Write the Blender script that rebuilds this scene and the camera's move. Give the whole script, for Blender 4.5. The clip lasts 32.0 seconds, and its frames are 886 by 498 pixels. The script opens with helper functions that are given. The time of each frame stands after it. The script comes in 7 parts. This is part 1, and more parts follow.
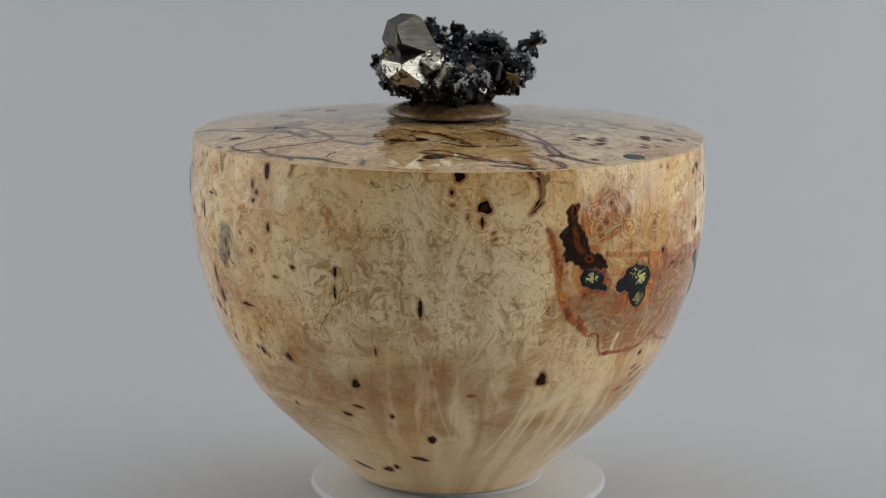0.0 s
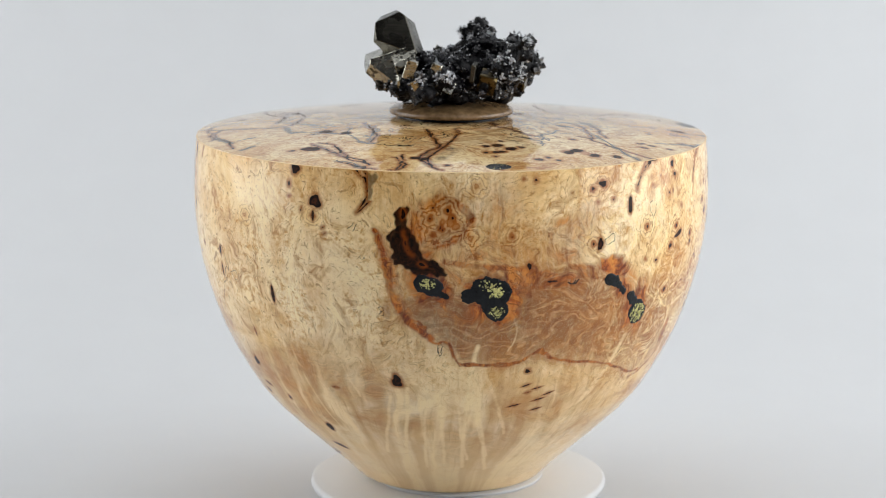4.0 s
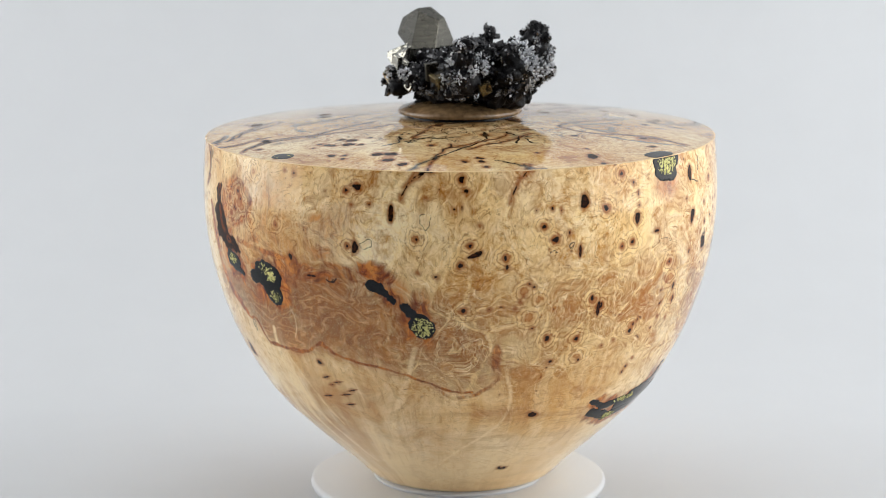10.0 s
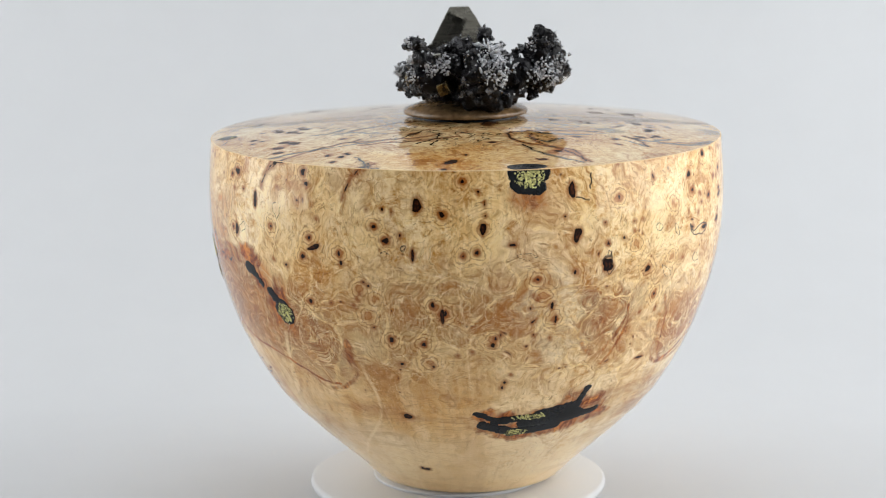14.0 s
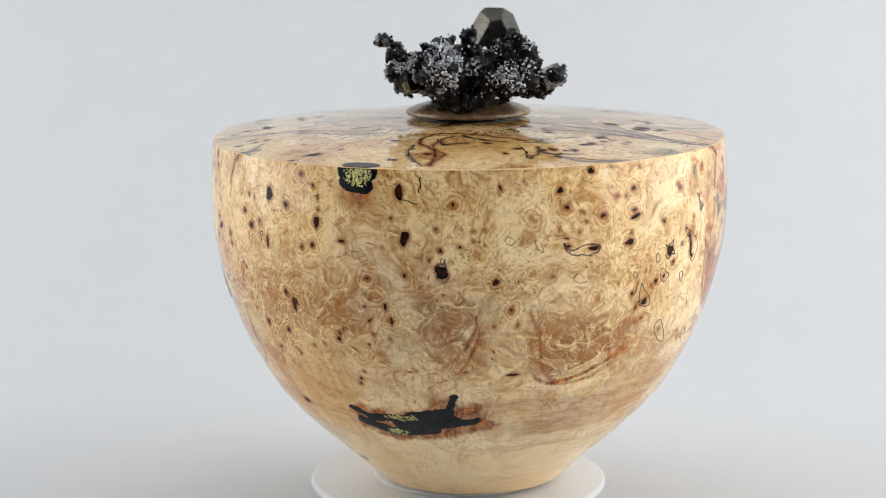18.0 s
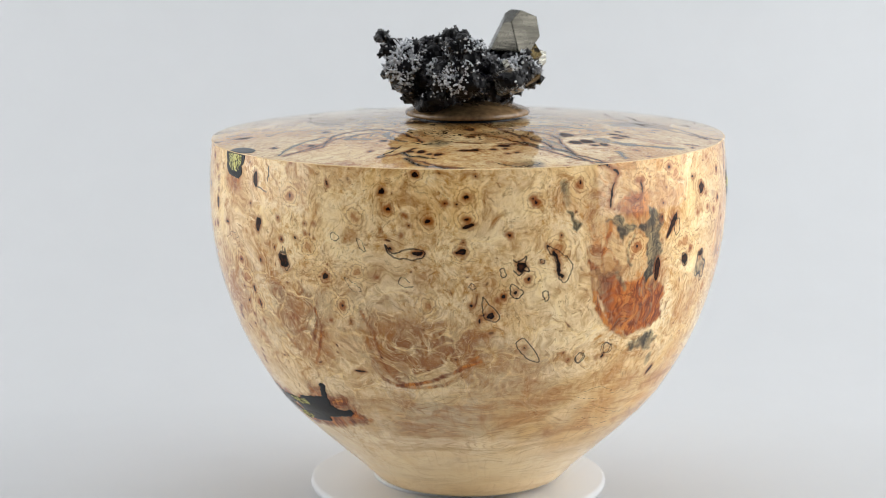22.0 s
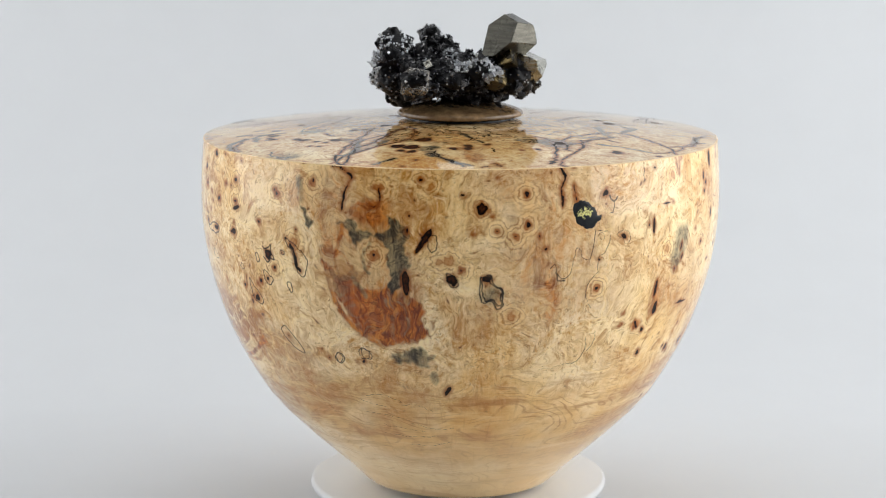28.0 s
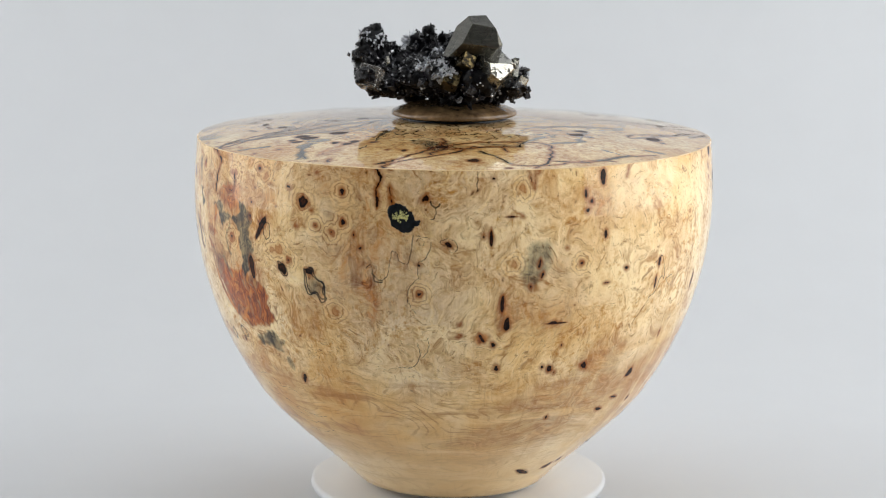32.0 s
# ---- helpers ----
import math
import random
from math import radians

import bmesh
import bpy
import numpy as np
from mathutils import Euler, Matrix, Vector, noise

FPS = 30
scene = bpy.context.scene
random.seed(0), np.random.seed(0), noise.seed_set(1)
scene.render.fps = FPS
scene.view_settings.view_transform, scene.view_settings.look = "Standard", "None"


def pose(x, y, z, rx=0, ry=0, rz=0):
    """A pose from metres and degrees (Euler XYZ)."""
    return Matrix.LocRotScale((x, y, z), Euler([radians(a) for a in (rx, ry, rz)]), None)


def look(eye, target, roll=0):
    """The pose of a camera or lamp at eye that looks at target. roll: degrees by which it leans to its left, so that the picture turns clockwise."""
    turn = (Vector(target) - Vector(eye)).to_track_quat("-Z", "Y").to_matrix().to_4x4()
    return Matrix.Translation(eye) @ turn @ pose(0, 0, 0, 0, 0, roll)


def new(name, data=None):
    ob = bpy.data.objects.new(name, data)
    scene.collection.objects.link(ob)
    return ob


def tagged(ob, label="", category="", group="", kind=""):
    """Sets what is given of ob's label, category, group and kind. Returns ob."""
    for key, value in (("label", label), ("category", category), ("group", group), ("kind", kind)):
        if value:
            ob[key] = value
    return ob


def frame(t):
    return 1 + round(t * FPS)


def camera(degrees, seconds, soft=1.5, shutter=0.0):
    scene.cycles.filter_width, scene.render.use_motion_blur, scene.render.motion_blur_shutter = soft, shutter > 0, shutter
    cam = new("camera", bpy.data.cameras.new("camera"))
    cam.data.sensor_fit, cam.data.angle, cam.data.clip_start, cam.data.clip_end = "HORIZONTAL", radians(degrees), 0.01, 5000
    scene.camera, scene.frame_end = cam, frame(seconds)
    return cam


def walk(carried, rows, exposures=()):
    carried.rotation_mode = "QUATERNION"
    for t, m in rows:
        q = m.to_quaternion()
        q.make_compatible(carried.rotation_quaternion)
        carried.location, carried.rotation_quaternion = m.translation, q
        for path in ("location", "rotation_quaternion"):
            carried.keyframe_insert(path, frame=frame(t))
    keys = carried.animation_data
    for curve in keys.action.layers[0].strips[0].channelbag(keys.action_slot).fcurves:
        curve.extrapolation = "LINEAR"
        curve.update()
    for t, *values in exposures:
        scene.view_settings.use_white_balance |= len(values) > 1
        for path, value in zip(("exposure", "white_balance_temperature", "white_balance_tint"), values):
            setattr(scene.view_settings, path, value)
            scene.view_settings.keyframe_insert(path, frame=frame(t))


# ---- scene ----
cam = camera(23.05, 32.0, soft=0.7)
EYE = Vector((0.0, -1.1, 0.3201))
YAW, PITCH = -0.00722, radians(-10.523)
AIM = EYE + Vector((math.sin(YAW) * math.cos(PITCH), math.cos(YAW) * math.cos(PITCH), math.sin(PITCH)))
# the open lens: sharp on the front of the urn, soft towards its edges
cam.data.dof.use_dof = True
cam.data.dof.focus_distance, cam.data.dof.aperture_fstop = 1.03, 9.0
walk(cam, [(0, look(EYE, AIM)), (32, look(EYE, AIM))],
     exposures=[(0.0, -0.92), (0.1, -0.79), (0.5, -0.26), (1.0, -0.05), (3.0, -0.05), (6.0, 0.0), (28.0, 0.0), (30.0, -0.04), (32.0, -0.09)])

# ---- light: a softly lit photo studio ----
world = bpy.data.worlds.new("studio_air")
scene.world = world
world.use_nodes = True
world.node_tree.nodes["Background"].inputs[0].default_value = (0.80, 0.86, 0.95, 1)
world.node_tree.nodes["Background"].inputs[1].default_value = 0.16


def softbox(name, at, target, size, watts, colour):
    lamp = bpy.data.lights.new(name, "AREA")
    lamp.shape, lamp.size, lamp.size_y = "RECTANGLE", size[0], size[1]
    lamp.energy, lamp.color = watts, colour
    ob = new(name, lamp)
    ob.matrix_world = look(at, target)
    return ob


softbox("softbox_lamp", (-1.50, 0.28, 1.06), (0, 0.28, 1.06), (1.7, 2.2), 35.5, (1.0, 1.0, 0.995))
softbox("softbox_lamp", (1.50, -0.14, 1.06), (0, 0.00, 1.06), (1.7, 2.2), 43.0, (1.0, 1.0, 0.995))
# unseen fill from above, added to brighten the floor and the urn
softbox("overhead_fill", (0, -0.10, 2.2), (0, -0.12, 0), (1.6, 1.4), 14.0, (0.97, 0.99, 1.0))

# ---- materials ----
def material(name):
    m = bpy.data.materials.new(name)
    m.use_nodes = True
    nt = m.node_tree
    return m, nt, nt.nodes["Principled BSDF"]


def node(nt, kind, **values):
    n = nt.nodes.new(kind)
    for key, value in values.items():
        n.inputs[key].default_value = value
    return n


def math_node(nt, op, a, b=None, clamp=False):
    n = nt.nodes.new("ShaderNodeMath")
    n.operation, n.use_clamp = op, clamp
    for i, v in enumerate((a, b)):
        if v is None:
            continue
        if isinstance(v, (int, float)):
            n.inputs[i].default_value = v
        else:
            nt.links.new(v, n.inputs[i])
    return n.outputs[0]


def ramp(nt, value, stops, ease="LINEAR"):
    n = nt.nodes.new("ShaderNodeValToRGB")
    n.color_ramp.interpolation = ease
    els = n.color_ramp.elements
    while len(els) < len(stops):
        els.new(0.5)
    for e, (p, c) in zip(els, stops):
        e.position = p
        e.color = (*c, 1) if isinstance(c, tuple) else (c, c, c, 1)
    nt.links.new(value, n.inputs[0])
    return n.outputs[0]


def step(nt, value, lo, hi):
    """1 below lo, 0 above hi, smooth between."""
    n = nt.nodes.new("ShaderNodeMapRange")
    n.interpolation_type = "SMOOTHSTEP"
    nt.links.new(value, n.inputs[0])
    for i, v in ((1, lo), (2, hi), (3, 1.0), (4, 0.0)):
        n.inputs[i].default_value = v
    return n.outputs[0]


def mix(nt, fac, a, b, blend="MIX"):
    n = nt.nodes.new("ShaderNodeMix")
    n.data_type, n.blend_type, n.clamp_factor = "RGBA", blend, True
    for i, v in ((0, fac), (6, a), (7, b)):
        if isinstance(v, (int, float)):
            n.inputs[i].default_value = v
        elif isinstance(v, tuple):
            n.inputs[i].default_value = (*v, 1)
        else:
            nt.links.new(v, n.inputs[i])
    return n.outputs[2]


def noise_node(nt, vector, scale, detail=4.0, rough=0.55, distort=0.0):
    n = node(nt, "ShaderNodeTexNoise", Scale=scale, Detail=detail, Roughness=rough, Distortion=distort)
    nt.links.new(vector, n.inputs["Vector"])
    return n


def bump(nt, bsdf, height, strength, distance):
    b = node(nt, "ShaderNodeBump", Strength=strength, Distance=distance)
    nt.links.new(height, b.inputs["Height"])
    nt.links.new(b.outputs[0], bsdf.inputs["Normal"])


def plain(name, colour, rough=0.5, metal=0.0, vary=0.06, scale=40, relief=0.0, each=0.0, each_colour=(0.1, 0.1, 0.1)):
    """A surface of one colour with mottling, uneven gloss and fine relief."""
    m, nt, b = material(name)
    co = nt.nodes.new("ShaderNodeTexCoord").outputs["Object"]
    n = noise_node(nt, co, scale)
    big = noise_node(nt, co, scale / 8)
    v = math_node(nt, "MULTIPLY", math_node(nt, "ADD", n.outputs[0], big.outputs[0]), 0.5)
    dark = tuple(c * (1 - 2 * vary) for c in colour)
    light = tuple(min(1, c * (1 + 2 * vary)) for c in colour)
    nt.links.new(ramp(nt, v, [(0.3, dark), (0.7, light)]), b.inputs["Base Color"])
    nt.links.new(ramp(nt, v, [(0.3, max(0, rough - 0.06)), (0.7, rough + 0.06)]), b.inputs["Roughness"])
    b.inputs["Metallic"].default_value = metal
    if each:
        info = nt.nodes.new("ShaderNodeObjectInfo")
        base = b.inputs["Base Color"].links[0].from_socket
        nt.links.new(mix(nt, ramp(nt, info.outputs["Random"], [(0.0, 0.0), (1.0, each)]), base, each_colour), b.inputs["Base Color"])
    if relief:
        bump(nt, b, n.outputs[0], relief, 0.0005)
    return m


def burl_wood(name, top=False):
    """Lacquered spalted burl: cream sapwood, brown heartwood, rust, honey eyes, dark voids and zone lines."""
    m, nt, b = material(name)
    links = nt.links

    def field(key):
        n = nt.nodes.new("ShaderNodeAttribute")
        n.attribute_name = key
        return n.outputs["Fac"]

    def shifted(vector, by, amount):
        n = nt.nodes.new("ShaderNodeVectorMath")
        n.operation = "MULTIPLY_ADD"
        links.new(by, n.inputs[0])
        n.inputs[1].default_value = amount
        links.new(vector, n.inputs[2])
        return n.outputs[0]

    def squeezed(vector, scale):
        n = nt.nodes.new("ShaderNodeMapping")
        n.inputs["Scale"].default_value = scale
        links.new(vector, n.inputs["Vector"])
        return n.outputs[0]

    def vein(value, width):
        """Thin veins where a noise crosses its middle."""
        return step(nt, math_node(nt, "ABSOLUTE", math_node(nt, "SUBTRACT", value, 0.5)), 0.0, width)

    def times(*values):
        out = values[0]
        for v in values[1:]:
            out = math_node(nt, "MULTIPLY", out, v)
        return out

    def moved(value, amount):
        return math_node(nt, "MULTIPLY", math_node(nt, "SUBTRACT", value, 0.5), amount)

    def torn(value, by, amount):
        """A soft-edged field broken up by a noise: nothing where it is nothing, full where it is full."""
        reach = math_node(nt, "MULTIPLY", value, 3.0, True)
        return math_node(nt, "ADD", value, times(reach, moved(by, amount)), True)

    co = nt.nodes.new("ShaderNodeTexCoord").outputs["Object"]
    burl, flame, band = field("burl"), field("feather"), field("band")
    void0, eye0 = field("void"), field("eye")
    warp = noise_node(nt, co, 22, 3, 0.55)
    co2 = shifted(co, warp.outputs["Color"], (0.05, 0.05, 0.045))
    warp2 = noise_node(nt, co2, 80, 2, 0.5)
    co3 = shifted(co2, warp2.outputs["Color"], (0.020, 0.020, 0.020))
    soft = noise_node(nt, co, 13, 4, 0.55)
    mid = noise_node(nt, co2, 42, 4, 0.6, 0.6)
    smoke = noise_node(nt, co3, 85, 4, 0.62, 0.8)
    fine = noise_node(nt, co3, 330, 3, 0.65, 0.6)
    edge = noise_node(nt, co, 520, 3, 0.6)
    edge_big = noise_node(nt, co, 150, 3, 0.6)
    straight = shifted(co, warp.outputs["Color"], (0.007, 0.007, 0.010))
    upright = straight
    if not top:
        # the grain climbs the wall: leave the radius out
        xyz = nt.nodes.new("ShaderNodeSeparateXYZ")
        links.new(straight, xyz.inputs[0])
        reach = math_node(nt, "SQRT", math_node(nt, "ADD", times(xyz.outputs[0], xyz.outputs[0]), times(xyz.outputs[1], xyz.outputs[1])))
        joined = nt.nodes.new("ShaderNodeCombineXYZ")
        for k in (0, 1):
            links.new(times(math_node(nt, "DIVIDE", xyz.outputs[k], reach), 0.105), joined.inputs[k])
        links.new(times(xyz.outputs[2], 0.12), joined.inputs[2])
        upright = joined.outputs[0]
    flow = noise_node(nt, shifted(upright, warp.outputs["Color"], (0.010, 0.010, 0.004)), 78, 3, 0.5, 0.2)
    strands = noise_node(nt, upright, 420, 3, 0.6)
    licks = noise_node(nt, shifted(upright, warp2.outputs["Color"], (0.012, 0.012, 0.004)), 260, 3, 0.6, 0.6)
    bands = noise_node(nt, squeezed(straight, (0.16, 0.16, 1.5)), 110, 4, 0.65)
    jitter = math_node(nt, "ADD", moved(edge.outputs[0], 1.2), moved(edge_big.outputs[0], 2.4))
    pink = torn(field("pink"), mid.outputs[0], 1.6)
    rust = torn(field("rust"), smoke.outputs[0], 2.5)
    grey = torn(field("grey"), edge_big.outputs[0], 1.8)
    # ground colour: cream sapwood with honey clouds
    col = ramp(nt, soft.outputs[0], [(0.32, (0.72, 0.43, 0.15)), (0.42, (0.92, 0.72, 0.41)), (0.50, (0.98, 0.87, 0.63)), (0.62, (0.99, 0.92, 0.74))])
    col = mix(nt, ramp(nt, mid.outputs[0], [(0.46, 0.0), (0.74, 0.55)]), col, (0.60, 0.29, 0.055))
    # heartwood: red-brown clouds
    col = mix(nt, times(pink, 0.92), col, ramp(nt, mid.outputs[0], [(0.34, (0.16, 0.052, 0.017)), (0.50, (0.34, 0.140, 0.052)), (0.66, (0.56, 0.31, 0.14))]))
    # silky folds in the heartwood
    silk = noise_node(nt, squeezed(shifted(co, warp.outputs["Color"], (0.03, 0.03, 0.02)), (0.8, 0.8, 1.6)), 40, 2, 0.45, 0.4)
    waves = math_node(nt, "SINE", math_node(nt, "MULTIPLY", silk.outputs[0], 70.0))
    thin = ramp(nt, edge_big.outputs[0], [(0.36, 0.15), (0.62, 1.0)])
    col = mix(nt, times(pink, ramp(nt, waves, [(0.35, 0.0), (1.0, 0.42)]), thin), col, (0.80, 0.56, 0.34))
    col = mix(nt, times(pink, ramp(nt, waves, [(0.0, 0.45), (0.45, 0.0)]), thin), col, (0.20, 0.070, 0.022))
    # burl: crowded cells, each with its own tone, rings and pale seams
    cells = node(nt, "ShaderNodeTexVoronoi", Scale=44.0)
    seams = node(nt, "ShaderNodeTexVoronoi", Scale=44.0)
    seams.feature = "DISTANCE_TO_EDGE"
    small = node(nt, "ShaderNodeTexVoronoi", Scale=125.0)
    small_seams = node(nt, "ShaderNodeTexVoronoi", Scale=105.0)
    small_seams.feature = "DISTANCE_TO_EDGE"
    for n, vector in ((cells, co2), (seams, co2), (small, co3), (small_seams, co3)):
        links.new(vector, n.inputs["Vector"])
    tone = nt.nodes.new("ShaderNodeSeparateColor")
    links.new(cells.outputs["Color"], tone.inputs[0])
    col = mix(nt, times(burl, ramp(nt, tone.outputs[0], [(0.35, 0.0), (0.95, 0.65)]), step(nt, cells.outputs["Distance"], 0.25, 0.85)), col, (0.46, 0.20, 0.05))
    col = mix(nt, times(burl, ramp(nt, tone.outputs[1], [(0.5, 0.0), (1.0, 0.6)])), col, (0.95, 0.80, 0.52))
    wander = math_node(nt, "ADD", moved(warp2.outputs[0], 0.55), moved(smoke.outputs[0], 0.12))
    rings = math_node(nt, "SINE", math_node(nt, "MULTIPLY", math_node(nt, "ADD", cells.outputs["Distance"], wander), 46.0))
    rings2 = math_node(nt, "SINE", math_node(nt, "MULTIPLY", math_node(nt, "ADD", small.outputs["Distance"], moved(fine.outputs[0], 0.25)), 19.0))
    here = times(burl, ramp(nt, edge_big.outputs[0], [(0.38, 0.05), (0.64, 1.0)]))
    col = mix(nt, times(here, ramp(nt, rings, [(0.0, 0.0), (1.0, 0.27)])), col, (0.40, 0.18, 0.04))
    col = mix(nt, times(here, ramp(nt, rings, [(0.0, 0.42), (0.50, 0.0)])), col, (0.97, 0.84, 0.56))
    picked = ramp(nt, mid.outputs[0], [(0.44, 0.0), (0.60, 1.0)])
    col = mix(nt, times(here, picked, ramp(nt, rings2, [(0.2, 0.0), (0.98, 0.34)])), col, (0.38, 0.17, 0.045))
    col = mix(nt, times(burl, step(nt, seams.outputs["Distance"], 0.012, 0.040), ramp(nt, edge_big.outputs[0], [(0.38, 0.1), (0.58, 0.75)])), col, (0.96, 0.82, 0.52))
    col = mix(nt, times(burl, step(nt, small_seams.outputs["Distance"], 0.008, 0.06), ramp(nt, smoke.outputs[0], [(0.46, 0.0), (0.62, 0.60)])), col, (0.95, 0.80, 0.50))
    double = times(step(nt, math_node(nt, "ABSOLUTE", math_node(nt, "SUBTRACT", seams.outputs["Distance"], 0.085)), 0.0, 0.022), burl)
    col = mix(nt, times(double, 0.15), col, (0.42, 0.20, 0.055))
    # curling figure outside the burl
    calm = math_node(nt, "SUBTRACT", 1.0, math_node(nt, "MAXIMUM", times(rust, 0.85), times(pink, 0.75)))
    folds = math_node(nt, "SINE", math_node(nt, "MULTIPLY", smoke.outputs[0], 34.0))
    plain_wood = math_node(nt, "MAXIMUM", flame, band)
    loose = times(math_node(nt, "SUBTRACT", 1.0, times(burl, 0.75)), math_node(nt, "SUBTRACT", 1.0, times(plain_wood, 0.8)))
    col = mix(nt, times(loose, calm, ramp(nt, folds, [(0.55, 0.0), (0.98, 0.40)])), col, (0.95, 0.80, 0.53))
    col = mix(nt, times(loose, ramp(nt, folds, [(0.02, 0.14), (0.45, 0.0)]), ramp(nt, soft.outputs[0], [(0.35, 1.0), (0.60, 0.35)])), col, (0.45, 0.215, 0.066))
    # golden grit of the burl
    grit = noise_node(nt, co3, 210, 4, 0.7, 0.3)
    col = mix(nt, times(burl, picked, ramp(nt, grit.outputs[0], [(0.49, 0.0), (0.60, 0.65)])), col, (0.47, 0.215, 0.035))
    col = mix(nt, times(burl, ramp(nt, grit.outputs[0], [(0.34, 0.55), (0.45, 0.0)])), col, (0.97, 0.85, 0.60))
    # flames and bands of the straight wood
    col = mix(nt, times(flame, ramp(nt, soft.outputs[0], [(0.35, 0.55), (0.65, 0.12)])), col, (0.74, 0.46, 0.20))
    col = mix(nt, times(band, ramp(nt, soft.outputs[0], [(0.38, 0.40), (0.62, 0.05)])), col, (0.74, 0.46, 0.18))
    col = mix(nt, times(flame, ramp(nt, flow.outputs[0], [(0.50, 0.0), (0.60, 0.85)])), col, (0.97, 0.84, 0.60))
    col = mix(nt, times(flame, ramp(nt, flow.outputs[0], [(0.32, 0.60), (0.47, 0.0)])), col, (0.50, 0.25, 0.08))
    col = mix(nt, times(band, ramp(nt, bands.outputs[0], [(0.34, 0.60), (0.47, 0.0)])), col, (0.44, 0.20, 0.062))
    drift = noise_node(nt, squeezed(shifted(co, warp.outputs["Color"], (0.012, 0.012, 0.012)), (0.35, 0.35, 1.3)), 38, 2, 0.45)
    contour = math_node(nt, "SINE", math_node(nt, "MULTIPLY", drift.outputs[0], 150.0))
    col = mix(nt, times(band, ramp(nt, contour, [(0.45, 0.0), (0.95, 0.45)]), ramp(nt, edge_big.outputs[0], [(0.40, 0.1), (0.62, 1.0)])), col, (0.40, 0.17, 0.05))
    col = mix(nt, times(band, ramp(nt, bands.outputs[0], [(0.54, 0.0), (0.70, 0.6)])), col, (0.94, 0.79, 0.52))
    col = mix(nt, times(ramp(nt, strands.outputs[0], [(0.28, 0.30), (0.42, 0.0)]), 1.0), col, (0.44, 0.22, 0.075))
    if top:
        col = mix(nt, ramp(nt, grit.outputs[0], [(0.48, 0.02), (0.62, 0.28)]), col, (0.45, 0.22, 0.06))
    pale = torn(field("pale"), smoke.outputs[0], 1.0)
    col = mix(nt, times(pale, 0.85), col, (0.97, 0.85, 0.61))
    # fine golden flecks along the grain and thin cream veins
    flecks = noise_node(nt, shifted(upright, warp2.outputs["Color"], (0.006, 0.006, 0.003)), 620, 4, 0.65)
    amber = noise_node(nt, co2, 30, 3, 0.6)
    col = mix(nt, times(calm, ramp(nt, flecks.outputs[0], [(0.54, 0.0), (0.70, 0.55)]), ramp(nt, amber.outputs[0], [(0.44, 0.0), (0.60, 1.0)]), math_node(nt, "SUBTRACT", 1.0, times(plain_wood, 0.9))), col, (0.55, 0.27, 0.045))
    col = mix(nt, times(ramp(nt, flecks.outputs[0], [(0.34, 0.45), (0.46, 0.0)]), calm, math_node(nt, "SUBTRACT", 1.0, times(plain_wood, 0.9))), col, (0.98, 0.87, 0.64))
    dust = noise_node(nt, shifted(co, warp2.outputs["Color"], (0.004, 0.004, 0.004)), 290, 4, 0.7, 0.2)
    col = mix(nt, times(calm, ramp(nt, dust.outputs[0], [(0.50, 0.0), (0.68, 0.75)]), ramp(nt, amber.outputs[0], [(0.44, 0.0), (0.56, 1.0)]), math_node(nt, "SUBTRACT", 1.0, times(plain_wood, 0.8))), col, (0.56, 0.265, 0.03))
    threads = noise_node(nt, co3, 34, 3, 0.5, 0.5)
    col = mix(nt, times(vein(threads.outputs[0], 0.014), ramp(nt, edge_big.outputs[0], [(0.40, 0.0), (0.60, 0.70)]), math_node(nt, "MAXIMUM", burl, times(pink, 0.25))), col, (0.98, 0.88, 0.66))
    # pores
    pores = noise_node(nt, shifted(co, warp2.outputs["Color"], (0.002, 0.002, 0.002)), 1000, 2, 0.6)
    bare = math_node(nt, "SUBTRACT", 1.0, times(plain_wood, 0.6))
    col = mix(nt, times(bare, ramp(nt, pores.outputs[0], [(0.57, 0.0), (0.68, 0.16)])), col, (0.40, 0.17, 0.035))
    col = mix(nt, times(bare, ramp(nt, pores.outputs[0], [(0.32, 0.16), (0.43, 0.0)])), col, (0.98, 0.87, 0.64))
    # smoky honey blotches and specks
    col = mix(nt, times(calm, ramp(nt, smoke.outputs[0], [(0.26, 0.80), (0.47, 0.0)]), math_node(nt, "SUBTRACT", 1.0, times(plain_wood, 0.75))), col, (0.40, 0.165, 0.022))
    col = mix(nt, times(calm, ramp(nt, fine.outputs[0], [(0.30, 0.65), (0.43, 0.0)]), math_node(nt, "SUBTRACT", 1.0, times(plain_wood, 0.9))), col, (0.30, 0.13, 0.028))
    # paler towards the foot: pale wood, with light off the floor put into the colour
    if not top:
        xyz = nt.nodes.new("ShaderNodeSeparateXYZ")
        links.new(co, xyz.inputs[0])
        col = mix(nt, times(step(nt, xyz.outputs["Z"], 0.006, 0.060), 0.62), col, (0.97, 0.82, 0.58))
    # rust, streaked along the grain
    col = mix(nt, times(rust, 0.97), col, mix(nt, ramp(nt, rust, [(0.15, 0.0), (0.85, 1.0)]), (0.39, 0.150, 0.034),
              ramp(nt, smoke.outputs[0], [(0.36, (0.10, 0.022, 0.004)), (0.43, (0.36, 0.090, 0.011)), (0.54, (0.54, 0.175, 0.022)), (0.68, (0.72, 0.34, 0.08))])))
    col = mix(nt, times(rust, ramp(nt, strands.outputs[0], [(0.36, 0.55), (0.50, 0.0)])), col, (0.17, 0.042, 0.008))
    col = mix(nt, times(rust, ramp(nt, licks.outputs[0], [(0.38, 0.75), (0.50, 0.0)])), col, (0.17, 0.042, 0.008))
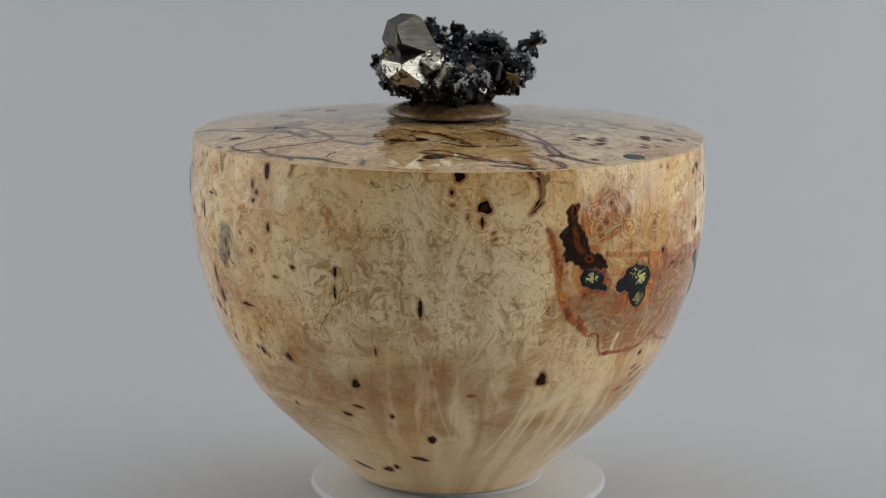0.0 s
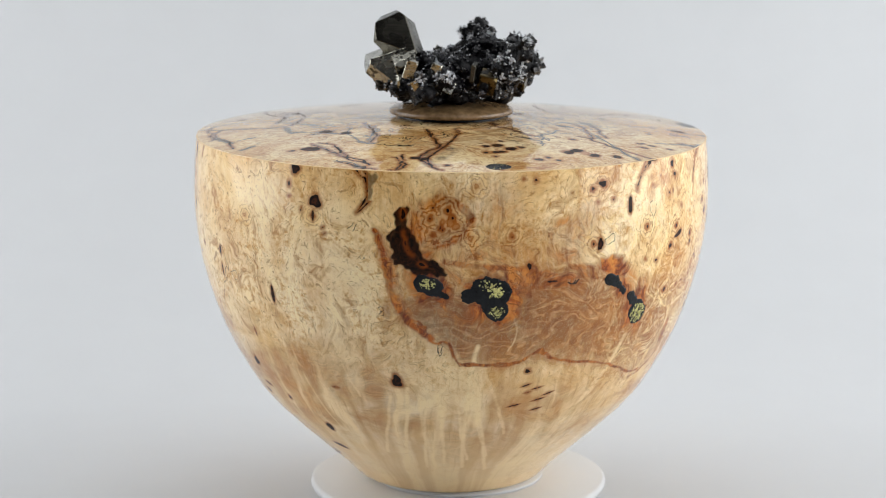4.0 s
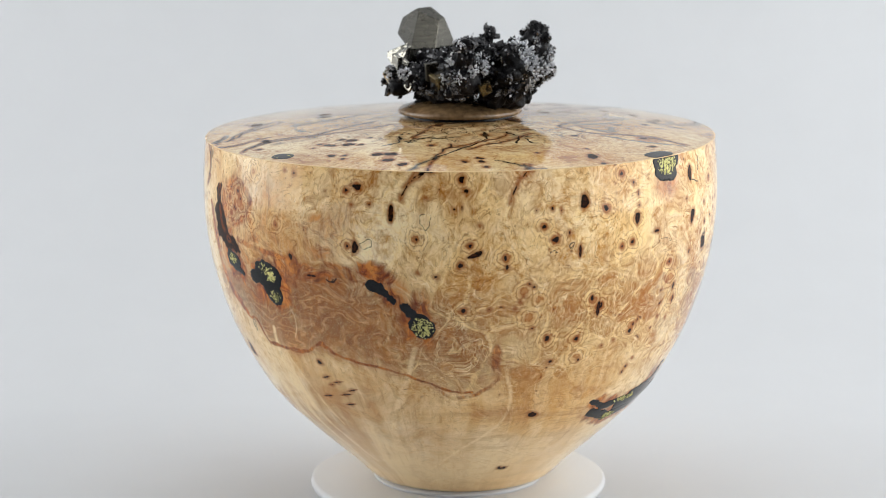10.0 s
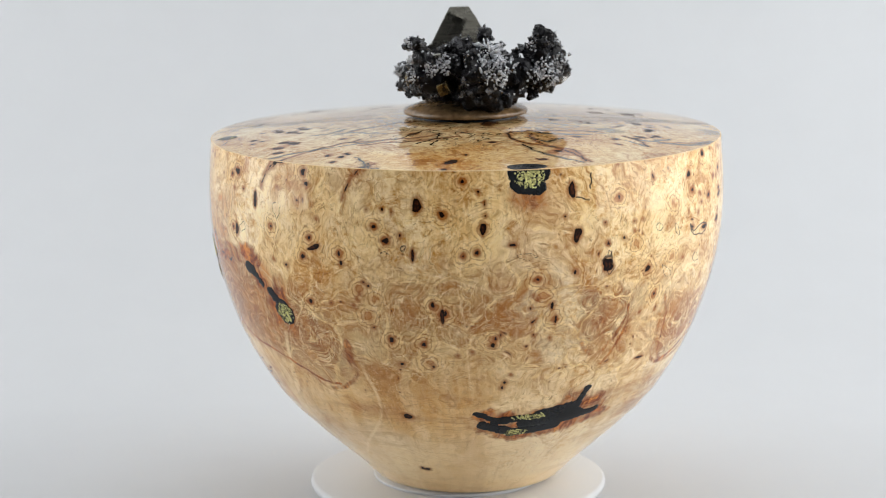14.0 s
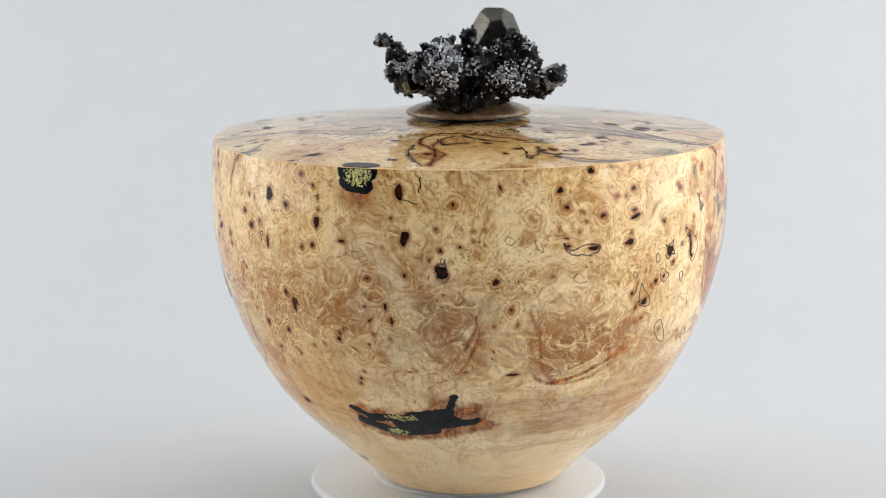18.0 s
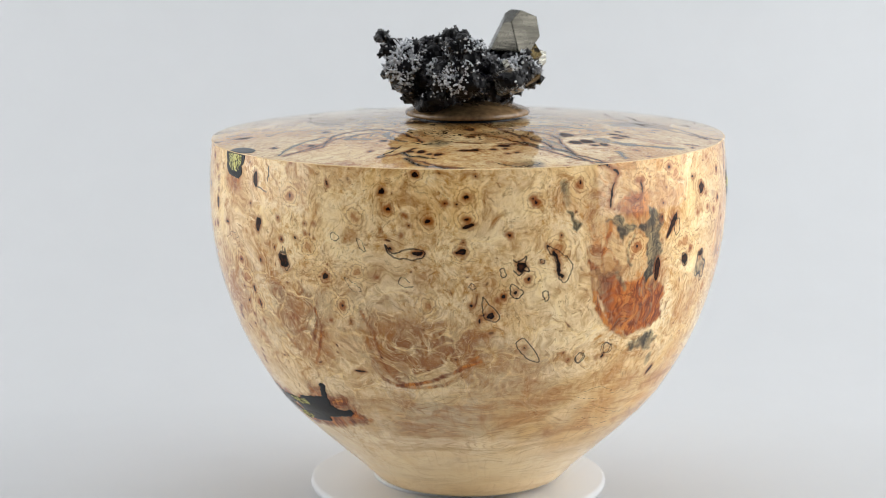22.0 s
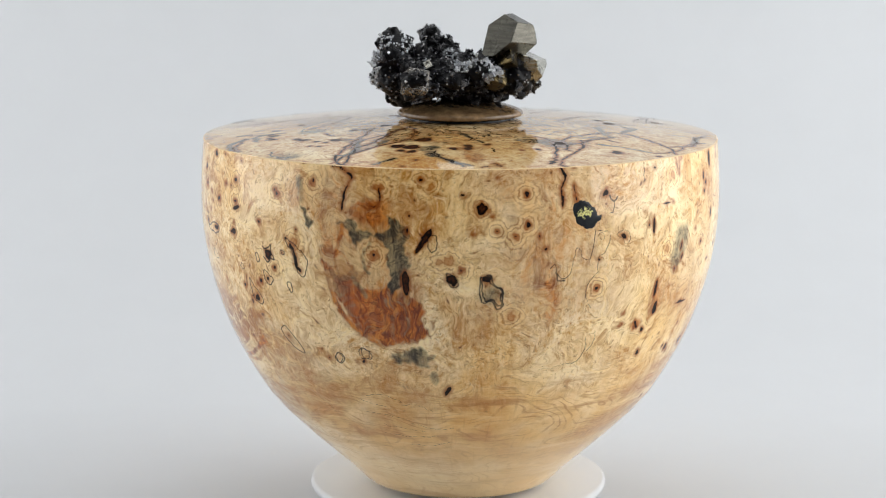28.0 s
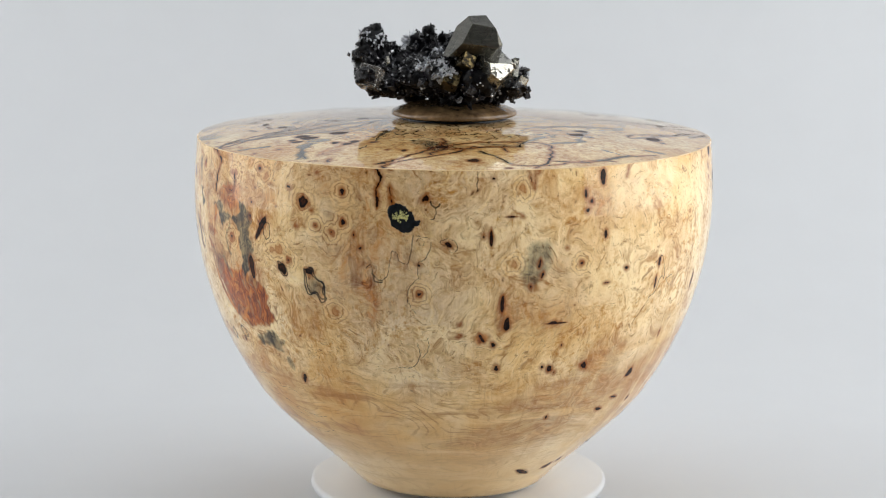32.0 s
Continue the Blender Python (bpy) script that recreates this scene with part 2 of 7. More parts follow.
    col = mix(nt, times(rust, ramp(nt, licks.outputs[0], [(0.52, 0.0), (0.64, 0.7)])), col, (0.72, 0.36, 0.11))
    lashes = noise_node(nt, shifted(co2, smoke.outputs["Color"], (0.012, 0.012, 0.006)), 58, 4, 0.6, 0.6)
    col = mix(nt, times(rust, vein(lashes.outputs[0], 0.026), 0.6), col, (0.15, 0.035, 0.006))
    col = mix(nt, times(rust, ramp(nt, lashes.outputs[0], [(0.58, 0.0), (0.70, 0.7)])), col, (0.76, 0.40, 0.11))
    # bark left in the wood
    bark = torn(field("bark"), edge_big.outputs[0], 0.35)
    col = mix(nt, bark, col, ramp(nt, fine.outputs[0], [(0.40, (0.016, 0.008, 0.004)), (0.54, (0.050, 0.019, 0.007)), (0.72, (0.10, 0.038, 0.012))]))
    # grey spalt, veined
    col = mix(nt, times(grey, 0.92), col, ramp(nt, mix(nt, 0.5, fine.outputs[0], strands.outputs[0]), [(0.40, (0.033, 0.031, 0.025)), (0.50, (0.14, 0.126, 0.092)), (0.60, (0.40, 0.33, 0.205))]))
    # crowded pin knots of the burl
    pins = node(nt, "ShaderNodeTexVoronoi", Scale=150.0)
    links.new(co2, pins.inputs["Vector"])
    pin = times(burl, ramp(nt, mid.outputs[0], [(0.50, 0.0), (0.58, 0.9)]))
    col = mix(nt, times(pin, step(nt, pins.outputs["Distance"], 0.10, 0.30), 0.5), col, (0.40, 0.15, 0.03))
    col = mix(nt, times(pin, step(nt, pins.outputs["Distance"], 0.06, 0.15)), col, (0.10, 0.035, 0.010))
    # rings round the larger eyes
    lump = noise_node(nt, co2, 240, 2, 0.5)
    eye = math_node(nt, "ADD", eye0, math_node(nt, "ADD", jitter, moved(lump.outputs[0], 5.0)))
    ring = math_node(nt, "SINE", math_node(nt, "MULTIPLY", eye, 2.7))
    near = times(step(nt, eye0, 2.5, 8.5), ramp(nt, smoke.outputs[0], [(0.35, 0.5), (0.6, 1.0)]))
    col = mix(nt, times(ramp(nt, ring, [(0.05, 0.50), (0.35, 0.0)]), near), col, (0.93, 0.76, 0.45))
    col = mix(nt, times(ramp(nt, ring, [(0.40, 0.0), (0.95, 0.58)]), near), col, (0.38, 0.175, 0.048))
    col = mix(nt, times(step(nt, eye, -0.5, 3.0), 0.65), col, (0.47, 0.185, 0.036))
    # dark voids with a burnt halo, browner inside
    void = math_node(nt, "ADD", math_node(nt, "ADD", void0, 0.02 if top else 0.26), math_node(nt, "MULTIPLY", jitter, 0.95))
    col = mix(nt, times(step(nt, void, -0.1, 2.3), ramp(nt, edge_big.outputs[0], [(0.3, 0.45), (0.65, 0.95)])), col, (0.33, 0.105, 0.016))
    hole = step(nt, void, -0.05, 0.16)
    inner = step(nt, void, -1.5, -0.3)
    pit = mix(nt, times(inner, ramp(nt, edge.outputs[0], [(0.40, 0.0), (0.60, 1.0)])), (0.016, 0.007, 0.003), (0.11, 0.036, 0.010))
    col = mix(nt, hole, col, pit)
    # thin black zone lines, on the top with a grey shade beside them
    if top:
        flat = nt.nodes.new("ShaderNodeVectorMath")
        flat.operation = "LENGTH"
        links.new(squeezed(co, (1, 1, 0)), flat.inputs[0])
        inner_zone = step(nt, flat.outputs["Value"], 0.055, 0.105)
        web = noise_node(nt, co2, 52, 4, 0.62, 0.4)
        web2 = noise_node(nt, co3, 95, 3, 0.6, 0.3)
        col = mix(nt, times(inner_zone, ramp(nt, web2.outputs[0], [(0.46, 0.0), (0.64, 0.55)])), col, (0.30, 0.15, 0.035))
        col = mix(nt, times(inner_zone, vein(web.outputs[0], 0.020), ramp(nt, edge_big.outputs[0], [(0.38, 0.2), (0.55, 1.0)])), col, (0.022, 0.016, 0.009))
        col = mix(nt, times(inner_zone, vein(web2.outputs[0], 0.016), ramp(nt, mid.outputs[0], [(0.46, 0.0), (0.54, 0.9)])), col, (0.030, 0.020, 0.010))
        col = mix(nt, times(step(nt, math_node(nt, "ADD", field("line"), math_node(nt, "MULTIPLY", jitter, 1.6)), 0.2, 2.4), ramp(nt, mid.outputs[0], [(0.44, 0.0), (0.56, 0.75)])), col, (0.15, 0.13, 0.095))
    line = math_node(nt, "ADD", field("line"), math_node(nt, "MULTIPLY", jitter, 0.7 if top else 0.12))
    col = mix(nt, times(step(nt, line, 0.06 if top else -0.05, 0.34 if top else 0.13), ramp(nt, edge_big.outputs[0], [(0.36, 0.92 if top else 0.6), (0.52, 0.92)])), col, (0.018, 0.012, 0.008))
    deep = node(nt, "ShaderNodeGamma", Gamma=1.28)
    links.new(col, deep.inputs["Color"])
    # the top gets a darker tint, offsetting the light from overhead in the colour
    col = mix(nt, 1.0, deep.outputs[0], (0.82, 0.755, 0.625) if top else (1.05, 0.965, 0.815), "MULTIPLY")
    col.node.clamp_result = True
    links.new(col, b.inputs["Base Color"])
    links.new(ramp(nt, fine.outputs[0], [(0.3, 0.36), (0.7, 0.50)]), b.inputs["Roughness"])
    b.inputs["Specular IOR Level"].default_value = 0.05
    # open pits hold no lacquer
    links.new(math_node(nt, "SUBTRACT", 1.0, times(math_node(nt, "MAXIMUM", hole, bark), 0.8)), b.inputs["Coat Weight"])
    b.inputs["Coat Roughness"].default_value = 0.02 if top else 0.07
    b.inputs["Coat IOR"].default_value = 1.70 if top else 1.42
    bump(nt, b, math_node(nt, "SUBTRACT", flow.outputs[0], hole), 0.04, 0.0003)
    return m


WOOD = burl_wood("lacquered_burl")
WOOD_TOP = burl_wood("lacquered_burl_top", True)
RIM_WOOD = plain("lacquered_rim_wood", (0.66, 0.46, 0.24), 0.25, 0, 0.15, 90)
PAPER = plain("white_seamless_paper", (0.532, 0.548, 0.566), 0.75, 0, 0.01, 30)
WALL = plain("dull_studio_wall", (0.05, 0.05, 0.052), 0.85, 0, 0.05, 4)
ACRYLIC = plain("white_acrylic", (0.575, 0.588, 0.604), 0.5, 0, 0.01, 60)
RESIN = plain("black_resin", (0.010, 0.011, 0.013), 0.16, 0, 0.4, 500, 0.1)
RESIN.node_tree.nodes["Principled BSDF"].inputs["Specular IOR Level"].default_value = 0.2
def black_crystals(name, island):
    """Near-black glassy crystals: most of them dull, some with bright clean faces."""
    m, nt, b = material(name)
    co = nt.nodes.new("ShaderNodeTexCoord").outputs["Object"]
    if island:
        chance = nt.nodes.new("ShaderNodeNewGeometry").outputs["Random Per Island"]
    else:
        chance = nt.nodes.new("ShaderNodeObjectInfo").outputs["Random"]
    grain = noise_node(nt, co, 700 if island else 2.2)
    nt.links.new(mix(nt, chance, (0.004, 0.004, 0.006), (0.010, 0.010, 0.017)), b.inputs["Base Color"])
    nt.links.new(ramp(nt, chance, [(0.0, 0.14), (0.45, 0.28), (0.64, 0.50), (0.74, 0.9), (1.0, 1.0)]), b.inputs["Specular IOR Level"])
    nt.links.new(ramp(nt, grain.outputs[0], [(0.35, 0.10), (0.65, 0.24)]), b.inputs["Roughness"])
    b.inputs["IOR"].default_value = 1.75
    bump(nt, b, grain.outputs[0], 0.5, 0.0005 if island else 0.25)
    return m


BLACK = black_crystals("black_sphalerite", False)
BLACK_CRUST = black_crystals("black_sphalerite_crust", True)
ROCK = plain("dark_ore_matrix", (0.003, 0.003, 0.004), 0.32, 0.0, 0.4, 350, 0.9)
ROCK.node_tree.nodes["Principled BSDF"].inputs["Specular IOR Level"].default_value = 0.15


def striated(name, colour, dark, rough, pitted, turn):
    """Metal crystal faces with growth lines and dull dark pits."""
    m, nt, b = material(name)
    co = nt.nodes.new("ShaderNodeTexCoord").outputs["Object"]
    flat = nt.nodes.new("ShaderNodeMapping")
    flat.inputs["Rotation"].default_value = [radians(t) for t in turn]
    flat.inputs["Scale"].default_value = (0.08, 0.08, 1.0)
    nt.links.new(co, flat.inputs["Vector"])
    lines = noise_node(nt, flat.outputs[0], 900, 3, 0.6)
    blotch = noise_node(nt, co, 260, 4, 0.62)
    wear = noise_node(nt, co, 90, 3, 0.55)
    col = ramp(nt, lines.outputs[0], [(0.35, tuple(c * 0.62 for c in colour)), (0.62, colour)])
    pits = ramp(nt, blotch.outputs[0], [(pitted - 0.03, 1.0), (pitted + 0.03, 0.0)])
    col = mix(nt, pits, col, dark)
    nt.links.new(col, b.inputs["Base Color"])
    b.inputs["Metallic"].default_value = 0.95
    nt.links.new(ramp(nt, wear.outputs[0], [(0.35, rough - 0.08), (0.65, rough + 0.10)]), b.inputs["Roughness"])
    bump(nt, b, math_node(nt, "SUBTRACT", lines.outputs[0], pits), 0.30, 0.0004)
    return m


PYRITE = striated("pyrite", (0.52, 0.505, 0.44), (0.05, 0.047, 0.04), 0.20, 0.43, (0, 60, 20))
BRASS = striated("brassy_pyrite", (0.13, 0.098, 0.045), (0.012, 0.010, 0.007), 0.24, 0.47, (30, 20, 0))
TARNISH = striated("tarnished_pyrite", (0.105, 0.100, 0.084), (0.030, 0.028, 0.024), 0.26, 0.34, (0, 25, 45))
GLASSY = plain("glassy_dark_crystal", (0.62, 0.58, 0.52), 0.05, 0.0, 0.3, 300, 0.5)
GLASSY.node_tree.nodes["Principled BSDF"].inputs["Transmission Weight"].default_value = 0.8
GLASSY.node_tree.nodes["Principled BSDF"].inputs["IOR"].default_value = 1.6
GOLD = plain("pyrite_flake", (0.46, 0.43, 0.17), 0.28, 0.75, 0.35, 900, 0.6)
STONE = plain("tan_stone", (0.19, 0.118, 0.058), 0.22, 0.0, 0.42, 240, 0.1)


def quartz_glass(name, each=False):
    m, nt, b = material(name)
    co = nt.nodes.new("ShaderNodeTexCoord").outputs["Object"]
    n = noise_node(nt, co, 2.5 if each else 300)
    links = nt.links
    links.new(ramp(nt, n.outputs[0], [(0.3, (0.28, 0.30, 0.33)), (0.62, (0.80, 0.82, 0.86))]), b.inputs["Base Color"])
    b.inputs["Roughness"].default_value = 0.12
    b.inputs["Transmission Weight"].default_value = 0.15
    b.inputs["IOR"].default_value = 1.54
    return m


QUARTZ = quartz_glass("milky_quartz")
NEEDLE = quartz_glass("clear_quartz", True)

# ---- helpers for building ----
def mesh_of(name, bm, mat, smooth=True):
    me = bpy.data.meshes.new(name)
    bm.normal_update()
    bm.to_mesh(me)
    bm.free()
    me.materials.append(mat)
    for p in me.polygons:
        p.use_smooth = smooth
    return me


def part(name, bm, mat, parent=None, label="", smooth=True):
    ob = new(name, mesh_of(name, bm, mat, smooth))
    ob.parent = parent
    if label:
        tagged(ob, label)
    return ob


def lathe(bm, rows, n=128):
    """A body of revolution from rows of (radius, z), closed where the radius is 0."""
    rings = []
    for r, z in rows:
        if r <= 1e-6:
            rings.append([bm.verts.new((0, 0, z))])
        else:
            rings.append([bm.verts.new((r * math.cos(2 * math.pi * k / n), r * math.sin(2 * math.pi * k / n), z)) for k in range(n)])
    for a, c in zip(rings, rings[1:]):
        for k in range(n):
            j = (k + 1) % n
            if len(a) == 1 and len(c) == 1:
                continue
            if len(a) == 1:
                bm.faces.new((a[0], c[j], c[k]))
            elif len(c) == 1:
                bm.faces.new((a[k], a[j], c[0]))
            else:
                bm.faces.new((a[k], a[j], c[j], c[k]))
    bmesh.ops.recalc_face_normals(bm, faces=bm.faces)
    return bm


# ---- the setting ----
FLOOR_Z = -0.0245
bm = bmesh.new()
outline = [(-1.6, FLOOR_Z), (0.22, FLOOR_Z)]
for k in range(1, 25):
    a = math.pi / 2 * k / 24
    outline.append((0.22 + 0.55 * math.sin(a), FLOOR_Z + 0.55 * (1 - math.cos(a))))
outline.append((0.77, 2.6))
cols = [[bm.verts.new((x, y, z)) for y, z in outline] for x in (-2.4, 2.4)]
for k in range(len(outline) - 1):
    bm.faces.new((cols[0][k], cols[1][k], cols[1][k + 1], cols[0][k + 1]))
sweep = part("backdrop", bm, PAPER)
tagged(sweep, "pale grey seamless paper backdrop sweeping up behind the urn", "backdrop", kind="structure")
mod = sweep.modifiers.new("thickness", "SOLIDIFY")
mod.thickness, mod.offset = 0.002, -1


def slab(name, lo, hi, label):
    bm = bmesh.new()
    bmesh.ops.create_cube(bm, size=1)
    for v in bm.verts:
        v.co = Vector([a + (c + 0.5) * (b - a) for a, b, c in zip(lo, hi, v.co)])
    return tagged(part(name, bm, WALL, smooth=False), label, name.split("_")[0], kind="structure")


slab("wall_west", (-2.55, -2.4, -0.1), (-2.45, 1.0, 2.7), "plain grey studio wall beside the set")
slab("wall_east", (2.45, -2.4, -0.1), (2.55, 1.0, 2.7), "plain grey studio wall beside the set")
slab("wall_south", (-2.45, -2.4, -0.1), (2.45, -2.3, 2.7), "plain grey studio wall behind the camera")
slab("wall_north", (-2.45, 0.9, -0.1), (2.45, 1.0, 2.7), "plain grey studio wall behind the backdrop")
slab("ceiling", (-2.55, -2.4, 2.7), (2.55, 1.0, 2.8), "plain grey studio ceiling")
slab("floor", (-2.45, -2.3, -0.1), (2.45, 0.9, -0.04), "plain grey studio table top under the paper")


def card(name, a, b, label):
    """A white panel that stands on the table between two points."""
    bm = bmesh.new()
    a, b = Vector((*a, 0)), Vector((*b, 0))
    side_way = (b - a).normalized().cross(Vector((0, 0, 1))) * 0.01
    ring = [a, b, b + side_way, a + side_way]
    low = [bm.verts.new(p + Vector((0, 0, -0.04))) for p in ring]
    high = [bm.verts.new(p + Vector((0, 0, 2.65))) for p in ring]
    bm.faces.new(low[::-1])
    bm.faces.new(high)
    for k in range(4):
        j = (k + 1) % 4
        bm.faces.new((low[k], low[j], high[j], high[k]))
    bmesh.ops.recalc_face_normals(bm, faces=bm.faces)
    return tagged(part(name, bm, PAPER, smooth=False), label, "wall", kind="structure")


card("wall_southeast", (0.33, -1.26), (1.10, -0.85), "white tent wall beside the camera")
card("wall_southwest", (-0.92, -1.00), (-1.30, -0.50), "white tent wall beside the camera")

# ---- turntable ----
turntable = tagged(new("turntable"), "round white motorised display turntable under the urn", "turntable")
part("base", lathe(bmesh.new(), [(0, -0.0222), (0.060, -0.0222), (0.062, -0.0207), (0.062, -0.0082), (0, -0.0082)]), ACRYLIC, turntable)
part("platter", lathe(bmesh.new(), [(0, -0.0072), (0.0750, -0.0072), (0.0766, -0.0064), (0.0770, -0.0050), (0.0766, -0.0034), (0.0752, -0.0024), (0, -0.0024)]), ACRYLIC, turntable, "glossy white acrylic platter")
part("spacer_disc", lathe(bmesh.new(), [(0, -0.0023), (0.0436, -0.0023), (0.0440, -0.0018), (0.0440, -0.0010), (0.0436, -0.0006), (0, -0.0006)]), ACRYLIC, turntable, "thin white spacer disc")

# ---- the urn ----
# outer profile, (radius, height) in mm
PROFILE = [(44.8, -2.6), (47.3, -2.1), (49.6, -0.2), (57.2, 7.5), (68.4, 17.3), (79.6, 27.4), (91.5, 38.9), (99.5, 48.4), (106.5, 59.4), (112.67, 70.4),
           (117.84, 81.4), (121.92, 92.4), (125.39, 103.4), (128.11, 114.4), (129.95, 125.4), (130.98, 135.0), (131.35, 144.0), (131.33, 152.0), (130.86, 162.0), (130.28, 170.0), (129.8, 175.0)]
RIM_R, RIM_Z = 129.8, 175.0


def smooth_profile(n):
    """n even steps along the profile: radius, height and the length along the curve, in mm."""
    p = np.array(PROFILE)
    d = np.concatenate([[0], np.cumsum(np.hypot(*np.diff(p, axis=0).T))])
    s = np.linspace(0, d[-1], n)
    fine = np.linspace(0, d[-1], 4000)
    out = []
    for k in (0, 1):
        f = np.interp(fine, d, p[:, k])
        w = np.hanning(161)
        pad = np.concatenate([2 * f[0] - f[80:0:-1], f, 2 * f[-1] - f[-2:-82:-1]])
        out.append(np.interp(s, fine, np.convolve(pad, w / w.sum(), "valid")))
    return out[0], out[1], s


SIDE_N, SIDE_ROWS = 1920, 400
side_r, side_z, side_s = smooth_profile(SIDE_ROWS)
side_a = np.arange(SIDE_N) * 2 * math.pi / SIDE_N
FAR = 30.0
side = {k: np.full((SIDE_ROWS, SIDE_N), FAR) for k in ("void", "line", "eye")}
side.update({k: np.zeros((SIDE_ROWS, SIDE_N)) for k in ("pink", "rust", "grey", "bark", "pale")})

TOP_N, TOP_ROWS = 1440, 240
top_r = np.linspace(0.5, RIM_R - 0.6, TOP_ROWS)
TX, TY = np.outer(top_r, np.cos(np.arange(TOP_N) * 2 * math.pi / TOP_N)), np.outer(top_r, np.sin(np.arange(TOP_N) * 2 * math.pi / TOP_N))
top = {k: np.full((TOP_ROWS, TOP_N), FAR) for k in ("void", "line", "eye")}
top.update({k: np.zeros((TOP_ROWS, TOP_N)) for k in ("pink", "rust", "grey", "bark", "pale")})


def patch(a, h, reach):
    """The stretch of the side within reach (mm) of angle a and height h: its place in the grid and local x, y in mm."""
    s0 = np.interp(h, side_z, side_s)
    r0 = np.interp(h, side_z, side_r)
    rows = np.where(np.abs(side_s - s0) < reach)[0]
    k = int(reach / r0 / (2 * math.pi) * SIDE_N) + 2
    cols = (int(round(radians(a) / (2 * math.pi) * SIDE_N)) + np.arange(-k, k + 1)) % SIDE_N
    da = (side_a[cols] - radians(a) + math.pi) % (2 * math.pi) - math.pi
    return np.ix_(rows, cols), np.outer(side_r[rows], da), np.repeat((side_s[rows] - s0)[:, None], len(cols), 1)


def oval(x, y, w, h, tilt=0, rough=0.0):
    """Distance to an uneven oval of half sizes w and h that leans by tilt degrees."""
    c, s = math.cos(radians(tilt)), math.sin(radians(tilt))
    u, v = x * c + y * s, -x * s + y * c
    q = np.sqrt((u / w) ** 2 + (v / h) ** 2) + 1e-9
    if rough:
        rough *= min(w, h) / max(w, h) * min(1.0, min(w, h))
        phi, p = np.arctan2(v / h, u / w), 7.3 * w + 3.1 * h + tilt
        q = q * (1 + rough * (0.55 * np.sin(2 * phi + p) + 0.5 * np.sin(3 * phi + 2.3 * p) + 0.22 * np.sin(5 * phi + 3.7 * p)))
    return (q - 1) * np.minimum(np.sqrt(u * u + v * v) / q, max(w, h))


def spot(a, h, w, t, tilt=0, key="void"):
    where, x, y = patch(a, h, max(w, t) + 12)
    side[key][where] = np.minimum(side[key][where], oval(x, y, w, t, tilt, 0.0 if key == "eye" else 0.28))


def eye(a, h, size=1.2):
    spot(a, h, size, size, 0, "eye")


def stain(key, a, h, w, t, tilt=0, amount=1.0, soft=0.9):
    where, x, y = patch(a, h, max(w, t) * 1.6)
    d = oval(x, y, w, t, tilt, 0.3) / min(w, t)
    side[key][where] = np.maximum(side[key][where], amount * np.clip(0.5 - d / soft, 0, 1))


def to_segment(x, y, ax, ay, bx, by):
    ux, uy = bx - ax, by - ay
    t = np.clip(((x - ax) * ux + (y - ay) * uy) / (ux * ux + uy * uy + 1e-9), 0, 1)
    return np.hypot(x - ax - t * ux, y - ay - t * uy)


def curved(points, close=False, wobble=0.0):
    """A smooth, slightly shaky line through the points."""
    p = [Vector(q) for q in points]
    p = [p[-1], *p, p[0], p[1]] if close else [p[0], *p, p[-1]]
    out = []
    for a, b, c, d in zip(p, p[1:], p[2:], p[3:]):
        for k in range(5):
            t = k / 5
            q = 0.5 * (2 * b + (c - a) * t + (2 * a - 5 * b + 4 * c - d) * t * t + (3 * b - a - 3 * c + d) * t ** 3)
            n = noise.noise_vector(Vector((q.x, q.y, 0)) * 0.7) * wobble
            out.append((q.x + 0.45 * n.x, q.y + n.y))
    return out if close else out + [tuple(p[-1])]


def trace(points, width=0.25, key="line", close=False):
    """A line over the side through (angle, height) points."""
    base = points[0][0]
    pts = [(base + (a - base + 180) % 360 - 180, h) for a, h in points]
    pts = curved(pts, close, 0.8)
    pts = pts + [pts[0]] if close else pts
    for (a, h), (c, g) in zip(pts, pts[1:]):
        turn = (c - a + 180) % 360 - 180
        r0 = np.interp((h + g) / 2, side_z, side_r)
        ds = np.interp(g, side_z, side_s) - np.interp(h, side_z, side_s)
        dx = radians(turn) * r0
        where, x, y = patch(a + turn / 2, (h + g) / 2, math.hypot(dx, ds) / 2 + 6)
        side[key][where] = np.minimum(side[key][where], to_segment(x, y, -dx / 2, -ds / 2, dx / 2, ds / 2) - width)


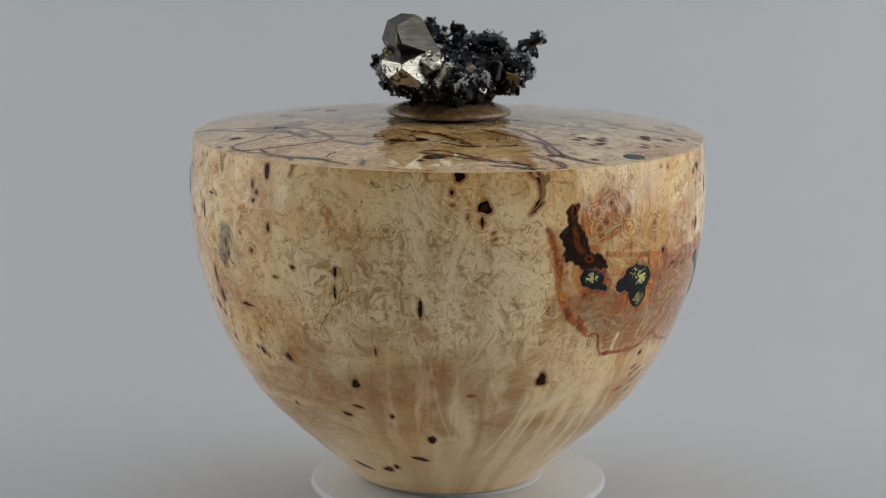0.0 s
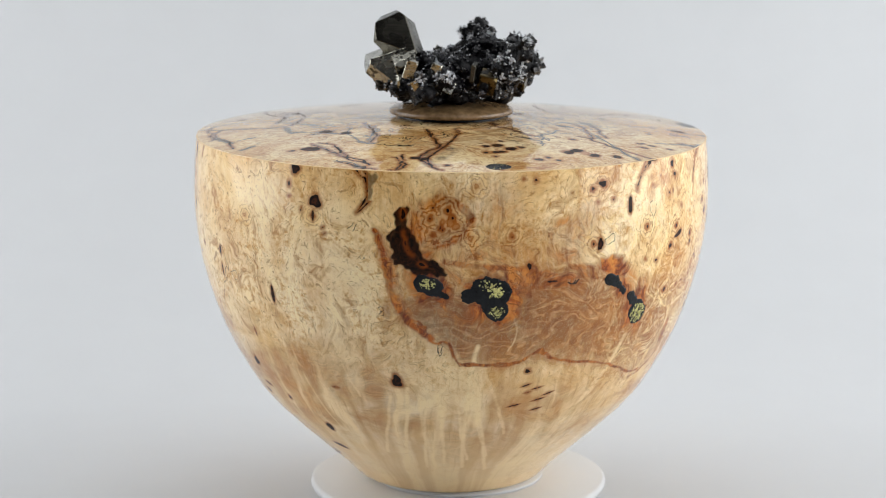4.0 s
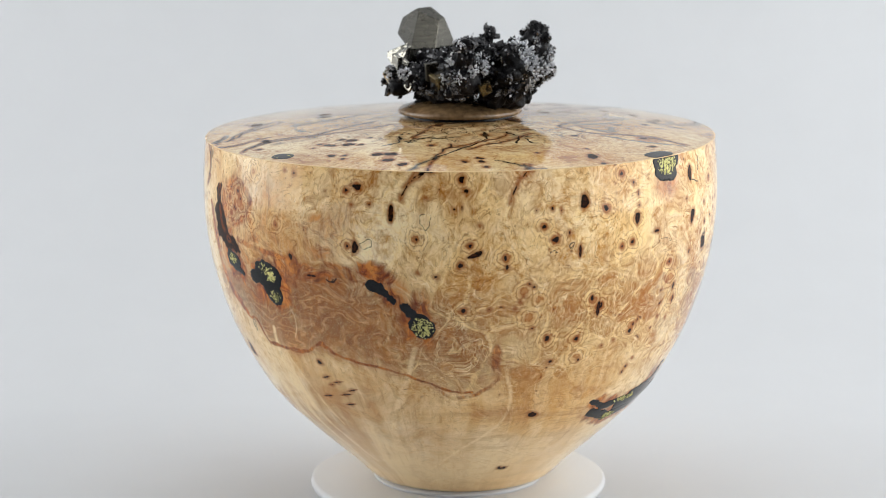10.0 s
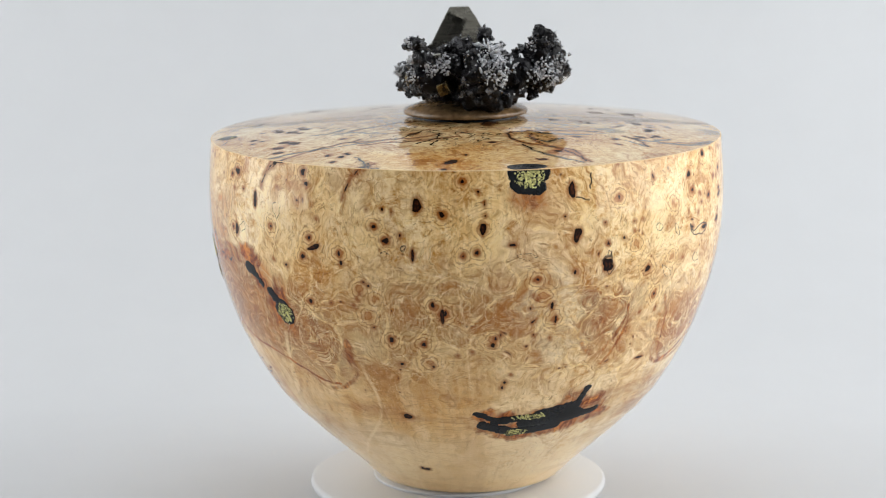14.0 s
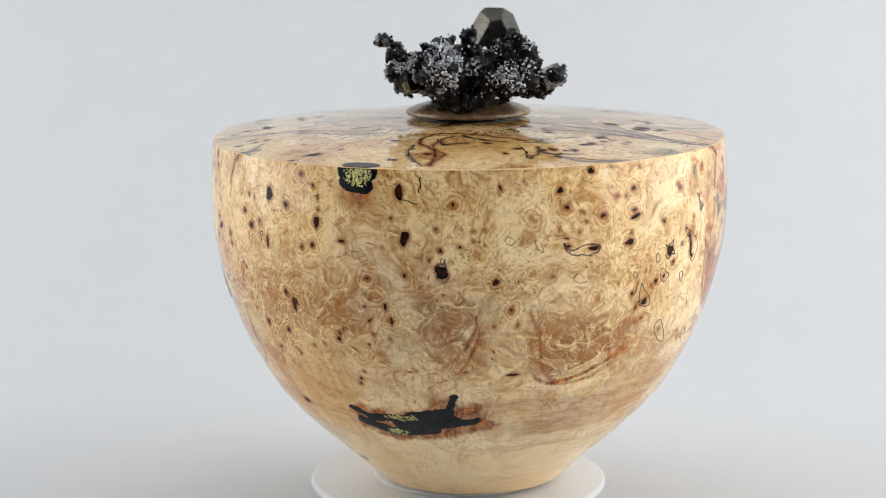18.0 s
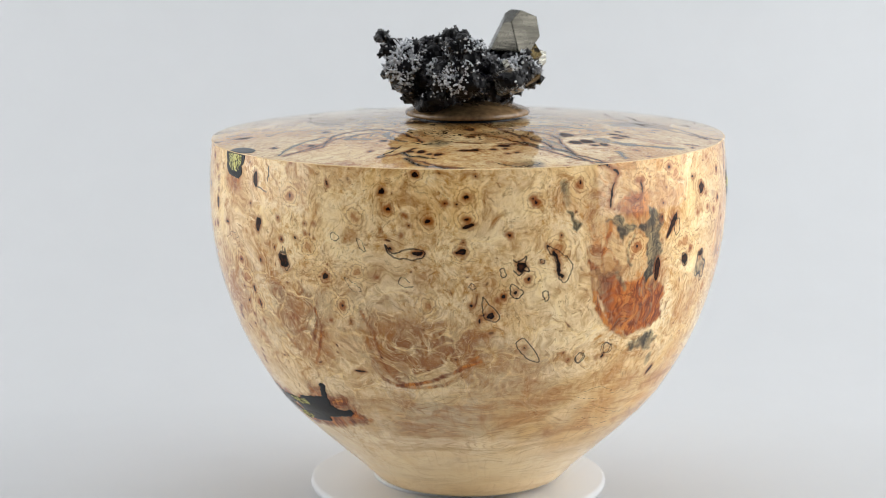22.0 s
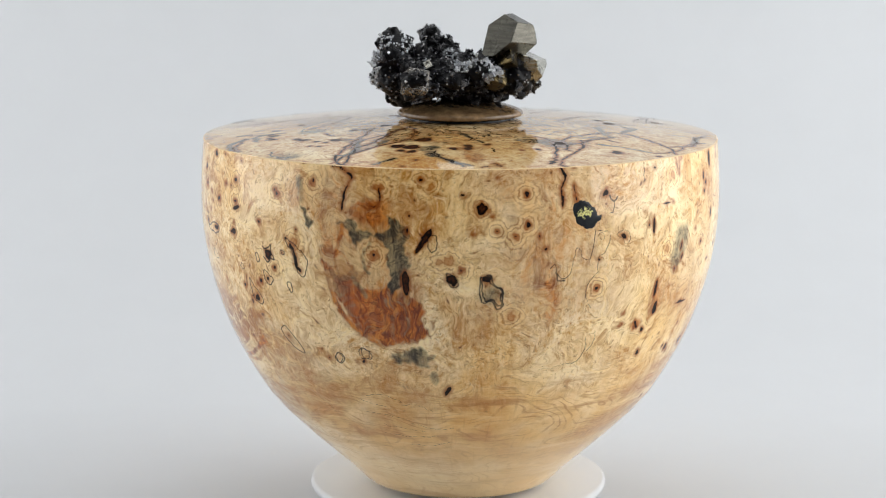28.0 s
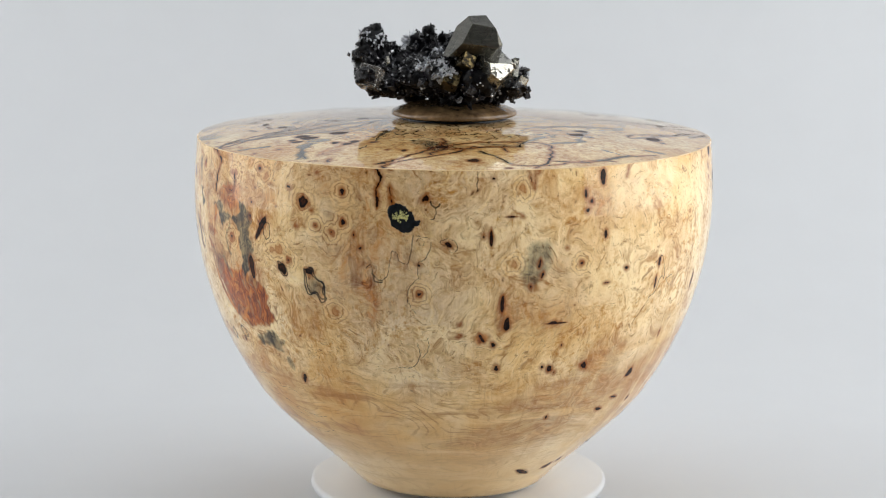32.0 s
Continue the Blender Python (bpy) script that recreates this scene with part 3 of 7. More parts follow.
def stain_area(key, points, amount=1.0, soft=2.0):
    """A stain inside a loop of (angle, height) points, fading over soft mm."""
    base = points[0][0]
    turned = [(a - base + 180) % 360 - 180 for a, h in points]
    mid_a, mid_h = base + (max(turned) + min(turned)) / 2, (max(h for a, h in points) + min(h for a, h in points)) / 2
    r0, s0 = np.interp(mid_h, side_z, side_r), np.interp(mid_h, side_z, side_s)
    loop = [(radians(base + d - mid_a) * np.interp(h, side_z, side_r), np.interp(h, side_z, side_s) - s0) for d, (a, h) in zip(turned, points)]
    where, x, y = patch(mid_a, mid_h, max(math.hypot(*q) for q in loop) + soft + 3)
    wx = x + 0.9 * np.sin(0.55 * y + 0.3 * x + mid_a) + 0.45 * np.sin(1.3 * y - 0.9 * x)
    wy = y + 0.9 * np.sin(0.5 * x - 0.25 * y + mid_h) + 0.45 * np.sin(1.5 * x + 0.7 * y)
    d, inside = np.full(x.shape, FAR), np.zeros(x.shape, bool)
    for (ax, ay), (bx, by) in zip(loop, loop[1:] + loop[:1]):
        d = np.minimum(d, to_segment(wx, wy, ax, ay, bx, by))
        inside ^= ((ay > wy) != (by > wy)) & (wx < (bx - ax) * (wy - ay) / (by - ay + 1e-9) + ax)
    d = np.where(inside, -d, d)
    side[key][where] = np.maximum(side[key][where], amount * np.clip(0.5 - d / soft, 0, 1))


def top_at(a, r):
    return r * math.cos(radians(a)), r * math.sin(radians(a))


def top_spot(a, r, w, t, tilt=0, key="void"):
    """tilt 0: w runs along the radius, t round the centre."""
    x0, y0 = top_at(a, r)
    top[key][:] = np.minimum(top[key], oval(TX - x0, TY - y0, w, t, tilt + a, 0.2))


def top_box(flat):
    xs, ys = [q[0] for q in flat], [q[1] for q in flat]
    return np.nonzero((TX > min(xs) - 7) & (TX < max(xs) + 7) & (TY > min(ys) - 7) & (TY < max(ys) + 7))


def top_trace(points, width=0.3, key="line"):
    flat = curved([top_at(*p) for p in points], False, 2.4)
    width *= 0.75
    where = top_box(flat)
    x, y = TX[where], TY[where]
    d = np.full(len(x), FAR)
    for p, q in zip(flat, flat[1:]):
        d = np.minimum(d, to_segment(x, y, *p, *q))
    top[key][where] = np.minimum(top[key][where], d - width)


def top_stain(key, a, r, w, t, tilt=0, amount=1.0, soft=0.6):
    x0, y0 = top_at(a, r)
    d = oval(TX - x0, TY - y0, w, t, tilt + a) / min(w, t)
    top[key][:] = np.maximum(top[key], amount * np.clip(0.5 - d / soft, 0, 1))


def stroke(key, points, width, amount):
    """A soft band of stain through (angle, height) points."""
    base = points[0][0]
    points = curved([(base + (a - base + 180) % 360 - 180, h) for a, h in points], False, 1.0)
    for (a, h), (c, g) in zip(points, points[1:]):
        turn = (c - a + 180) % 360 - 180
        r0 = np.interp((h + g) / 2, side_z, side_r)
        ds = np.interp(g, side_z, side_s) - np.interp(h, side_z, side_s)
        dx = radians(turn) * r0
        where, x, y = patch(a + turn / 2, (h + g) / 2, math.hypot(dx, ds) / 2 + 2 * width + 2)
        d = to_segment(x, y, -dx / 2, -ds / 2, dx / 2, ds / 2)
        side[key][where] = np.maximum(side[key][where], amount * np.clip(1.5 - d / width, 0, 1))


def top_stroke(key, points, width, amount):
    for p, q in zip(points, points[1:]):
        d = to_segment(TX, TY, *top_at(*p), *top_at(*q))
        top[key][:] = np.maximum(top[key], 0.8 * amount * np.clip(1.5 - d / width, 0, 1))


# marks of the wall: angle in degrees, height and half sizes in mm
# turned 4 degrees
spot(272.5, 173.0, 2.15, 2.48)
spot(271.0, 166.0, 0.83, 1.66)
spot(271.1, 160.3, 0.83, 0.42)
spot(277.6, 159.1, 2.82, 3.17)
spot(277.1, 152.5, 0.66, 2.67)
spot(279.4, 147.4, 1.00, 0.42, 30)
spot(274.2, 154.9, 0.33, 1.17, -20)
spot(279.7, 144.4, 1.00, 0.42, 30)
trace([(285.1, 147.2), (286.3, 150.8)], 0.15)
trace([(286.1, 146.8), (286.9, 150.1)], 0.15)
spot(264.7, 111.1, 1.03, 4.67)
spot(246.4, 116.7, 0.61, 3.32)
spot(246.8, 126.6, 1.00, 2.50)
trace([(245.5, 126.3), (247.6, 128.9), (248.9, 122.7), (249.5, 117.5), (248.2, 118.9), (247.0, 112.0), (245.0, 109.1)], 0.18)
trace([(249.9, 117.0), (252.1, 118.2), (253.4, 115.3), (252.6, 112.7), (251.0, 115.1)], 0.15, close=True)
spot(254.3, 88.1, 0.47, 2.28)
spot(247.8, 69.5, 1.91, 2.52)
spot(246.6, 56.5, 2.87, 0.71, -12)
spot(242.5, 51.2, 2.65, 0.90, -15)
spot(255.7, 52.4, 0.78, 1.36)
spot(266.1, 38.9, 1.64, 3.58)
spot(261.0, 24.9, 3.89, 1.49, -22)
spot(249.7, 17.4, 1.18, 2.41)
spot(231.0, 14.0, 5.58, 1.44, -35)
spot(276.4, 65.6, 1.72, 0.47)
stain("pink", 269.8, 70.7, 44.9, 16.5, 0, 0.55)
stain("pink", 256.1, 78.8, 13.1, 20.1, 0, 0.4)
stain("pink", 246.9, 60.4, 13.0, 17.9, 0, 0.45)
stain("pink", 279.1, 51.9, 45.4, 15.7, 0, 0.35)
stain("rust", 292.8, 109.8, 2.2, 5.7, 0, 0.2)
eye(257.9, 147.7, 0.2)
eye(277.2, 152.5, 0.3)
# turned 27 degrees
spot(296.6, 156.1, 1.16, 2.34)
stain("rust", 302.1, 122.3, 9.8, 7.2, -20, 1)
stain("rust", 314.7, 116.0, 11.2, 11.3, 0, 1)
stain("rust", 300.5, 134.6, 5.0, 5.2, 0, 0.9)
stroke("rust", [(297.0, 105.3), (300.0, 103.4), (302.1, 94.1), (305.7, 93.9), (307.7, 84.2), (311.2, 82.8), (318.3, 81.7), (322.8, 83.7), (325.7, 87.8), (329.7, 83.9)], 0.65, 0.8)
stain("rust", 328.6, 124.9, 25.4, 5.6, 0, 0.55)
stain("rust", 320.4, 138.9, 35.7, 10.4, 0, 0.3)
spot(293.4, 72.6, 3.10, 3.31)
trace([(287.5, 134.6), (288.1, 135.5), (288.5, 134.3), (287.8, 133.6)], 0.12, close=True)
trace([(291.1, 110.8), (291.7, 111.4), (291.9, 109.6), (291.3, 109.0)], 0.15, close=True)
trace([(291.3, 108.3), (292.0, 108.7), (292.1, 106.9), (291.5, 106.9)], 0.15, close=True)
trace([(303.4, 90.6), (304.3, 91.3), (304.2, 88.6), (303.6, 87.5)], 0.15, close=True)
spot(322.2, 131.2, 0.96, 1.60)
spot(327.4, 123.1, 2.91, 0.74)
trace([(330.9, 122.2), (331.9, 120.9), (332.8, 122.5)], 0.3)
stain("pink", 313.5, 102.4, 41.4, 17.7, -12, 0.9)
stain("pink", 303.8, 107.0, 15.3, 16.9, 0, 0.6)
stain("pink", 280.6, 79.1, 36.8, 13.4, 0, 0.35)
eye(304.1, 152.4, 0.4)
eye(307.1, 150.6, 0.3)
spot(304.0, 149.4, 0.84, 0.68)
spot(302.6, 159.1, 0.50, 0.50)
# turned 58 degrees
spot(322.3, 131.1, 1.01, 1.58)
spot(338.8, 167.1, 1.70, 1.67)
spot(341.4, 159.4, 0.86, 0.84)
spot(346.1, 155.9, 1.07, 4.22)
spot(338.2, 138.9, 1.70, 2.92)
spot(336.5, 139.4, 0.68, 0.69)
spot(337.4, 158.8, 0.51, 0.50)
spot(336.3, 165.2, 1.01, 1.00)
trace([(351.8, 154.2), (352.6, 155.9), (354.0, 154.9), (353.8, 151.0), (353.1, 148.6), (351.9, 151.3)], 0.15, close=True)
trace([(339.1, 139.7), (340.4, 142.5), (341.6, 142.8), (341.5, 139.9), (340.2, 138.3)], 0.15, close=True)
spot(2.0, 141.5, 0.86, 1.05)
spot(2.9, 137.1, 3.73, 0.88, 25)
spot(0.2, 132.0, 0.85, 0.72)
spot(355.1, 126.4, 0.59, 0.54)
spot(351.3, 144.1, 0.56, 0.52)
spot(0.6, 110.1, 1.09, 1.18)
spot(318.5, 145.2, 0.51, 0.51)
spot(304.1, 150.2, 0.57, 1.20)
spot(320.9, 171.8, 0.50, 0.50)
spot(323.5, 171.0, 0.50, 0.50)
spot(1.1, 166.6, 1.05, 0.85)
spot(0.5, 172.3, 0.83, 1.18)
eye(338.8, 167.1, 0.5)
eye(336.5, 139.4, 0.7)
eye(318.4, 146.0, 0.3)
eye(311.4, 168.9, 0.4)
eye(310.3, 145.2, 0.5)
eye(0.6, 110.1, 0.5)
eye(336.3, 165.2, 0.2)
eye(306.0, 152.2, 0.5)
spot(328.0, 123.1, 1.68, 0.54)
trace([(331.0, 122.2), (332.1, 120.9), (333.6, 123.0)], 0.3)
spot(324.5, 77.7, 1.38, 1.10)
spot(324.8, 69.8, 2.25, 0.38, 20)
spot(327.9, 67.8, 2.59, 0.38, 15)
spot(325.6, 65.7, 1.56, 0.38, 15)
spot(329.0, 61.0, 3.46, 0.38, 15)
spot(322.7, 58.6, 3.16, 0.42, 15)
spot(329.3, 55.5, 2.78, 0.42, 15)
spot(331.5, 64.1, 2.77, 0.38, 20)
trace([(352.5, 174.8), (350.0, 171.0), (348.7, 167.0), (348.1, 162.0)], 0.36, "void")
trace([(351.3, 176.7), (349.8, 171.3), (348.5, 167.8)], 0.24, "void")
stain("rust", 342.3, 126.7, 9.6, 4.9, -25, 1)
stain("rust", 344.0, 118.5, 8.9, 4.4, -40, 0.8)
stain("rust", 350.8, 103.8, 8.4, 11.2, 0, 0.8)
stain("rust", 346.5, 116.4, 10.9, 7.3, -40, 0.4)
stroke("rust", [(308.2, 82.2), (315.3, 82.4), (322.1, 83.1), (326.3, 88.5), (329.6, 84.3), (333.8, 81.2), (341.6, 78.6), (349.1, 74.3), (358.1, 67.1), (2.6, 66.8)], 0.65, 0.8)
stroke("rust", [(322.8, 131.7), (326.5, 124.8), (333.9, 124.4), (340.0, 121.7)], 0.9, 0.75)
stain("rust", 332.4, 147.2, 10.0, 10.2, 0, 0.3)
stain("pink", 331.8, 105.0, 55.9, 21.7, -8, 0.95)
stain("pink", 341.1, 87.4, 35.4, 12.3, -10, 0.7)
stain("pink", 330.0, 37.0, 53.1, 27.5, 0, 0.35)
stain("pink", 4.0, 82.3, 23.8, 22.4, 0, 0.55)
trace([(303.7, 93.1), (304.6, 92.5), (303.9, 88.9), (303.2, 88.8)], 0.12, close=True)
# turned 90 degrees
trace([(354.5, 178.8), (351.5, 172.3), (349.3, 169.4), (348.0, 162.1)], 0.40, "void")
trace([(353.4, 177.9), (350.8, 172.8), (348.9, 167.5)], 0.24, "void")
trace([(14.7, 176.3), (12.3, 171.9), (11.2, 168.0), (9.9, 160.4)], 0.28, "void")
spot(336.2, 164.9, 0.75, 0.84)
spot(345.9, 155.7, 1.22, 4.04)
spot(0.2, 171.8, 1.33, 1.50)
spot(1.3, 166.3, 0.66, 0.67)
spot(3.9, 150.8, 0.50, 0.51)
spot(1.8, 141.4, 0.83, 1.03)
spot(2.9, 136.7, 3.68, 1.03, 20)
spot(0.1, 131.9, 1.00, 1.05)
spot(9.0, 135.0, 0.68, 1.22)
spot(9.4, 130.5, 0.68, 0.88)
spot(354.9, 126.3, 0.59, 0.62)
spot(351.4, 127.9, 0.51, 0.53)
spot(351.2, 144.0, 0.68, 0.68)
spot(26.0, 159.2, 2.31, 3.22)
spot(17.0, 148.9, 1.07, 1.02)
spot(19.5, 142.4, 1.63, 1.73)
spot(20.7, 156.3, 0.55, 1.01)
spot(18.8, 157.1, 0.54, 0.84)
spot(15.4, 156.7, 0.35, 0.51)
spot(25.0, 136.4, 0.96, 3.48)
trace([(22.7, 140.1), (23.4, 140.7), (23.4, 138.3), (22.9, 137.7)], 0.15, close=True)
trace([(18.3, 136.7), (19.2, 137.4), (20.2, 136.4), (19.2, 135.7)], 0.15, close=True)
spot(22.5, 145.5, 0.47, 1.03)
spot(31.1, 154.9, 1.03, 0.85)
spot(13.1, 116.3, 0.52, 0.55)
spot(14.2, 122.2, 0.53, 0.54)
spot(12.4, 113.7, 0.52, 0.56)
spot(11.4, 110.3, 0.52, 0.56)
spot(15.2, 120.4, 0.53, 0.54)
spot(15.5, 99.8, 0.54, 0.59)
spot(0.5, 109.5, 0.84, 0.94)
spot(5.9, 110.4, 0.51, 0.56)
spot(19.2, 93.9, 0.93, 1.40)
spot(26.4, 92.4, 1.02, 1.25)
spot(20.7, 81.6, 0.67, 0.75)
spot(28.8, 112.4, 0.83, 1.74)
spot(30.7, 106.8, 1.07, 3.92)
spot(19.5, 51.9, 1.96, 1.65, -15)
spot(18.0, 15.4, 1.67, 1.40, 20)
spot(28.1, 81.0, 0.64, 0.70)
spot(358.8, 158.0, 0.50, 0.50)
spot(353.0, 163.2, 0.50, 0.50)
eye(0.2, 171.8, 0.5)
eye(1.8, 141.1, 0.7)
eye(0.1, 131.9, 0.4)
eye(9.0, 135.0, 0.7)
eye(0.5, 109.5, 0.7)
eye(19.2, 93.9, 0.7)
eye(26.4, 92.4, 0.7)
eye(17.0, 148.9, 0.5)
eye(19.5, 142.4, 0.4)
eye(28.8, 111.8, 1.0)
eye(31.1, 154.9, 1.1)
eye(351.2, 144.0, 0.4)
eye(336.2, 164.9, 0.3)
eye(13.3, 118.4, 0.9)
eye(14.4, 105.5, 1.1)
stroke("rust", [(354.1, 68.9), (357.6, 63.8), (3.9, 65.8), (8.5, 73.7), (8.2, 85.5)], 1.0, 0.4)
stain("rust", 7.9, 85.6, 2.4, 7.2, 0, 0.5)
stain("pink", 349.9, 95.1, 45.2, 23.7, -18, 0.85)
stain("pink", 10.8, 94.8, 31.4, 17.7, 0, 0.5)
stain("pink", 341.1, 44.7, 51.1, 27.7, 0, 0.4)
# turned 126 degrees
spot(35.1, 170.4, 1.00, 1.16)
spot(30.9, 155.4, 1.17, 1.34)
spot(39.2, 148.6, 1.67, 2.70)
spot(45.1, 140.8, 1.87, 1.03)
spot(57.7, 164.9, 1.84, 3.69)
spot(58.8, 143.9, 2.25, 3.09, -25)
spot(65.8, 128.2, 2.47, 2.69)
trace([(64.8, 130.7), (66.9, 131.4), (67.5, 126.9), (66.2, 125.4)], 0.2, close=True)
spot(65.9, 138.3, 0.82, 1.05)
trace([(66.0, 134.3), (66.7, 133.4), (66.4, 131.4)], 0.18, close=True)
spot(38.0, 137.6, 1.00, 1.37)
spot(35.2, 136.0, 0.83, 0.86)
spot(39.5, 160.3, 0.50, 1.50)
spot(39.7, 154.6, 0.50, 0.67)
spot(38.3, 165.5, 0.66, 0.83)
spot(50.4, 124.0, 1.05, 1.08)
spot(53.9, 110.5, 0.73, 1.89)
spot(55.0, 103.5, 0.74, 2.31)
spot(50.1, 103.4, 1.60, 0.58, 40)
spot(49.2, 109.9, 0.53, 0.75)
spot(49.6, 116.2, 0.53, 0.54)
spot(50.7, 114.2, 0.71, 0.74)
spot(28.8, 112.6, 0.68, 0.93)
spot(30.5, 106.7, 0.68, 2.62)
spot(31.4, 108.2, 0.51, 1.50)
spot(41.4, 91.9, 1.03, 1.21)
spot(42.0, 95.4, 0.68, 0.98)
spot(43.1, 97.1, 0.51, 1.17)
spot(26.5, 92.8, 0.87, 0.98)
spot(19.2, 94.3, 1.09, 1.39)
spot(20.9, 81.7, 0.90, 0.62)
spot(19.9, 52.1, 1.87, 1.35, -25)
spot(16.2, 16.0, 0.85, 1.41)
spot(33.8, 86.8, 0.51, 0.61)
spot(37.0, 88.6, 0.51, 0.61)
spot(44.7, 72.1, 0.53, 0.88)
spot(44.2, 69.1, 0.53, 0.94)
spot(46.0, 76.0, 0.53, 0.66)
spot(50.3, 96.3, 0.71, 0.79)
spot(54.1, 94.4, 0.55, 0.79)
spot(56.1, 152.8, 0.54, 0.51)
spot(58.5, 126.2, 0.56, 0.89)
spot(65.1, 148.3, 0.60, 0.69)
trace([(46.0, 135.6), (47.6, 136.8), (50.3, 134.7), (48.2, 133.4)], 0.12, close=True)
trace([(22.6, 139.1), (23.2, 140.7), (23.5, 139.5), (22.9, 137.8)], 0.15, close=True)
trace([(62.1, 171.7), (61.8, 164.9)], 0.35)
trace([(58.6, 161.4), (61.5, 159.6)], 0.3)
eye(35.1, 170.4, 0.7)
eye(30.9, 155.4, 1.2)
eye(38.0, 137.6, 0.7)
eye(35.2, 136.0, 0.6)
eye(31.1, 108.2, 1.1)
eye(41.3, 94.1, 1.1)
eye(26.5, 92.8, 0.7)
eye(50.4, 124.0, 0.8)
eye(27.2, 82.7, 0.7)
eye(16.3, 114.1, 0.8)
eye(54.6, 104.5, 0.7)
eye(39.2, 148.6, 0.4)
stain("pink", 32.4, 95.3, 64.5, 25.4, 0, 0.6)
stain("rust", 65.2, 98.4, 4.6, 14.2, 0, 0.3)
stain("pink", 64.1, 106.1, 12.3, 17.4, 0, 0.5)
stain("rust", 48.4, 163.5, 10.3, 6.7, 0, 0.6)
stain("rust", 69.9, 53.5, 10.0, 8.5, 20, 0.8)
stain("rust", 65.0, 59.3, 6.7, 6.6, 0, 0.7)
eye(51.8, 115.9, 1.1)
# turned 162 degrees
spot(90.3, 164.7, 1.60, 1.50)
spot(91.7, 156.8, 1.08, 1.01)
spot(99.7, 151.7, 0.99, 1.02)
spot(97.1, 172.7, 1.14, 1.00)
spot(68.6, 159.3, 0.50, 1.17)
spot(78.0, 167.0, 0.67, 1.83, 20)
spot(68.7, 174.7, 0.50, 0.50)
trace([(78.8, 143.4), (79.6, 144.5), (80.8, 143.2), (80.6, 141.2), (79.8, 140.6), (78.9, 141.7)], 0.2, close=True)
trace([(84.9, 142.2), (85.9, 141.2), (86.8, 136.8), (85.9, 137.3)], 0.2, close=True)
spot(97.9, 136.7, 2.52, 1.38)
trace([(90.9, 140.5), (93.0, 135.9), (95.5, 138.9), (99.0, 137.9), (98.6, 134.8), (95.5, 133.7), (92.2, 135.2)], 0.3, close=True)
spot(92.0, 138.6, 1.09, 1.03)
spot(66.4, 127.6, 2.52, 2.79)
trace([(65.0, 131.3), (66.7, 131.9), (67.6, 125.9), (66.4, 123.7)], 0.2, close=True)
spot(66.1, 137.9, 1.00, 0.68)
trace([(66.0, 139.3), (66.5, 136.6)], 0.25)
trace([(66.7, 134.2), (67.1, 131.1)], 0.2)
spot(77.1, 123.4, 1.51, 1.60)
trace([(81.6, 123.5), (83.7, 121.0), (85.4, 117.5), (83.5, 117.2), (82.5, 119.6)], 0.18, close=True)
trace([(96.5, 121.6), (95.0, 120.1), (93.8, 122.1), (93.9, 124.6), (94.8, 125.1), (95.9, 122.8)], 0.2)
spot(80.4, 109.4, 0.68, 0.74)
spot(76.8, 101.2, 0.51, 0.58)
spot(81.9, 102.0, 0.34, 0.97)
spot(69.9, 140.0, 0.50, 0.51)
spot(72.6, 142.7, 0.50, 0.51)
spot(81.7, 76.1, 3.15, 0.65)
spot(89.0, 124.7, 0.54, 0.54)
spot(95.0, 154.3, 0.56, 0.50)
spot(94.4, 145.1, 0.74, 0.68)
spot(96.0, 149.5, 0.57, 0.51)
spot(65.3, 148.4, 0.50, 0.84)
spot(72.6, 147.2, 0.50, 0.50)
spot(74.9, 147.6, 0.50, 0.50)
spot(103.2, 159.9, 1.03, 1.02)
eye(68.6, 159.3, 1.1)
eye(91.7, 156.8, 0.5)
eye(97.1, 172.7, 0.7)
eye(77.1, 123.4, 0.7)
eye(80.4, 109.4, 0.8)
eye(73.3, 136.2, 1.0)
eye(99.3, 111.7, 1.0)
eye(84.5, 126.7, 0.5)
eye(84.4, 152.3, 1.0)
stain("pink", 67.1, 102.6, 13.5, 17.3, 0, 0.9)
stain("pink", 62.1, 95.0, 20.7, 13.6, 0, 0.6)
stain("pink", 86.9, 95.8, 12.5, 17.6, 0, 0.5)
stain("pink", 83.2, 112.7, 20.7, 7.4, 0, 0.4)
stroke("rust", [(84.1, 94.4), (85.8, 86.6), (85.6, 79.0), (88.3, 72.2), (94.2, 69.5), (102.0, 71.5), (108.2, 79.4)], 0.9, 0.4)
stroke("rust", [(62.0, 91.3), (63.4, 85.7), (67.5, 83.0), (70.9, 91.5), (73.3, 100.8)], 0.9, 0.4)
stroke("rust", [(67.1, 102.6), (67.3, 91.5)], 2.5, 0.5)
stain("pink", 98.3, 56.2, 42.8, 13.9, 0, 0.4)
stain("pink", 103.9, 95.8, 13.2, 12.3, 0, 0.5)
# turned 198 degrees
spot(107.5, 162.7, 0.99, 0.99)
spot(103.2, 159.9, 0.83, 1.16)
spot(105.6, 159.6, 0.50, 0.50)
spot(99.9, 151.7, 1.00, 0.84)
spot(107.9, 149.6, 3.14, 1.00, 15)
spot(107.5, 152.6, 1.65, 0.83)
spot(97.3, 172.6, 1.35, 1.16)
spot(106.3, 137.5, 2.48, 1.36)
spot(106.8, 142.1, 0.83, 0.68)
spot(116.0, 145.1, 1.17, 1.17)
spot(109.3, 172.2, 0.49, 0.49)
spot(121.4, 159.7, 1.20, 1.33)
spot(120.8, 161.4, 0.85, 0.83)
spot(118.4, 130.1, 2.04, 2.78)
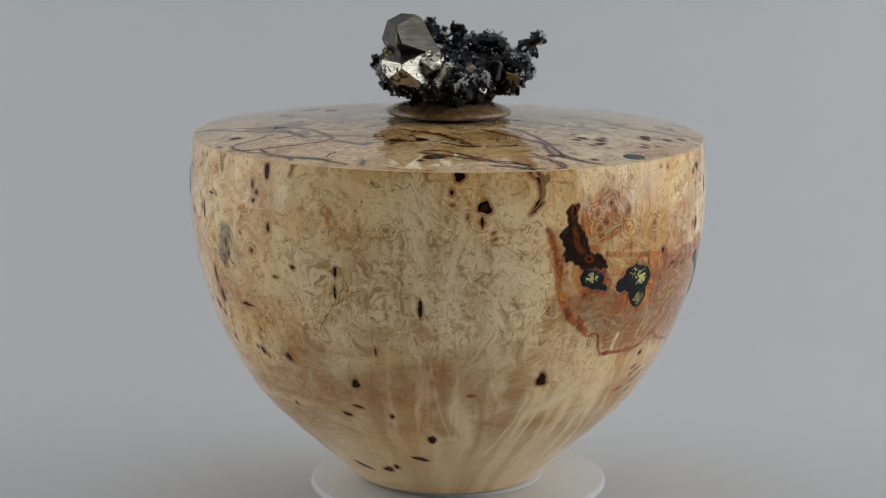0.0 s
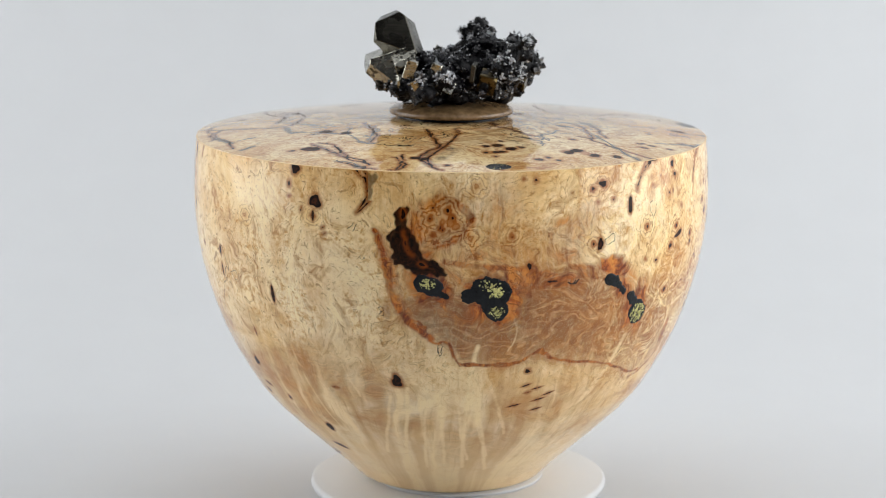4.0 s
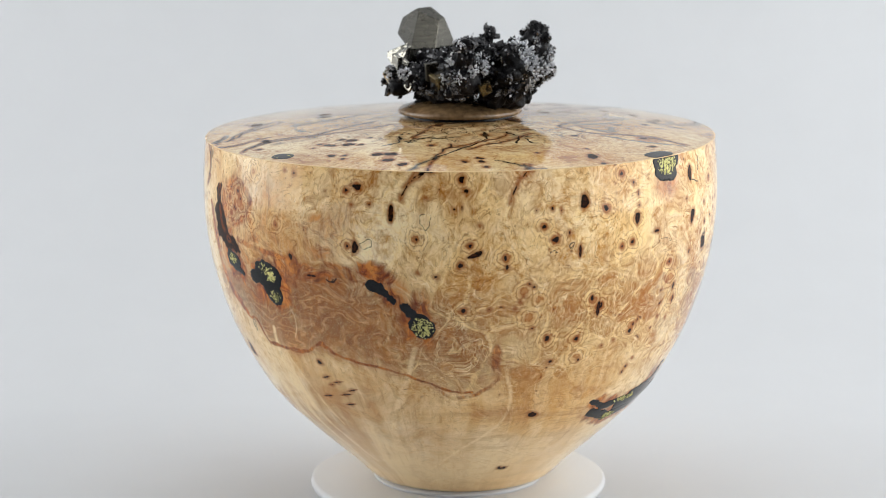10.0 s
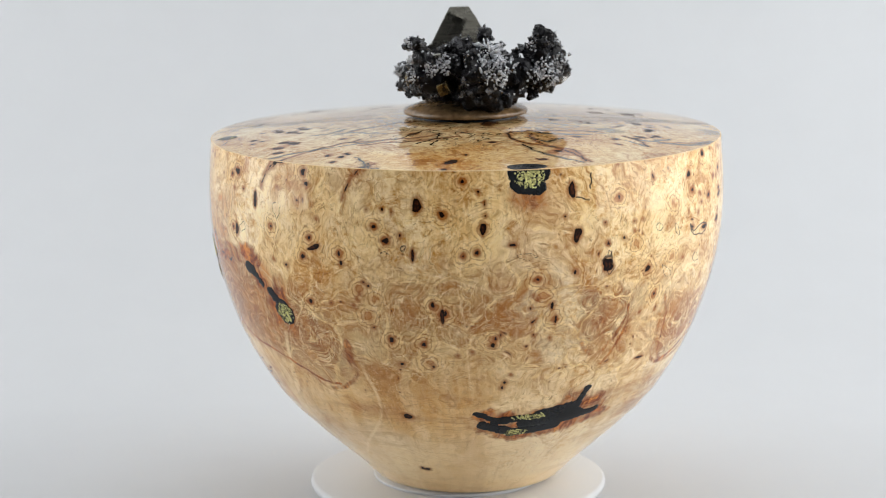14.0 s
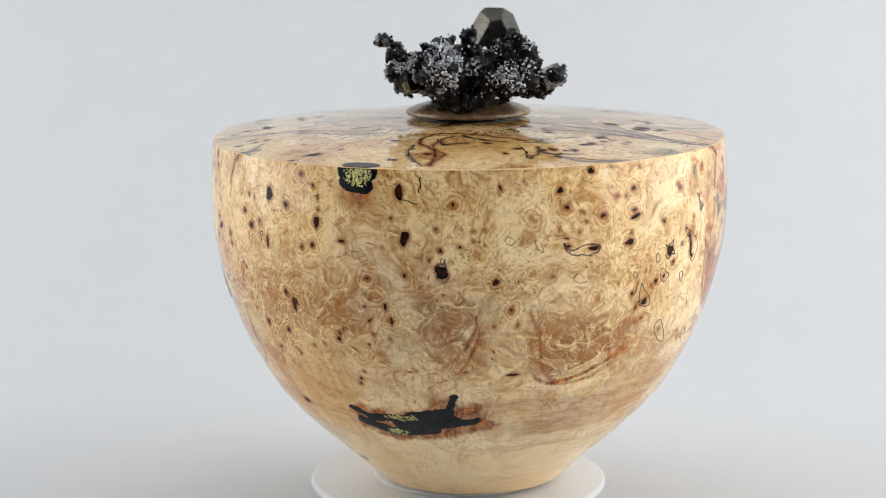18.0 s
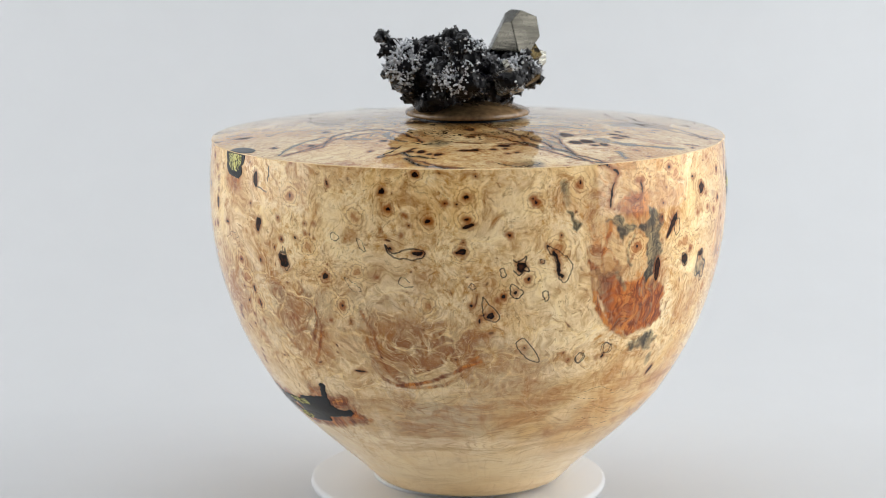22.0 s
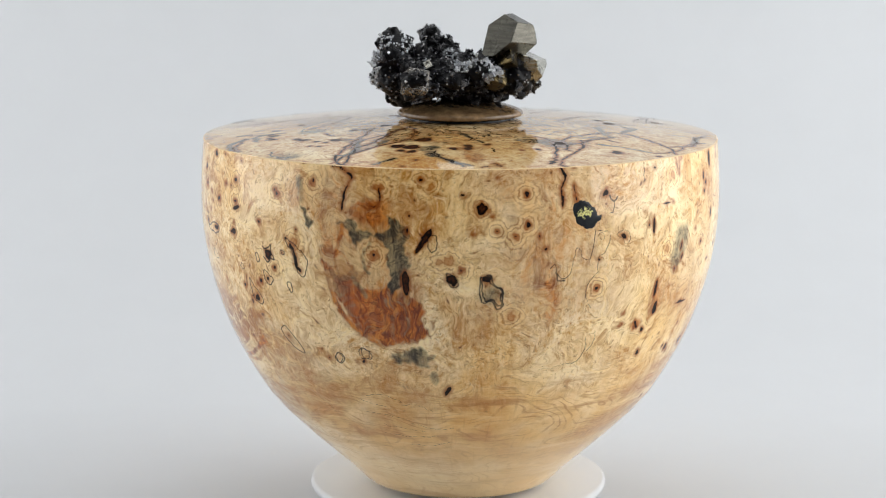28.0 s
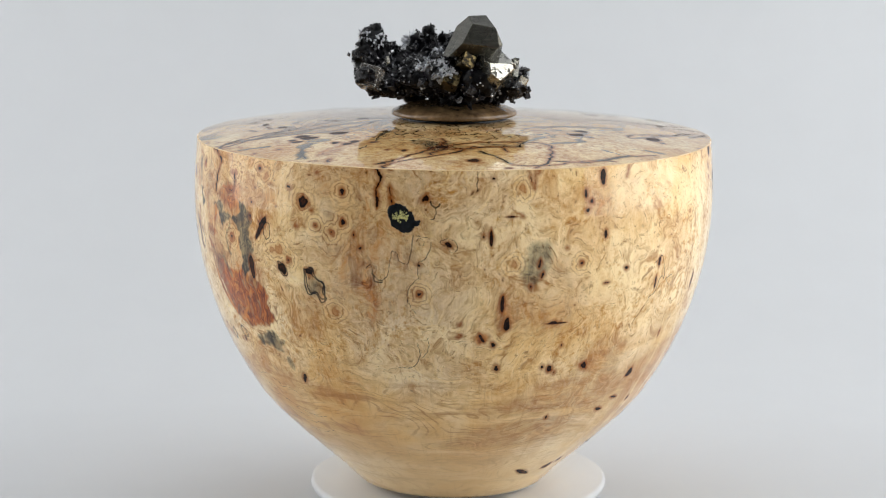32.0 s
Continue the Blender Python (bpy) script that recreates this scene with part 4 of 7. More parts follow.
trace([(116.9, 133.7), (117.7, 132.6), (119.5, 134.7), (119.2, 131.8), (120.1, 128.2), (119.0, 128.3), (118.1, 126.2), (116.9, 128.5)], 0.3)
spot(122.6, 132.1, 0.52, 0.52)
trace([(122.2, 133.2), (123.3, 132.5), (122.8, 131.0)], 0.2, close=True)
trace([(125.1, 136.6), (126.1, 132.1), (126.4, 126.0), (127.2, 124.5)], 0.72, "void")
trace([(123.7, 138.8), (126.0, 136.8), (128.9, 131.2), (129.2, 128.2), (128.0, 122.3), (126.6, 123.4), (125.4, 132.8)], 0.25, close=True)
spot(123.8, 139.3, 0.70, 0.68)
trace([(114.1, 129.0), (114.9, 129.5), (115.5, 126.9), (114.7, 125.2)], 0.25, close=True)
trace([(116.4, 121.6), (117.4, 121.0), (118.9, 118.2), (118.2, 115.5), (116.5, 116.7)], 0.25, close=True)
spot(117.4, 118.0, 0.85, 0.89)
spot(115.0, 116.3, 1.01, 1.25)
trace([(123.2, 117.4), (124.3, 117.6), (124.6, 114.9), (123.7, 113.4)], 0.25, close=True)
trace([(110.7, 116.1), (111.8, 113.4), (114.2, 107.0), (113.3, 104.0), (111.1, 105.9), (110.7, 110.8)], 0.25, close=True)
spot(112.4, 107.1, 1.51, 1.85)
spot(113.7, 114.6, 0.50, 0.54)
spot(110.1, 104.5, 0.67, 1.30)
spot(108.4, 112.1, 0.67, 0.74)
trace([(107.8, 121.3), (108.4, 122.7), (109.4, 121.3), (108.6, 119.9)], 0.2, close=True)
trace([(118.2, 93.0), (120.0, 95.0), (123.6, 84.8), (123.2, 82.6), (121.2, 84.2), (118.5, 90.2)], 0.25, close=True)
spot(120.1, 90.3, 0.53, 0.60)
trace([(132.9, 83.4), (133.5, 85.7), (134.6, 84.6), (134.8, 81.1), (133.5, 80.4)], 0.22, close=True)
trace([(139.6, 87.0), (140.5, 89.4), (141.9, 86.8), (141.9, 83.8), (140.1, 84.3)], 0.2, close=True)
spot(140.0, 82.6, 0.66, 0.86)
spot(130.9, 82.2, 0.58, 0.62)
spot(120.0, 124.2, 0.86, 0.89)
spot(126.7, 144.0, 0.72, 0.68)
spot(130.9, 167.7, 0.55, 1.00)
spot(95.3, 153.8, 0.51, 0.50)
eye(107.5, 162.7, 0.7)
eye(99.9, 151.7, 0.5)
eye(107.5, 152.6, 0.6)
eye(97.3, 172.6, 0.9)
eye(106.3, 137.8, 0.8)
eye(121.4, 160.5, 1.0)
eye(115.0, 116.3, 0.5)
eye(120.0, 124.2, 0.5)
eye(130.8, 166.1, 0.8)
eye(126.0, 138.2, 0.8)
stain("grey", 104.5, 176.4, 7.4, 0.0, 0, 0.9)
stain("pink", 91.7, 90.7, 30.6, 16.2, 0, 0.75)
stain("pink", 105.7, 97.3, 13.5, 5.8, 0, 0.85)
stain("pink", 106.3, 74.5, 22.1, 6.5, 0, 0.6)
stroke("rust", [(90.2, 70.3), (97.6, 72.2), (105.5, 79.4), (110.5, 84.1)], 1.0, 0.75)
stain("pink", 93.0, 51.0, 55.2, 15.8, 0, 0.45)
stain("pink", 121.9, 61.4, 29.0, 7.1, 0, 0.35)
stain("pink", 75.7, 102.5, 13.1, 14.2, 0, 0.6)
# turned 230 degrees
trace([(135.4, 177.7), (138.7, 172.8), (139.8, 170.3), (138.3, 163.7), (137.7, 155.5)], 0.48, "void")
trace([(136.8, 175.2), (139.8, 170.3)], 0.28, "void")
trace([(143.8, 158.2), (145.0, 157.5), (145.7, 160.3), (145.7, 166.1)], 0.52, "void")
spot(154.1, 170.3, 1.03, 0.99)
spot(166.3, 157.4, 2.12, 2.52)
spot(154.7, 142.5, 1.39, 7.12, -33)
spot(155.3, 144.6, 1.74, 4.03, -33)
trace([(155.6, 144.6), (156.9, 145.6), (157.4, 141.9), (157.0, 138.2), (156.1, 137.3)], 0.22, close=True)
spot(160.3, 124.7, 2.38, 2.51)
trace([(159.3, 126.2), (159.6, 127.9), (161.2, 125.9), (161.5, 122.4), (160.2, 121.5)], 0.25, close=True)
spot(151.0, 122.8, 1.88, 5.68)
spot(167.4, 125.1, 2.19, 1.27)
trace([(166.5, 125.8), (168.2, 126.4), (168.9, 122.4), (170.6, 120.2), (170.7, 114.9), (169.9, 112.2), (168.8, 115.3), (167.3, 114.6), (166.5, 119.7)], 0.3, close=True)
stain("grey", 168.6, 118.4, 4.1, 5.5, 0, 0.55)
spot(159.2, 68.7, 1.14, 3.10, -25)
spot(162.2, 129.2, 0.75, 0.70)
spot(151.9, 154.1, 0.51, 0.50)
spot(151.5, 147.2, 0.68, 1.67)
spot(139.7, 82.2, 0.51, 0.80)
spot(144.5, 135.3, 0.66, 0.68)
spot(162.6, 163.8, 0.55, 0.50)
spot(130.3, 166.0, 0.50, 0.50)
spot(144.5, 166.1, 0.50, 0.49)
trace([(132.7, 83.3), (133.5, 85.2), (134.4, 83.4), (133.9, 80.5), (132.8, 81.3)], 0.18, close=True)
trace([(139.0, 86.7), (140.0, 89.2), (141.4, 87.8), (141.3, 84.5), (139.5, 83.7)], 0.18, close=True)
stain("grey", 156.2, 75.5, 1.8, 3.9, 0, 0.5)
spot(138.2, 81.6, 0.34, 0.40)
trace([(138.1, 63.9), (142.5, 64.9), (147.2, 61.6)], 0.12)
trace([(145.4, 59.6), (151.0, 60.2), (155.1, 57.2)], 0.12)
trace([(136.1, 54.5), (142.8, 53.4), (149.8, 50.8)], 0.12)
trace([(148.9, 49.4), (156.4, 46.7), (160.6, 47.8)], 0.12)
trace([(139.9, 42.5), (148.5, 41.5), (156.0, 42.4)], 0.12)
trace([(146.7, 36.3), (153.7, 36.1), (159.0, 38.5)], 0.12)
trace([(136.2, 60.8), (139.9, 59.2), (144.6, 57.4)], 0.12)
trace([(140.9, 47.7), (147.1, 46.1), (152.4, 45.1)], 0.12)
stain("pink", 112.1, 81.2, 35.1, 13.4, 0, 0.6)
stain("pink", 121.5, 63.4, 31.8, 14.3, 0, 0.5)
stain("pink", 149.9, 62.4, 35.2, 9.4, 0, 0.3)
eye(144.5, 135.3, 1.3)
eye(154.1, 170.3, 0.6)
eye(162.2, 129.2, 0.7)
eye(166.3, 157.4, 0.5)
eye(156.1, 167.9, 0.5)
eye(145.6, 166.1, 1.1)
eye(157.7, 133.3, 0.8)
# turned 256 degrees
spot(166.2, 157.8, 1.81, 2.65)
spot(175.3, 163.7, 1.00, 1.65)
spot(175.6, 150.0, 1.34, 1.17)
spot(168.3, 154.0, 0.49, 0.50)
spot(173.0, 144.8, 0.50, 0.50)
spot(179.3, 138.5, 1.03, 0.68, 30)
spot(177.9, 144.5, 0.51, 1.17)
spot(162.3, 163.8, 0.50, 0.49)
spot(169.3, 147.3, 0.50, 0.50)
spot(169.4, 171.6, 0.49, 0.49)
spot(164.6, 146.0, 0.66, 0.33)
trace([(182.3, 175.7), (183.4, 170.6), (182.5, 166.1), (182.7, 159.1)], 0.60, "void")
trace([(185.3, 167.2), (185.7, 161.3), (186.5, 157.4)], 0.48, "void")
spot(182.8, 160.0, 0.87, 2.99)
spot(185.4, 175.1, 0.89, 0.39)
spot(192.6, 162.5, 1.53, 1.67)
trace([(193.4, 160.9), (194.7, 158.0), (195.4, 160.1)], 0.35)
trace([(194.7, 158.0), (194.3, 153.5), (193.4, 152.8)], 0.2)
spot(197.2, 141.5, 1.84, 1.03, -30)
trace([(195.6, 142.6), (197.5, 144.5), (198.9, 140.8), (197.9, 137.6), (197.0, 140.3)], 0.15, close=True)
trace([(180.4, 129.3), (181.4, 131.3), (181.8, 127.1), (182.9, 123.9), (184.8, 125.9), (185.9, 137.0), (186.7, 136.9), (187.6, 133.0), (189.2, 132.7), (190.2, 145.6)], 0.18)
trace([(190.2, 145.6), (192.8, 144.8), (193.7, 140.6), (192.3, 134.3), (191.1, 132.8), (191.1, 125.9), (189.3, 120.9), (188.9, 113.9), (190.5, 108.3)], 0.15)
trace([(190.9, 142.2), (191.5, 144.4), (192.4, 142.9), (192.0, 140.9)], 0.12, close=True)
trace([(186.0, 80.8), (189.5, 81.7), (191.0, 88.0), (190.5, 93.7)], 0.15)
trace([(191.6, 86.7), (192.8, 90.4), (192.9, 96.5)], 0.12)
trace([(181.7, 127.1), (182.2, 123.3), (183.7, 123.1)], 0.3)
trace([(166.0, 124.4), (166.4, 126.1), (168.0, 126.1), (168.3, 122.7), (170.4, 120.0), (170.3, 115.3), (170.8, 112.1), (169.6, 110.7), (168.7, 114.3), (166.4, 114.3)], 0.3, close=True)
spot(167.3, 125.1, 1.99, 1.23)
stain("grey", 168.3, 119.2, 4.3, 5.7, 0, 0.5)
stroke("rust", [(179.9, 122.1), (182.1, 112.2), (180.9, 101.5)], 1.5, 0.55)
stain("rust", 181.3, 113.2, 5.3, 12.0, 0, 0.35)
spot(191.3, 117.9, 0.96, 0.90)
spot(199.8, 103.5, 0.44, 0.79)
spot(199.9, 98.0, 0.44, 0.61)
stain("rust", 166.2, 157.3, 3.3, 4.1, 0, 0.3)
eye(166.2, 157.8, 0.6)
eye(175.3, 163.7, 0.7)
eye(173.0, 144.8, 0.7)
eye(191.3, 117.9, 0.6)
eye(169.3, 147.3, 0.6)
eye(175.6, 150.0, 0.5)
eye(159.8, 133.6, 1.3)
eye(172.6, 106.7, 1.3)
stain("pink", 184.0, 30.5, 59.1, 24.1, 0, 0.3)
stain("pink", 135.0, 50.0, 37.2, 14.5, 0, 0.4)
# turned 288 degrees
spot(205.6, 144.7, 1.00, 4.02)
spot(204.1, 145.5, 0.50, 0.84)
spot(208.3, 113.2, 1.02, 4.79)
spot(209.5, 103.1, 1.55, 3.46)
spot(204.3, 96.6, 0.85, 2.69, 30)
spot(206.9, 93.2, 1.20, 1.35)
spot(208.1, 80.9, 1.21, 1.51)
spot(199.4, 97.0, 0.67, 0.38)
spot(199.4, 103.4, 0.67, 0.37)
spot(215.7, 132.1, 0.71, 2.26, -10)
spot(216.4, 126.5, 0.72, 1.75, -15)
spot(214.0, 121.2, 0.70, 0.72)
stain("grey", 215.0, 131.7, 5.6, 11.8, -22, 0.6)
spot(225.6, 163.3, 0.97, 2.18)
spot(226.0, 155.7, 0.98, 0.84)
spot(225.0, 131.2, 0.98, 0.88)
spot(230.0, 79.1, 2.00, 1.64)
spot(219.0, 80.3, 0.57, 0.89)
spot(222.4, 76.9, 0.59, 0.90)
spot(224.4, 51.5, 0.63, 1.12)
spot(220.6, 102.6, 5.67, 0.39)
spot(219.9, 102.9, 1.88, 0.78)
spot(209.7, 154.1, 2.71, 0.33)
spot(211.8, 154.3, 0.51, 0.50)
spot(206.0, 171.6, 0.50, 0.49)
spot(191.3, 131.6, 0.50, 0.69)
trace([(213.2, 174.5), (214.3, 167.0), (214.6, 174.4)], 0.24, "void")
trace([(215.1, 177.7), (215.5, 174.0), (214.6, 172.8)], 0.24, "void")
spot(244.9, 14.7, 2.78, 2.30, 20)
spot(222.8, 91.1, 0.39, 0.83)
spot(221.5, 138.6, 0.37, 0.34)
stain("rust", 208.5, 108.6, 3.4, 11.1, 0, 0.35)
stain("rust", 204.3, 96.6, 2.7, 3.1, 0, 0.5)
stain("rust", 230.6, 78.9, 3.6, 3.3, 0, 0.4)
stain("pink", 229.1, 61.4, 40.2, 12.9, 10, 0.45)
stain("pink", 239.8, 66.3, 17.0, 17.1, 0, 0.6)
stain("pink", 224.8, 41.1, 43.3, 9.5, 0, 0.35)
eye(225.0, 131.2, 0.5)
eye(210.3, 132.1, 0.7)
eye(212.0, 166.4, 0.7)
# turned 0 degrees
spot(229.8, 170.4, 1.48, 3.95)
spot(227.0, 159.6, 0.99, 1.33)
spot(230.4, 143.9, 0.75, 2.17)
spot(236.5, 126.4, 1.35, 0.84)
spot(231.6, 120.2, 1.87, 0.44)
spot(220.9, 78.9, 1.64, 2.20)
trace([(236.6, 174.3), (235.9, 169.4)], 0.24, "void")
trace([(202.8, 173.7), (202.8, 165.9)], 0.2)
stain("rust", 217.5, 112.5, 16.9, 20.3, 0, 0.15)
stain("pink", 235.1, 62.7, 23.0, 25.0, 0, 0.5)
stain("rust", 229.3, 157.5, 7.6, 10.6, 0, 0.2)
# turned 288 degrees
spot(225.1, 130.8, 0.76, 0.68)
# turned 220 degrees
stain_area("rust", [(133.0, 134.3), (133.7, 126.2), (135.1, 117.9), (135.8, 111.6), (138.4, 102.9), (141.4, 96.2), (145.5, 91.9), (149.4, 92.4), (155.1, 96.8), (154.1, 111.5), (151.6, 118.3), (149.2, 117.6), (146.7, 122.6), (144.5, 118.2), (142.2, 119.5), (140.7, 125.8), (138.9, 133.1), (138.3, 132.1), (138.5, 126.0), (136.8, 125.6), (135.0, 128.2)], 1.0, 2.4)
stain_area("rust", [(133.4, 150.3), (136.7, 155.1), (139.7, 153.0), (143.2, 146.8), (147.8, 147.3), (148.0, 154.2), (146.9, 163.2), (143.3, 161.6), (140.6, 159.8), (138.9, 156.0), (134.5, 155.2)], 0.55, 5)
stain_area("rust", [(132.8, 148.3), (134.5, 149.3), (135.4, 140.3), (138.0, 136.2), (140.7, 125.8), (138.1, 121.9), (134.6, 124.1), (133.0, 133.3)], 0.5, 4)
stain_area("grey", [(147.7, 152.3), (149.6, 152.5), (151.5, 148.3), (151.5, 143.8), (151.1, 136.8), (151.7, 129.6), (150.1, 120.6), (147.8, 117.8), (147.7, 130.2), (147.3, 139.3), (144.1, 144.2), (146.8, 145.4), (147.5, 148.3)], 1.0, 1.0)
stain_area("grey", [(137.1, 150.2), (139.7, 151.0), (141.0, 146.9), (142.8, 146.8), (144.1, 143.2), (141.1, 141.0), (140.4, 139.0), (139.7, 145.1)], 0.95, 1.2)
stroke("grey", [(143.7, 140.7), (142.2, 134.9), (142.5, 129.7), (143.4, 126.6)], 0.7, 0.7)
stroke("grey", [(139.9, 123.8), (141.1, 119.1), (142.3, 115.3)], 1.1, 0.7)
stain_area("grey", [(146.5, 86.7), (150.6, 90.0), (153.7, 90.5), (156.0, 86.1), (155.1, 81.5), (150.1, 82.5), (147.4, 83.8)], 0.95, 2.2)
stroke("grey", [(127.4, 167.9), (127.7, 163.1), (127.9, 158.2)], 1.6, 0.6)
stain_area("grey", [(127.4, 155.2), (128.5, 154.7), (129.4, 150.8), (130.9, 149.3), (130.2, 145.4), (128.9, 149.3)], 1.0, 0.8)
stroke("rust", [(133.7, 128.2), (134.2, 120.0), (135.6, 109.5), (139.5, 98.5), (144.5, 91.5)], 1.3, 0.8)
stroke("rust", [(138.9, 154.0), (140.6, 157.8), (142.4, 160.6)], 0.9, 0.75)
stain_area("rust", [(131.5, 172.0), (138.0, 174.0), (144.5, 172.0), (148.5, 160.0), (152.0, 140.0), (154.5, 118.0), (150.0, 92.0), (142.0, 92.0), (135.5, 106.0), (132.5, 130.0)], 0.27, 6)
stain_area("rust", [(138.5, 156.0), (142.5, 163.0), (147.0, 160.0), (146.5, 150.0), (142.0, 147.5)], 0.8, 4)
stroke("rust", [(138.0, 148.0), (137.0, 140.0), (136.0, 130.0), (138.5, 120.0), (142.0, 126.0), (144.5, 134.0)], 1.1, 0.8)
# turned 27 degrees
stain_area("rust", [(308.5, 124.6), (311.8, 129.6), (319.0, 128.6), (321.1, 117.6), (320.8, 106.7), (316.9, 101.9), (312.5, 106.2), (309.9, 113.8)], 0.95, 4.5)
stain_area("rust", [(297.6, 130.3), (302.7, 130.2), (306.6, 121.2), (305.2, 113.3), (299.9, 114.4)], 0.95, 4.0)
stain_area("rust", [(296.1, 137.2), (302.7, 135.4), (309.5, 133.3), (320.5, 131.9), (334.4, 125.3), (335.0, 117.9), (322.7, 119.1), (321.8, 104.7), (310.2, 102.8), (300.7, 110.7)], 0.3, 10)
# turned 126 degrees
stain_area("rust", [(37.3, 53.1), (41.1, 56.2), (53.2, 53.6), (65.0, 59.3), (72.7, 56.8), (80.2, 47.8), (65.2, 39.6), (48.8, 37.2), (39.5, 42.9)], 0.8, 4.0)
# turned 27 degrees
stain_area("bark", [(295.4, 159.0), (297.3, 158.2), (297.8, 149.7), (299.2, 142.2), (301.4, 135.7), (304.8, 132.3), (305.7, 128.3), (301.0, 127.0), (297.7, 129.8), (295.1, 133.5), (293.8, 139.3), (293.4, 144.9), (294.7, 149.6)], 1.0, 0.7)
trace([(296.6, 147.6), (297.7, 139.0), (298.6, 136.8)], 0.32, "void")
spot(300.5, 132.5, 1.90, 0.88, -20)
stain_area("rust", [(291.2, 147.4), (293.5, 145.3), (294.9, 132.4), (295.9, 116.9), (297.8, 107.8), (295.9, 105.5), (294.0, 119.1), (292.1, 132.3)], 0.65, 5)
stroke("rust", [(291.2, 146.3), (293.1, 132.3), (294.4, 116.8), (296.8, 104.3), (300.8, 102.0)], 0.8, 0.8)
stain_area("rust", [(298.5, 160.3), (304.1, 163.4), (308.8, 157.9), (308.8, 147.2), (304.2, 142.1), (298.6, 139.0), (296.7, 147.6)], 0.75, 7)
stroke("rust", [(298.6, 141.2), (301.4, 145.4), (306.0, 143.1), (308.3, 151.5)], 1.0, 0.7)
stain_area("rust", [(298.6, 157.1), (300.4, 161.3), (304.1, 162.3), (306.9, 160.1), (303.2, 158.1), (300.4, 151.8), (298.6, 149.7)], 0.5, 4)
stroke("rust", [(299.5, 146.0), (300.5, 155.0), (304.0, 161.5), (308.5, 159.0), (310.0, 152.0), (307.5, 145.5), (303.0, 142.5), (299.5, 146.0)], 2.4, 0.85)
stain("rust", 304.5, 152.5, 9, 9, 0, 0.55)
stroke("rust", [(290.8, 148.0), (292.6, 136.0), (293.6, 124.0), (295.0, 112.0), (298.0, 103.5), (302.0, 96.0)], 1.6, 1.0)
stroke("rust", [(305.0, 134.0), (312.0, 131.5), (320.0, 130.0), (328.0, 126.0), (336.0, 125.0)], 1.6, 0.7)
for a, h in ((302.0, 154.0), (304.5, 149.0), (306.5, 154.5), (305.5, 158.0), (302.5, 146.5)):
    eye(a, h, 0.5)
    spot(a, h, 0.62, 0.8)
# turned 27 degrees
trace([(286.9, 175.1), (287.9, 172.0), (288.8, 170.0), (289.2, 165.0), (288.4, 160.7), (286.8, 155.5)], 0.44, "void")
trace([(291.2, 174.5), (290.7, 168.4), (290.4, 163.2), (288.9, 159.1), (287.0, 155.5)], 0.44, "void")
trace([(288.5, 174.2), (289.4, 171.5), (289.7, 167.3)], 0.20, "void")
stain_area("bark", [(287.7, 174.5), (290.9, 174.3), (290.4, 164.2), (288.9, 159.5), (287.4, 156.6), (289.1, 164.1), (288.8, 169.4)], 0.6, 0.8)
trace([(296.6, 176.6), (294.5, 174.9), (293.1, 170.6), (292.4, 165.6)], 0.40, "void")
trace([(295.5, 176.2), (293.9, 173.6), (293.0, 169.4)], 0.16, "void")
spot(295.7, 175.3, 1.25, 0.00, -20)
# turned 54 degrees
stroke("pale", [(312.2, 92.3), (310.7, 72.7), (310.2, 39.0), (311.1, 18.3)], 1.0, 0.8)
stroke("pale", [(313.6, 54.5), (318.0, 28.2), (321.0, 15.9)], 0.9, 0.8)
stroke("pale", [(298.5, 63.5), (299.0, 36.6), (300.2, 19.4)], 1.0, 0.6)
stroke("pale", [(345.9, 69.2), (340.2, 44.0)], 1.2, 0.6)
stroke("pale", [(349.9, 90.0), (344.9, 60.2)], 1.2, 0.6)
stroke("pale", [(309.9, 83.5), (311.8, 66.0), (310.0, 46.7)], 0.5, 0.5)
# turned 27 degrees
stroke("pale", [(291.1, 63.5), (288.5, 46.8), (283.7, 27.2)], 0.8, 0.7)
stroke("pale", [(295.8, 69.0), (293.6, 44.3), (289.7, 21.0)], 0.9, 0.8)
stroke("pale", [(299.7, 63.8), (298.9, 41.5), (296.9, 17.8)], 0.8, 0.8)
stroke("pale", [(303.9, 61.0), (304.0, 41.3), (304.0, 21.2)], 0.8, 0.7)
stroke("pale", [(308.3, 58.0), (309.5, 40.9), (312.5, 23.9)], 0.7, 0.7)
stroke("pale", [(312.9, 54.6), (314.8, 43.0), (319.0, 26.2)], 0.9, 0.7)
stroke("pale", [(287.4, 83.5), (290.2, 89.8), (292.9, 98.3)], 0.8, 0.5)
stroke("pale", [(314.3, 78.0), (317.7, 61.9), (322.2, 41.6)], 0.8, 0.5)
stroke("pale", [(279.3, 92.0), (280.5, 77.5), (282.8, 62.5)], 0.6, 0.5)
stroke("pale", [(266.2, 88.8), (267.8, 64.3), (271.3, 40.7)], 0.6, 0.4)
stroke("pale", [(318.6, 110.6), (320.7, 98.6), (319.0, 89.4)], 0.4, 0.5)
# turned 126 degrees
stroke("pale", [(10.8, 75.9), (10.4, 46.7), (340.3, 6.8)], 0.8, 0.6)
stroke("pale", [(1.7, 158.5), (8.5, 164.0), (9.1, 144.8)], 0.5, 0.5)
stroke("pale", [(1.5, 173.5), (7.4, 166.0), (9.1, 162.0), (9.6, 144.9), (14.4, 125.9), (17.3, 119.6)], 0.4, 0.6)
stroke("pale", [(23.3, 120.2), (26.3, 127.1), (33.8, 124.1), (40.4, 119.4)], 0.4, 0.5)
stroke("pale", [(33.8, 120.7), (35.6, 100.1), (36.6, 68.4)], 0.4, 0.5)
